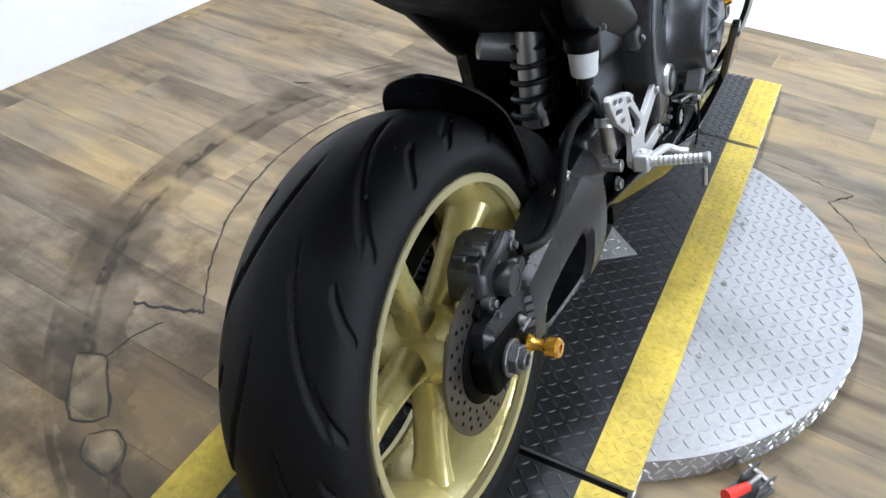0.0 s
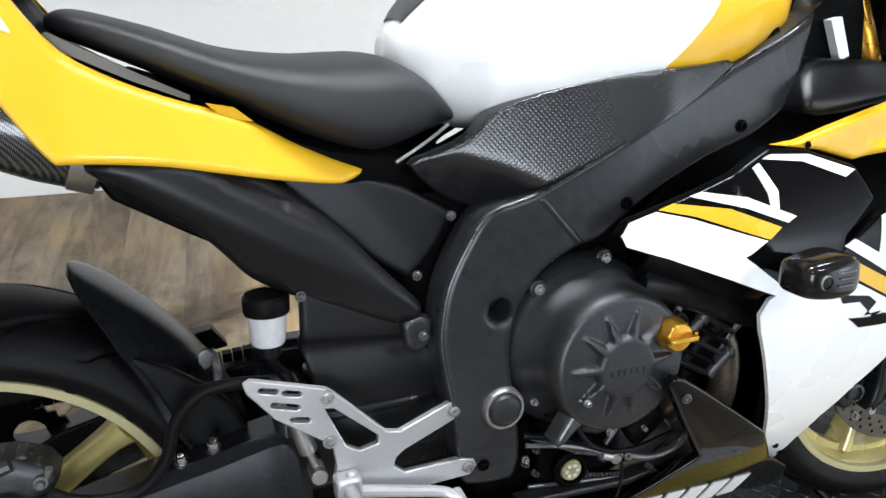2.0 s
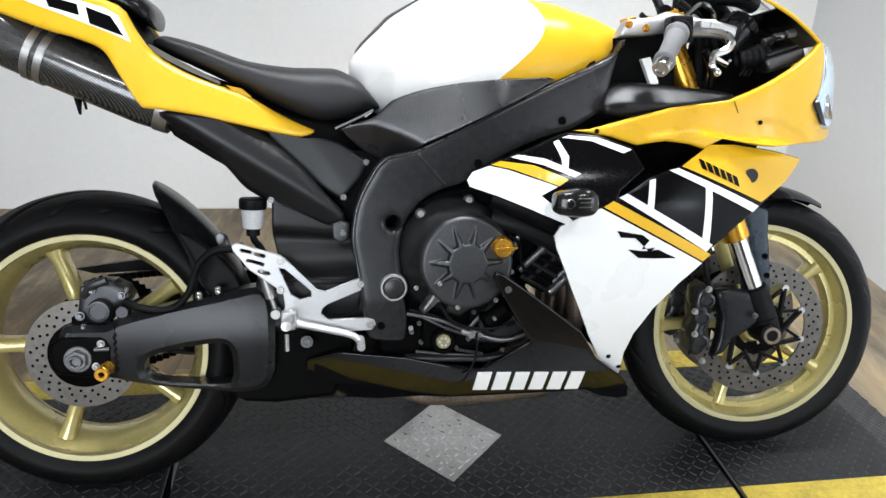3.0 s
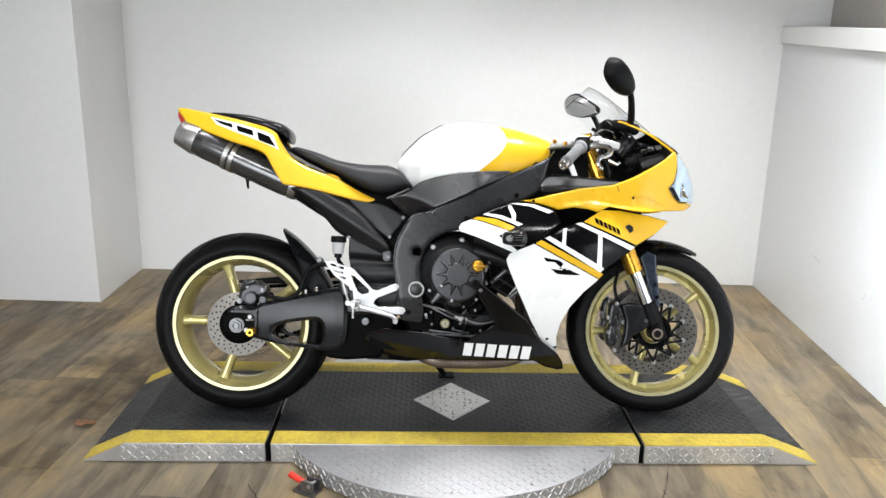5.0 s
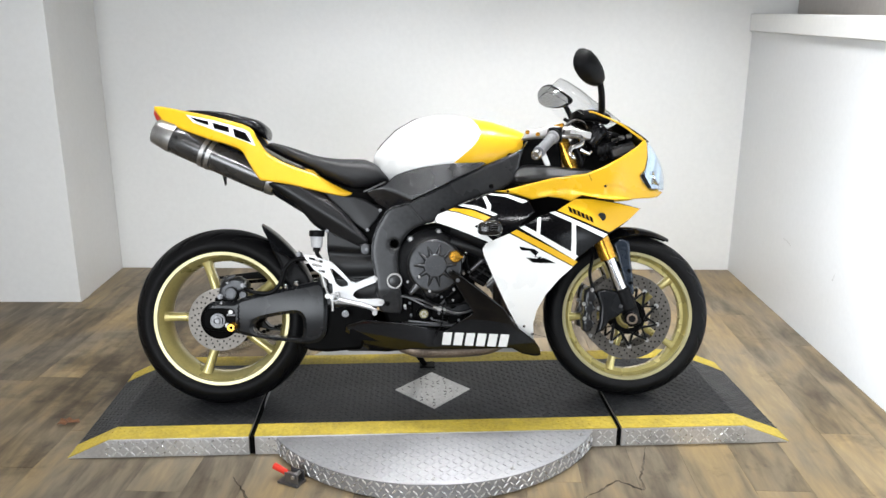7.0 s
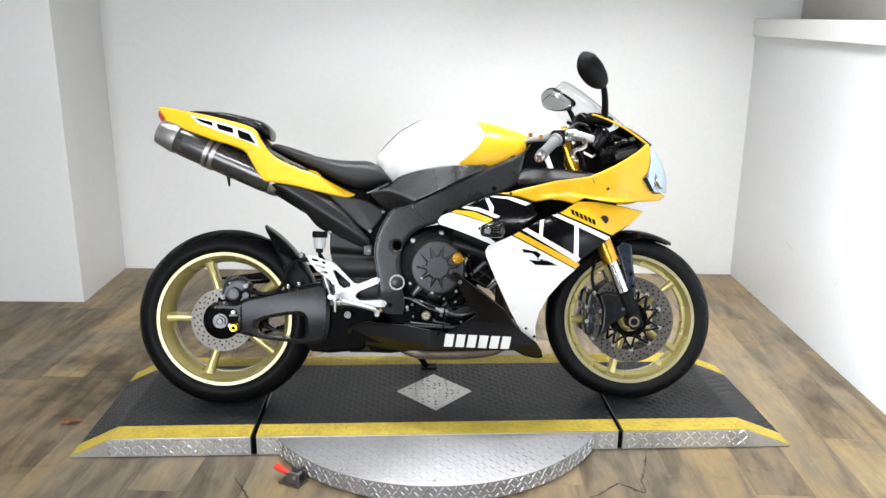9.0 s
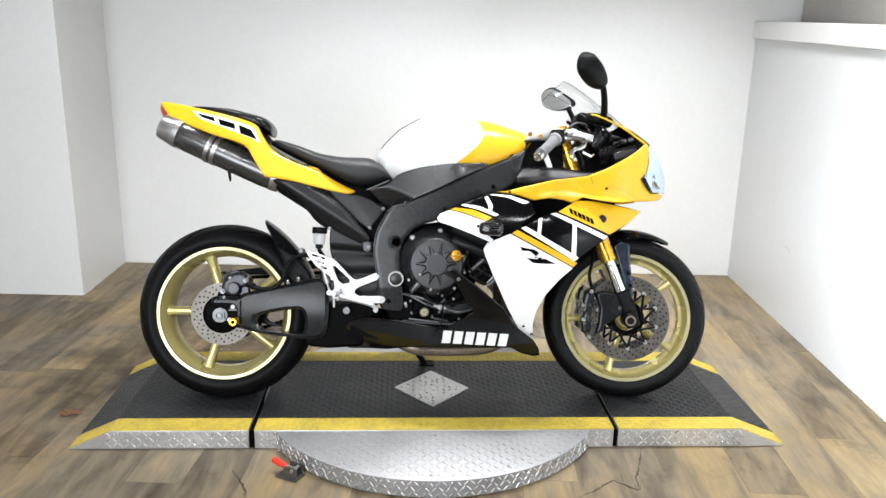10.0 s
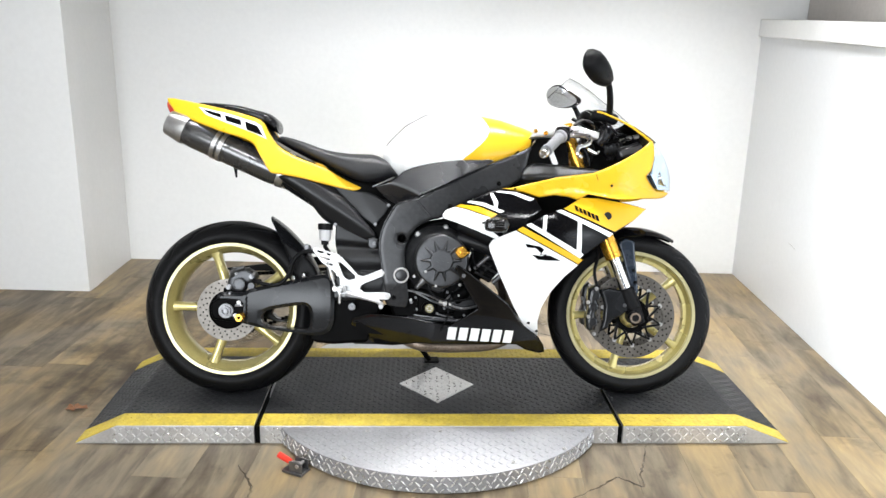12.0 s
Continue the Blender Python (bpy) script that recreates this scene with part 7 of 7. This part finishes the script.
P("inner_fairing_floor", loft([(0.42, 0.74, 0.78, 0.16), (0.55, 0.755, 0.80, 0.15), (0.66, 0.79, 0.83, 0.11), (0.76, 0.83, 0.86, 0.05)], 4, 20, 0, 3), M_DARK)

# mirrors
def mirror(s, slant):
    bm = bmesh.new()
    out = [(0.460, 1.176), (0.466, 1.195), (0.478, 1.206), (0.493, 1.209), (0.516, 1.199), (0.554, 1.155), (0.573, 1.128), (0.574, 1.108), (0.560, 1.096), (0.540, 1.092), (0.514, 1.097), (0.485, 1.112), (0.466, 1.135)]
    if s < 0:
        out = [(0.462, 1.150), (0.466, 1.176), (0.478, 1.196), (0.494, 1.205), (0.512, 1.201), (0.540, 1.176), (0.562, 1.148), (0.577, 1.122), (0.576, 1.104), (0.562, 1.095), (0.535, 1.093), (0.508, 1.099), (0.484, 1.114), (0.468, 1.132)]
    else:
        out = [(0.532 + (x - 0.517) * 0.90, 1.158 + (z - 1.150) * 0.90) for x, z in out]
    o2 = rounded(out, 3)
    cx, cz = 0.517, 1.150
    rows = []
    for f, dx, yy in ((0.0, 0.045, -0.32), (0.5, 0.040, -0.32), (0.82, 0.024, -0.325), (0.97, 0.006, -0.328), (1.0, -0.006, -0.330), (0.96, -0.010, -0.331), (0.9, -0.006, -0.331), (0.0, -0.006, -0.331)):
        rows.append([bm.verts.new((cx + (x - cx) * f + dx * 0.6, s * (-yy - (x - cx) * f * slant + dx * 0.9), cz + (z - cz) * f)) for x, z in o2])
    n = len(o2)
    for A, B in zip(rows, rows[1:]):
        for k in range(n):
            bm.faces.new((A[k], A[(k + 1) % n], B[(k + 1) % n], B[k]))
    h = P("mirror", bm, M_PLASTIC, "black rear-view mirror on a stalk", smooth=60)
    bm = bmesh.new()
    g = [bm.verts.new((cx + (x - cx) * 0.88 - 0.010, s * -(-0.331 + (x - cx) * 0.88 * slant + 0.004), cz + (z - cz) * 0.88)) for x, z in o2]
    g2 = [bm.verts.new(v.co + Vector((0.0015, s * 0.001, 0))) for v in g]
    bm.faces.new(g)
    bm.faces.new(g2[::-1])
    for k in range(n):
        bm.faces.new((g[k], g[(k + 1) % n], g2[(k + 1) % n], g2[k]))
    P("mirror_glass", bm, M_MIRROR, "silver mirror glass", h)
    bm = bmesh.new()
    tube(bm, [(0.570, s * 0.275, 1.112), (0.582, s * 0.25, 1.075), (0.590, s * 0.22, 1.035), (0.598, s * 0.18, 1.02), (0.61, s * 0.14, 1.015)], (0.010, 0.014), 12)
    P("stalk", bm, M_PLASTIC, "", h)
    bm = bmesh.new()
    tube(bm, [(0.555, s * 0.13, 1.020), (0.59, s * 0.15, 1.015), (0.63, s * 0.13, 1.005)], 0.020, 12)
    P("mirror_base", bm, M_PLASTIC, "", h)


mirror(1, 1.9)
mirror(-1, 1.0)

# -- handlebars --
for s in (-1, 1):
    bm = bmesh.new()
    cyl(bm, (0.475, s * 0.115, 0.955), (0.385, s * 0.29, 0.905), 0.011)
    P("clip_on_bar", bm, M_PLASTIC, "black clip-on handlebar")
for s in (-1, 1):
    bm = bmesh.new()
    a, b = Vector((0.415, s * 0.250, 0.930)), Vector((0.346, s * 0.350, 0.866))
    m = Matrix.Translation(a) @ (b - a).normalized().to_track_quat("Z", "Y").to_matrix().to_4x4()
    L = (b - a).length
    spin(bm, [(0.010, -0.005), (0.023, -0.005), (0.023, 0.006), (0.018, 0.012), (0.0165, L - 0.03), (0.0195, L - 0.022), (0.0195, L - 0.012), (0.008, L - 0.012)], m, 24)
    g = P("grip", bm, M_GRIP, "grey rubber handlebar grip")
    bm = bmesh.new()
    spin(bm, [(0.010, L - 0.014), (0.0150, L - 0.012), (0.0160, L + 0.012), (0.0140, L + 0.018), (0.009, L + 0.018), (0.007, L + 0.012), (0.0005, L + 0.012)], m, 20)
    P("bar_end", bm, M_CHROME, "steel bar-end weight", g)
    bm = bmesh.new()
    cyl(bm, m @ Vector((0, 0, -0.035)), m @ Vector((0, 0, -0.004)), 0.026, seg=20)
    box(bm, m @ Vector((0, 0, -0.02)), (0.045, 0.04, 0.05))
    P("switch_housing", bm, M_PLASTIC, "black switch housing", g, bevel=0.006)
    bm = bmesh.new()
    tube(bm, [(0.436, s * 0.235, 0.935), (0.475, s * 0.25, 0.934), (0.503, s * 0.27, 0.927), (0.509, s * 0.282, 0.910), (0.490, s * 0.295, 0.897), (0.467, s * 0.30, 0.888), (0.462, s * 0.305, 0.870), (0.470, s * 0.305, 0.858)], (0.010, 0.006), 10)
    bmesh.ops.create_uvsphere(bm, u_segments=12, v_segments=8, radius=0.008, matrix=Matrix.Translation((0.472, s * 0.305, 0.857)))
    P("lever", bm, M_CHROME, "polished brake lever" if s < 0 else "polished clutch lever", g)
    bm = bmesh.new()
    cyl(bm, (0.47, s * 0.16, 0.965), (0.52, s * 0.19, 0.945), 0.014)
    box(bm, (0.50, s * 0.185, 0.950), (0.035, 0.05, 0.028))
    P("master_cylinder", bm, M_ALU, "silver front master cylinder", g, bevel=0.004)
    bm = bmesh.new()
    pot = Matrix.Translation((0.560, s * 0.160, 0.914)) @ Vector((0.050, 0, 0.062)).to_track_quat("Z", "Y").to_matrix().to_4x4()
    spin(bm, [(0.0005, 0), (0.022, 0), (0.025, 0.004), (0.027, 0.050), (0.0005, 0.050)], pot, 28)
    fp = P("fluid_pot", bm, M_LACQ, "dark gloss fluid pot", g)
    bm = bmesh.new()
    spin(bm, [(0.0005, 0.050), (0.030, 0.050), (0.031, 0.053), (0.031, 0.066), (0.028, 0.071), (0.0005, 0.072)], pot, 20)
    P("cap", bm, M_GLOSS, "glossy black cap", fp, smooth=25)
    bm = bmesh.new()
    cyl(bm, (0.520, s * 0.185, 0.895), (0.556, s * 0.175, 0.880), 0.011, 0.009)
    cyl(bm, (0.553, s * 0.176, 0.881), (0.566, s * 0.172, 0.889), 0.006)
    P("pot_banjo", bm, M_CHROME, "bright banjo fitting", g, bevel=0.001)
    bm = bmesh.new()
    tube(bm, [(0.485, s * 0.10, 1.012), (0.506, s * 0.105, 0.996), (0.520, s * 0.11, 0.965), (0.524, s * 0.12, 0.90), (0.535, s * 0.11, 0.84)], 0.0065, 10)
    P("throttle_cable", bm, M_PLASTIC, "black throttle cable", g)
    bm = bmesh.new()
    tube(bm, [(0.500, s * 0.200, 0.905), (0.520, s * 0.19, 0.870), (0.524, s * 0.18, 0.835)], 0.0085, 10)
    P("fork_guard_hose", bm, M_GLOSS, "", g)
    P("bar_clamp", panel([(0.318, 0.929), (0.336, 0.961), (0.394, 0.968), (0.414, 0.977), (0.453, 0.972), (0.44, 0.945), (0.401, 0.935)], -0.205, 0.03, [], 0.010, 0.006, 0.008, mirror=s > 0), M_ALU, "bright alloy bar clamp", g, smooth=50)
    each_bolt("clamp_bolt", [(0.337, s * 0.207, 0.952), (0.372, s * 0.207, 0.945), (0.43, s * 0.207, 0.962)], 0.0055, 0.007, M_GOLDA, g, (0, s, 0))
    bm = bmesh.new()
    tube(bm, [(0.51, s * 0.17, 0.955), (0.55, s * 0.15, 0.90), (0.54, s * 0.12, 0.83), (0.56, s * 0.11, 0.76)], 0.006, 8)
    tube(bm, [(0.45, s * 0.20, 0.93), (0.50, s * 0.14, 0.99), (0.55, s * 0.10, 0.94), (0.53, s * 0.09, 0.85)], 0.004, 8)
    P("cable", bm, M_PLASTIC, "black control cables", g)
bm = bmesh.new()
tube(bm, [(0.47, -0.165, 0.972), (0.515, -0.14, 1.000), (0.56, -0.10, 0.992), (0.58, -0.08, 0.96)], 0.0055, 8)
P("brake_line", bm, M_CHROME, "bright braided brake line")
bm = bmesh.new()
box(bm, (0, 0, 0), (0.058, 0.026, 0.026), Matrix.Translation((0.528, -0.200, 0.944)) @ Matrix.Rotation(radians(12), 4, "Y"))
P("lever_perch", bm, M_ALU, "silver lever perch", bevel=0.005)
P("top_yoke", slab([(0.395, 0.958), (0.43, 0.975), (0.51, 0.985), (0.53, 0.970), (0.50, 0.955), (0.41, 0.945)], -0.13, 0.13), M_ALU, "bright aluminium top yoke", bevel=0.006)
for s in (-1, 1):
    bm = bmesh.new()
    cyl(bm, (0.472, s * 0.105, 0.960), (0.465, s * 0.105, 0.992), 0.019, seg=6)
    cyl(bm, (0.468, s * 0.105, 0.975), (0.466, s * 0.105, 0.984), 0.027)
    P("fork_cap", bm, M_GOLDA, "gold anodised fork cap", bevel=0.002)
bm = bmesh.new()
cyl(bm, (0.42, 0, 0.965), (0.415, 0, 0.99), 0.018)
P("stem_nut", bm, M_GOLDA, "gold anodised steering stem nut", bevel=0.002)
P("frame_label", panel([(0.389, 0.892), (0.407, 0.896), (0.427, 0.844), (0.411, 0.838)], -0.150, 0.014, [], 0), M_WHITE, "white label plate beside the fork", smooth=0)

# -- fork --
def fork(s):
    top, bot = Vector((0.478, s * 0.105, 0.955)), Vector((0.722, s * 0.105, 0.340))
    d = (bot - top).normalized()
    at = lambda z: top + d * ((top.z - z) / -d.z)
    bm = bmesh.new()
    cyl(bm, at(0.96), at(0.555), 0.0265)
    cyl(bm, at(0.60), at(0.512), 0.0295)
    leg = P("fork_leg", turned(bm, STEER), M_GOLDA, "gold anodised upper fork leg", bevel=0.002)
    bm = bmesh.new()
    cyl(bm, at(0.52), at(0.385), 0.0215)
    P("fork_tube", turned(bm, STEER), M_CHROME, "polished fork tube", leg)
    bm = bmesh.new()
    cyl(bm, at(0.405), at(0.33), 0.029, 0.031)
    cyl(bm, at(0.335), at(0.275), 0.031, 0.024)
    cyl(bm, (FA[0], s * 0.075, FA[1]), (FA[0], s * 0.145, FA[1]), 0.027, 0.025)
    P("fork_bottom", turned(bm, STEER), M_PLASTIC, "black fork bottom casting", leg, bevel=0.006)
    P("caliper_bracket", turned(panel([(0.606, 0.398), (0.635, 0.405), (0.690, 0.395), (0.715, 0.36), (0.705, 0.325), (0.680, 0.305), (0.650, 0.288), (0.632, 0.258), (0.606, 0.246), (0.618, 0.290), (0.622, 0.34), (0.613, 0.372)], -0.126, 0.022, [], 0.010, 0.008, 0.010, mirror=s > 0), STEER), M_SWING, "black caliper bracket", leg, smooth=50)
    bm = bmesh.new()
    spin(bm, [(0.019, 0.140), (0.019, 0.148), (0.013, 0.148), (0.012, 0.138), (0.0005, 0.138)], axis_y(FA[0], 0, FA[1]) if s < 0 else axis_y(FA[0], 0.286, FA[1]), 24)
    P("axle_end", turned(bm, STEER), M_PIPE, "hollow front axle end", leg)
    bm = bmesh.new()
    bolt(bm, (0.690, s * 0.137, 0.345), 0.005, 0.008, (0, s, 0))
    P("caliper_bolt", turned(bm, STEER), M_BOLT, "", leg)


fork(-1)
fork(1)
P("lower_yoke", turned(slab([(0.53, 0.735), (0.60, 0.76), (0.64, 0.745), (0.62, 0.71), (0.55, 0.70)], -0.14, 0.14), STEER), M_DARK, bevel=0.008)
for s in (-1, 1):
    cal_y0 = -0.104 if s < 0 else 0.060
    c = P("front_caliper", turned(panel([(0.568, 0.400), (0.588, 0.412), (0.602, 0.402), (0.610, 0.385), (0.596, 0.362), (0.603, 0.340), (0.590, 0.308), (0.597, 0.282), (0.590, 0.256), (0.574, 0.246), (0.560, 0.254), (0.556, 0.295), (0.566, 0.328), (0.562, 0.368)], cal_y0 - 0.012, 0.050, [], 0.010, 0.012, 0.014), STEER), M_FRAME, "dark grey radial brake caliper")
    for x, z in ((0.590, 0.376), (0.582, 0.336), (0.580, 0.282)):
        bm = bmesh.new()
        spin(bm, [(0.0165, 0.0), (0.0165, 0.008), (0.012, 0.009), (0.011, 0.004), (0.0005, 0.004)], axis_y(x, cal_y0 - 0.009, z), 20)
        P("piston_cap", turned(bm, STEER), M_FRAME, parent=c)
    each_bolt("caliper_bolt", [STEER @ Vector((x, cal_y0 - 0.012, z)) for x, z in ((0.592, 0.402), (0.585, 0.238), (0.565, 0.30), (0.563, 0.352))], 0.0052, 0.009, M_STEEL, c)
    d = brake_disc(FA, s * 0.068, 0.155, 0.113, front_wheel, holes=30)
    bm = bmesh.new()
    spin(bm, [(0.046, 0.064), (0.062, 0.064), (0.064, 0.066), (0.064, 0.070), (0.062, 0.072), (0.046, 0.072), (0.044, 0.070), (0.044, 0.066)], axis_y(FA[0], 0 if s < 0 else 0.136, FA[1]), 40, True)
    P("disc_carrier", bm, M_DARK, "black disc carrier", d, smooth=30)
    for k in range(10):
        t = 2 * math.pi * k / 10 + 0.35
        tip = Vector((FA[0] + 0.108 * math.cos(t), s * 0.068, FA[1] + 0.108 * math.sin(t)))
        bm = bmesh.new()
        for da, w in ((-0.55, 0.0160), (0.30, 0.0110)):
            root = Vector((FA[0] + 0.058 * math.cos(t + da), s * 0.068, FA[1] + 0.058 * math.sin(t + da)))
            box(bm, (0, 0, 0), ((tip - root).length, 0.0065 if w < 0.014 else 0.0075, w), Matrix.Translation((root + tip) / 2) @ (tip - root).to_track_quat("X", "Y").to_matrix().to_4x4())
        P("carrier_arm", bm, M_PLASTIC, "", d, bevel=0.0015)
    for k in range(10):
        bm = bmesh.new()
        a = 2 * math.pi * k / 10 + 0.35
        x, z = FA[0] + 0.109 * math.cos(a), FA[1] + 0.109 * math.sin(a)
        cyl(bm, (x, s * 0.064, z), (x, s * 0.0745, z), 0.0075, seg=14)
        P("disc_bobbin", bm, M_STEEL, "", d)
bm = bmesh.new()
tube(bm, [(0.60, -0.10, 0.40), (0.585, -0.11, 0.46), (0.60, -0.09, 0.54), (0.58, -0.08, 0.66)], 0.006, 8)
P("front_brake_hose", turned(bm, STEER), M_PLASTIC, "black front brake hose")


def fender():
    bm = bmesh.new()
    rows = []
    angs = np.linspace(radians(60), radians(128), 26)
    for i, a in enumerate(angs):
        t = i / 25
        r = 0.322 + 0.004 * math.sin(t * math.pi)
        hw = 0.030 + 0.043 * min(1, t * 2.6) ** 0.8
        ring = []
        for k in range(15):
            u = k / 7 - 1
            rr = r - 0.040 * abs(u) ** 2.6 * min(1, 0.3 + t * 1.2)
            ring.append(bm.verts.new((FA[0] + rr * math.cos(a), hw * u, FA[1] + rr * math.sin(a))))
        rows.append(ring)
    for A, B in zip(rows, rows[1:]):
        for k in range(14):
            bm.faces.new((A[k], A[k + 1], B[k + 1], B[k]))
    bmesh.ops.recalc_face_normals(bm, faces=bm.faces)
    bmesh.ops.solidify(bm, geom=bm.faces[:], thickness=0.003)
    return bm


fd = P("front_fender", turned(fender(), STEER), M_PAN, "gloss black front mudguard", smooth=60)
# the near leg's bluish reflection is put into its colour
for s in (-1, 1):
    y = s * 0.078
    P("fender_leg", turned(panel([(0.674, 0.565), (0.700, 0.585), (0.732, 0.572), (0.735, 0.515), (0.744, 0.44), (0.748, 0.385), (0.738, 0.372), (0.724, 0.390), (0.708, 0.45), (0.690, 0.52)], -0.086, 0.006, [], 0.012, 0.004, 0.008, mirror=s > 0), STEER), M_LEG_SHEEN if s < 0 else M_GLOSS, "", fd, smooth=60)

each_bolt("fender_bolt", [STEER @ Vector((x, -0.086, z)) for x, z in ((0.729, 0.468), (0.736, 0.424))], 0.0052, 0.005, M_DARK, fd)
# side stand on the far side
bm = bmesh.new()
tube(bm, [(-0.10, 0.15, 0.26), (-0.06, 0.22, 0.16), (-0.01, 0.285, 0.078)], 0.011, 10)
box(bm, (0.0, 0.290, 0.0735), (0.06, 0.05, 0.006), Matrix.Translation((0.0, 0.290, 0.0735)) @ Matrix.Rotation(radians(LEANING), 4, "X") @ Matrix.Translation((0.0, -0.290, -0.0735)))
P("side_stand", bm, M_DARK, "black side stand down on the deck")

# ---- floor planks ----
def planks():
    """Long boards laid along the room, with thin open joints, cut at the walls."""
    rnd = random.Random(5)
    ang = radians(-5)
    W, LEN, T = 0.178, 1.22, 0.006
    mesh = {}
    def board(w, l):
        key = (round(w, 3), round(l, 3))
        if key not in mesh:
            bm = bmesh.new()
            c = 0.00025
            b = [(-w / 2 + c, -l / 2 + c), (w / 2 - c, -l / 2 + c), (w / 2 - c, l / 2 - c), (-w / 2 + c, l / 2 - c)]
            lo = [bm.verts.new((x, y, -T)) for x, y in b]
            md = [bm.verts.new((x, y, -0.0004)) for x, y in b]
            tp = [bm.verts.new((x * (1 - 0.0008 / w), y * (1 - 0.0008 / l), 0)) for x, y in b]
            for A, B in ((lo, md), (md, tp)):
                for i in range(4):
                    bm.faces.new((A[i], A[(i + 1) % 4], B[(i + 1) % 4], B[i]))
            bm.faces.new(tp)
            me = bpy.data.meshes.new("plank")
            bm.to_mesh(me)
            bm.free()
            me.materials.append(M_PLANK)
            mesh[key] = me
        return mesh[key]
    for i in range(-24, 13):
        y = -6.6 + rnd.uniform(0, LEN)
        cx = (i + 0.5) * W
        # the boards end at the walls
        back = 1.40 if cx + 0.16 < -1.80 else 1.94 - 0.055 * (cx + 2.06)
        lo, hi = ((w - cx * math.sin(ang)) / math.cos(ang) for w in (-5.08, back))
        while y < hi:
            y0, y1 = max(y, lo), min(y + LEN, hi)
            y += LEN
            cy = (y0 + y1) / 2
            X, Y = cx * math.cos(ang) - cy * math.sin(ang), cx * math.sin(ang) + cy * math.cos(ang)
            if y1 - y0 > 0.02 and -3.06 < X < 1.8855 + 0.0772 * (Y - 1.81) + 0.12:
                ob = new("plank", board(W, y1 - y0))
                ob.parent = floor
                ob.matrix_basis = Matrix.Translation((X, Y, 0)) @ Matrix.Rotation(ang, 4, "Z")


planks()
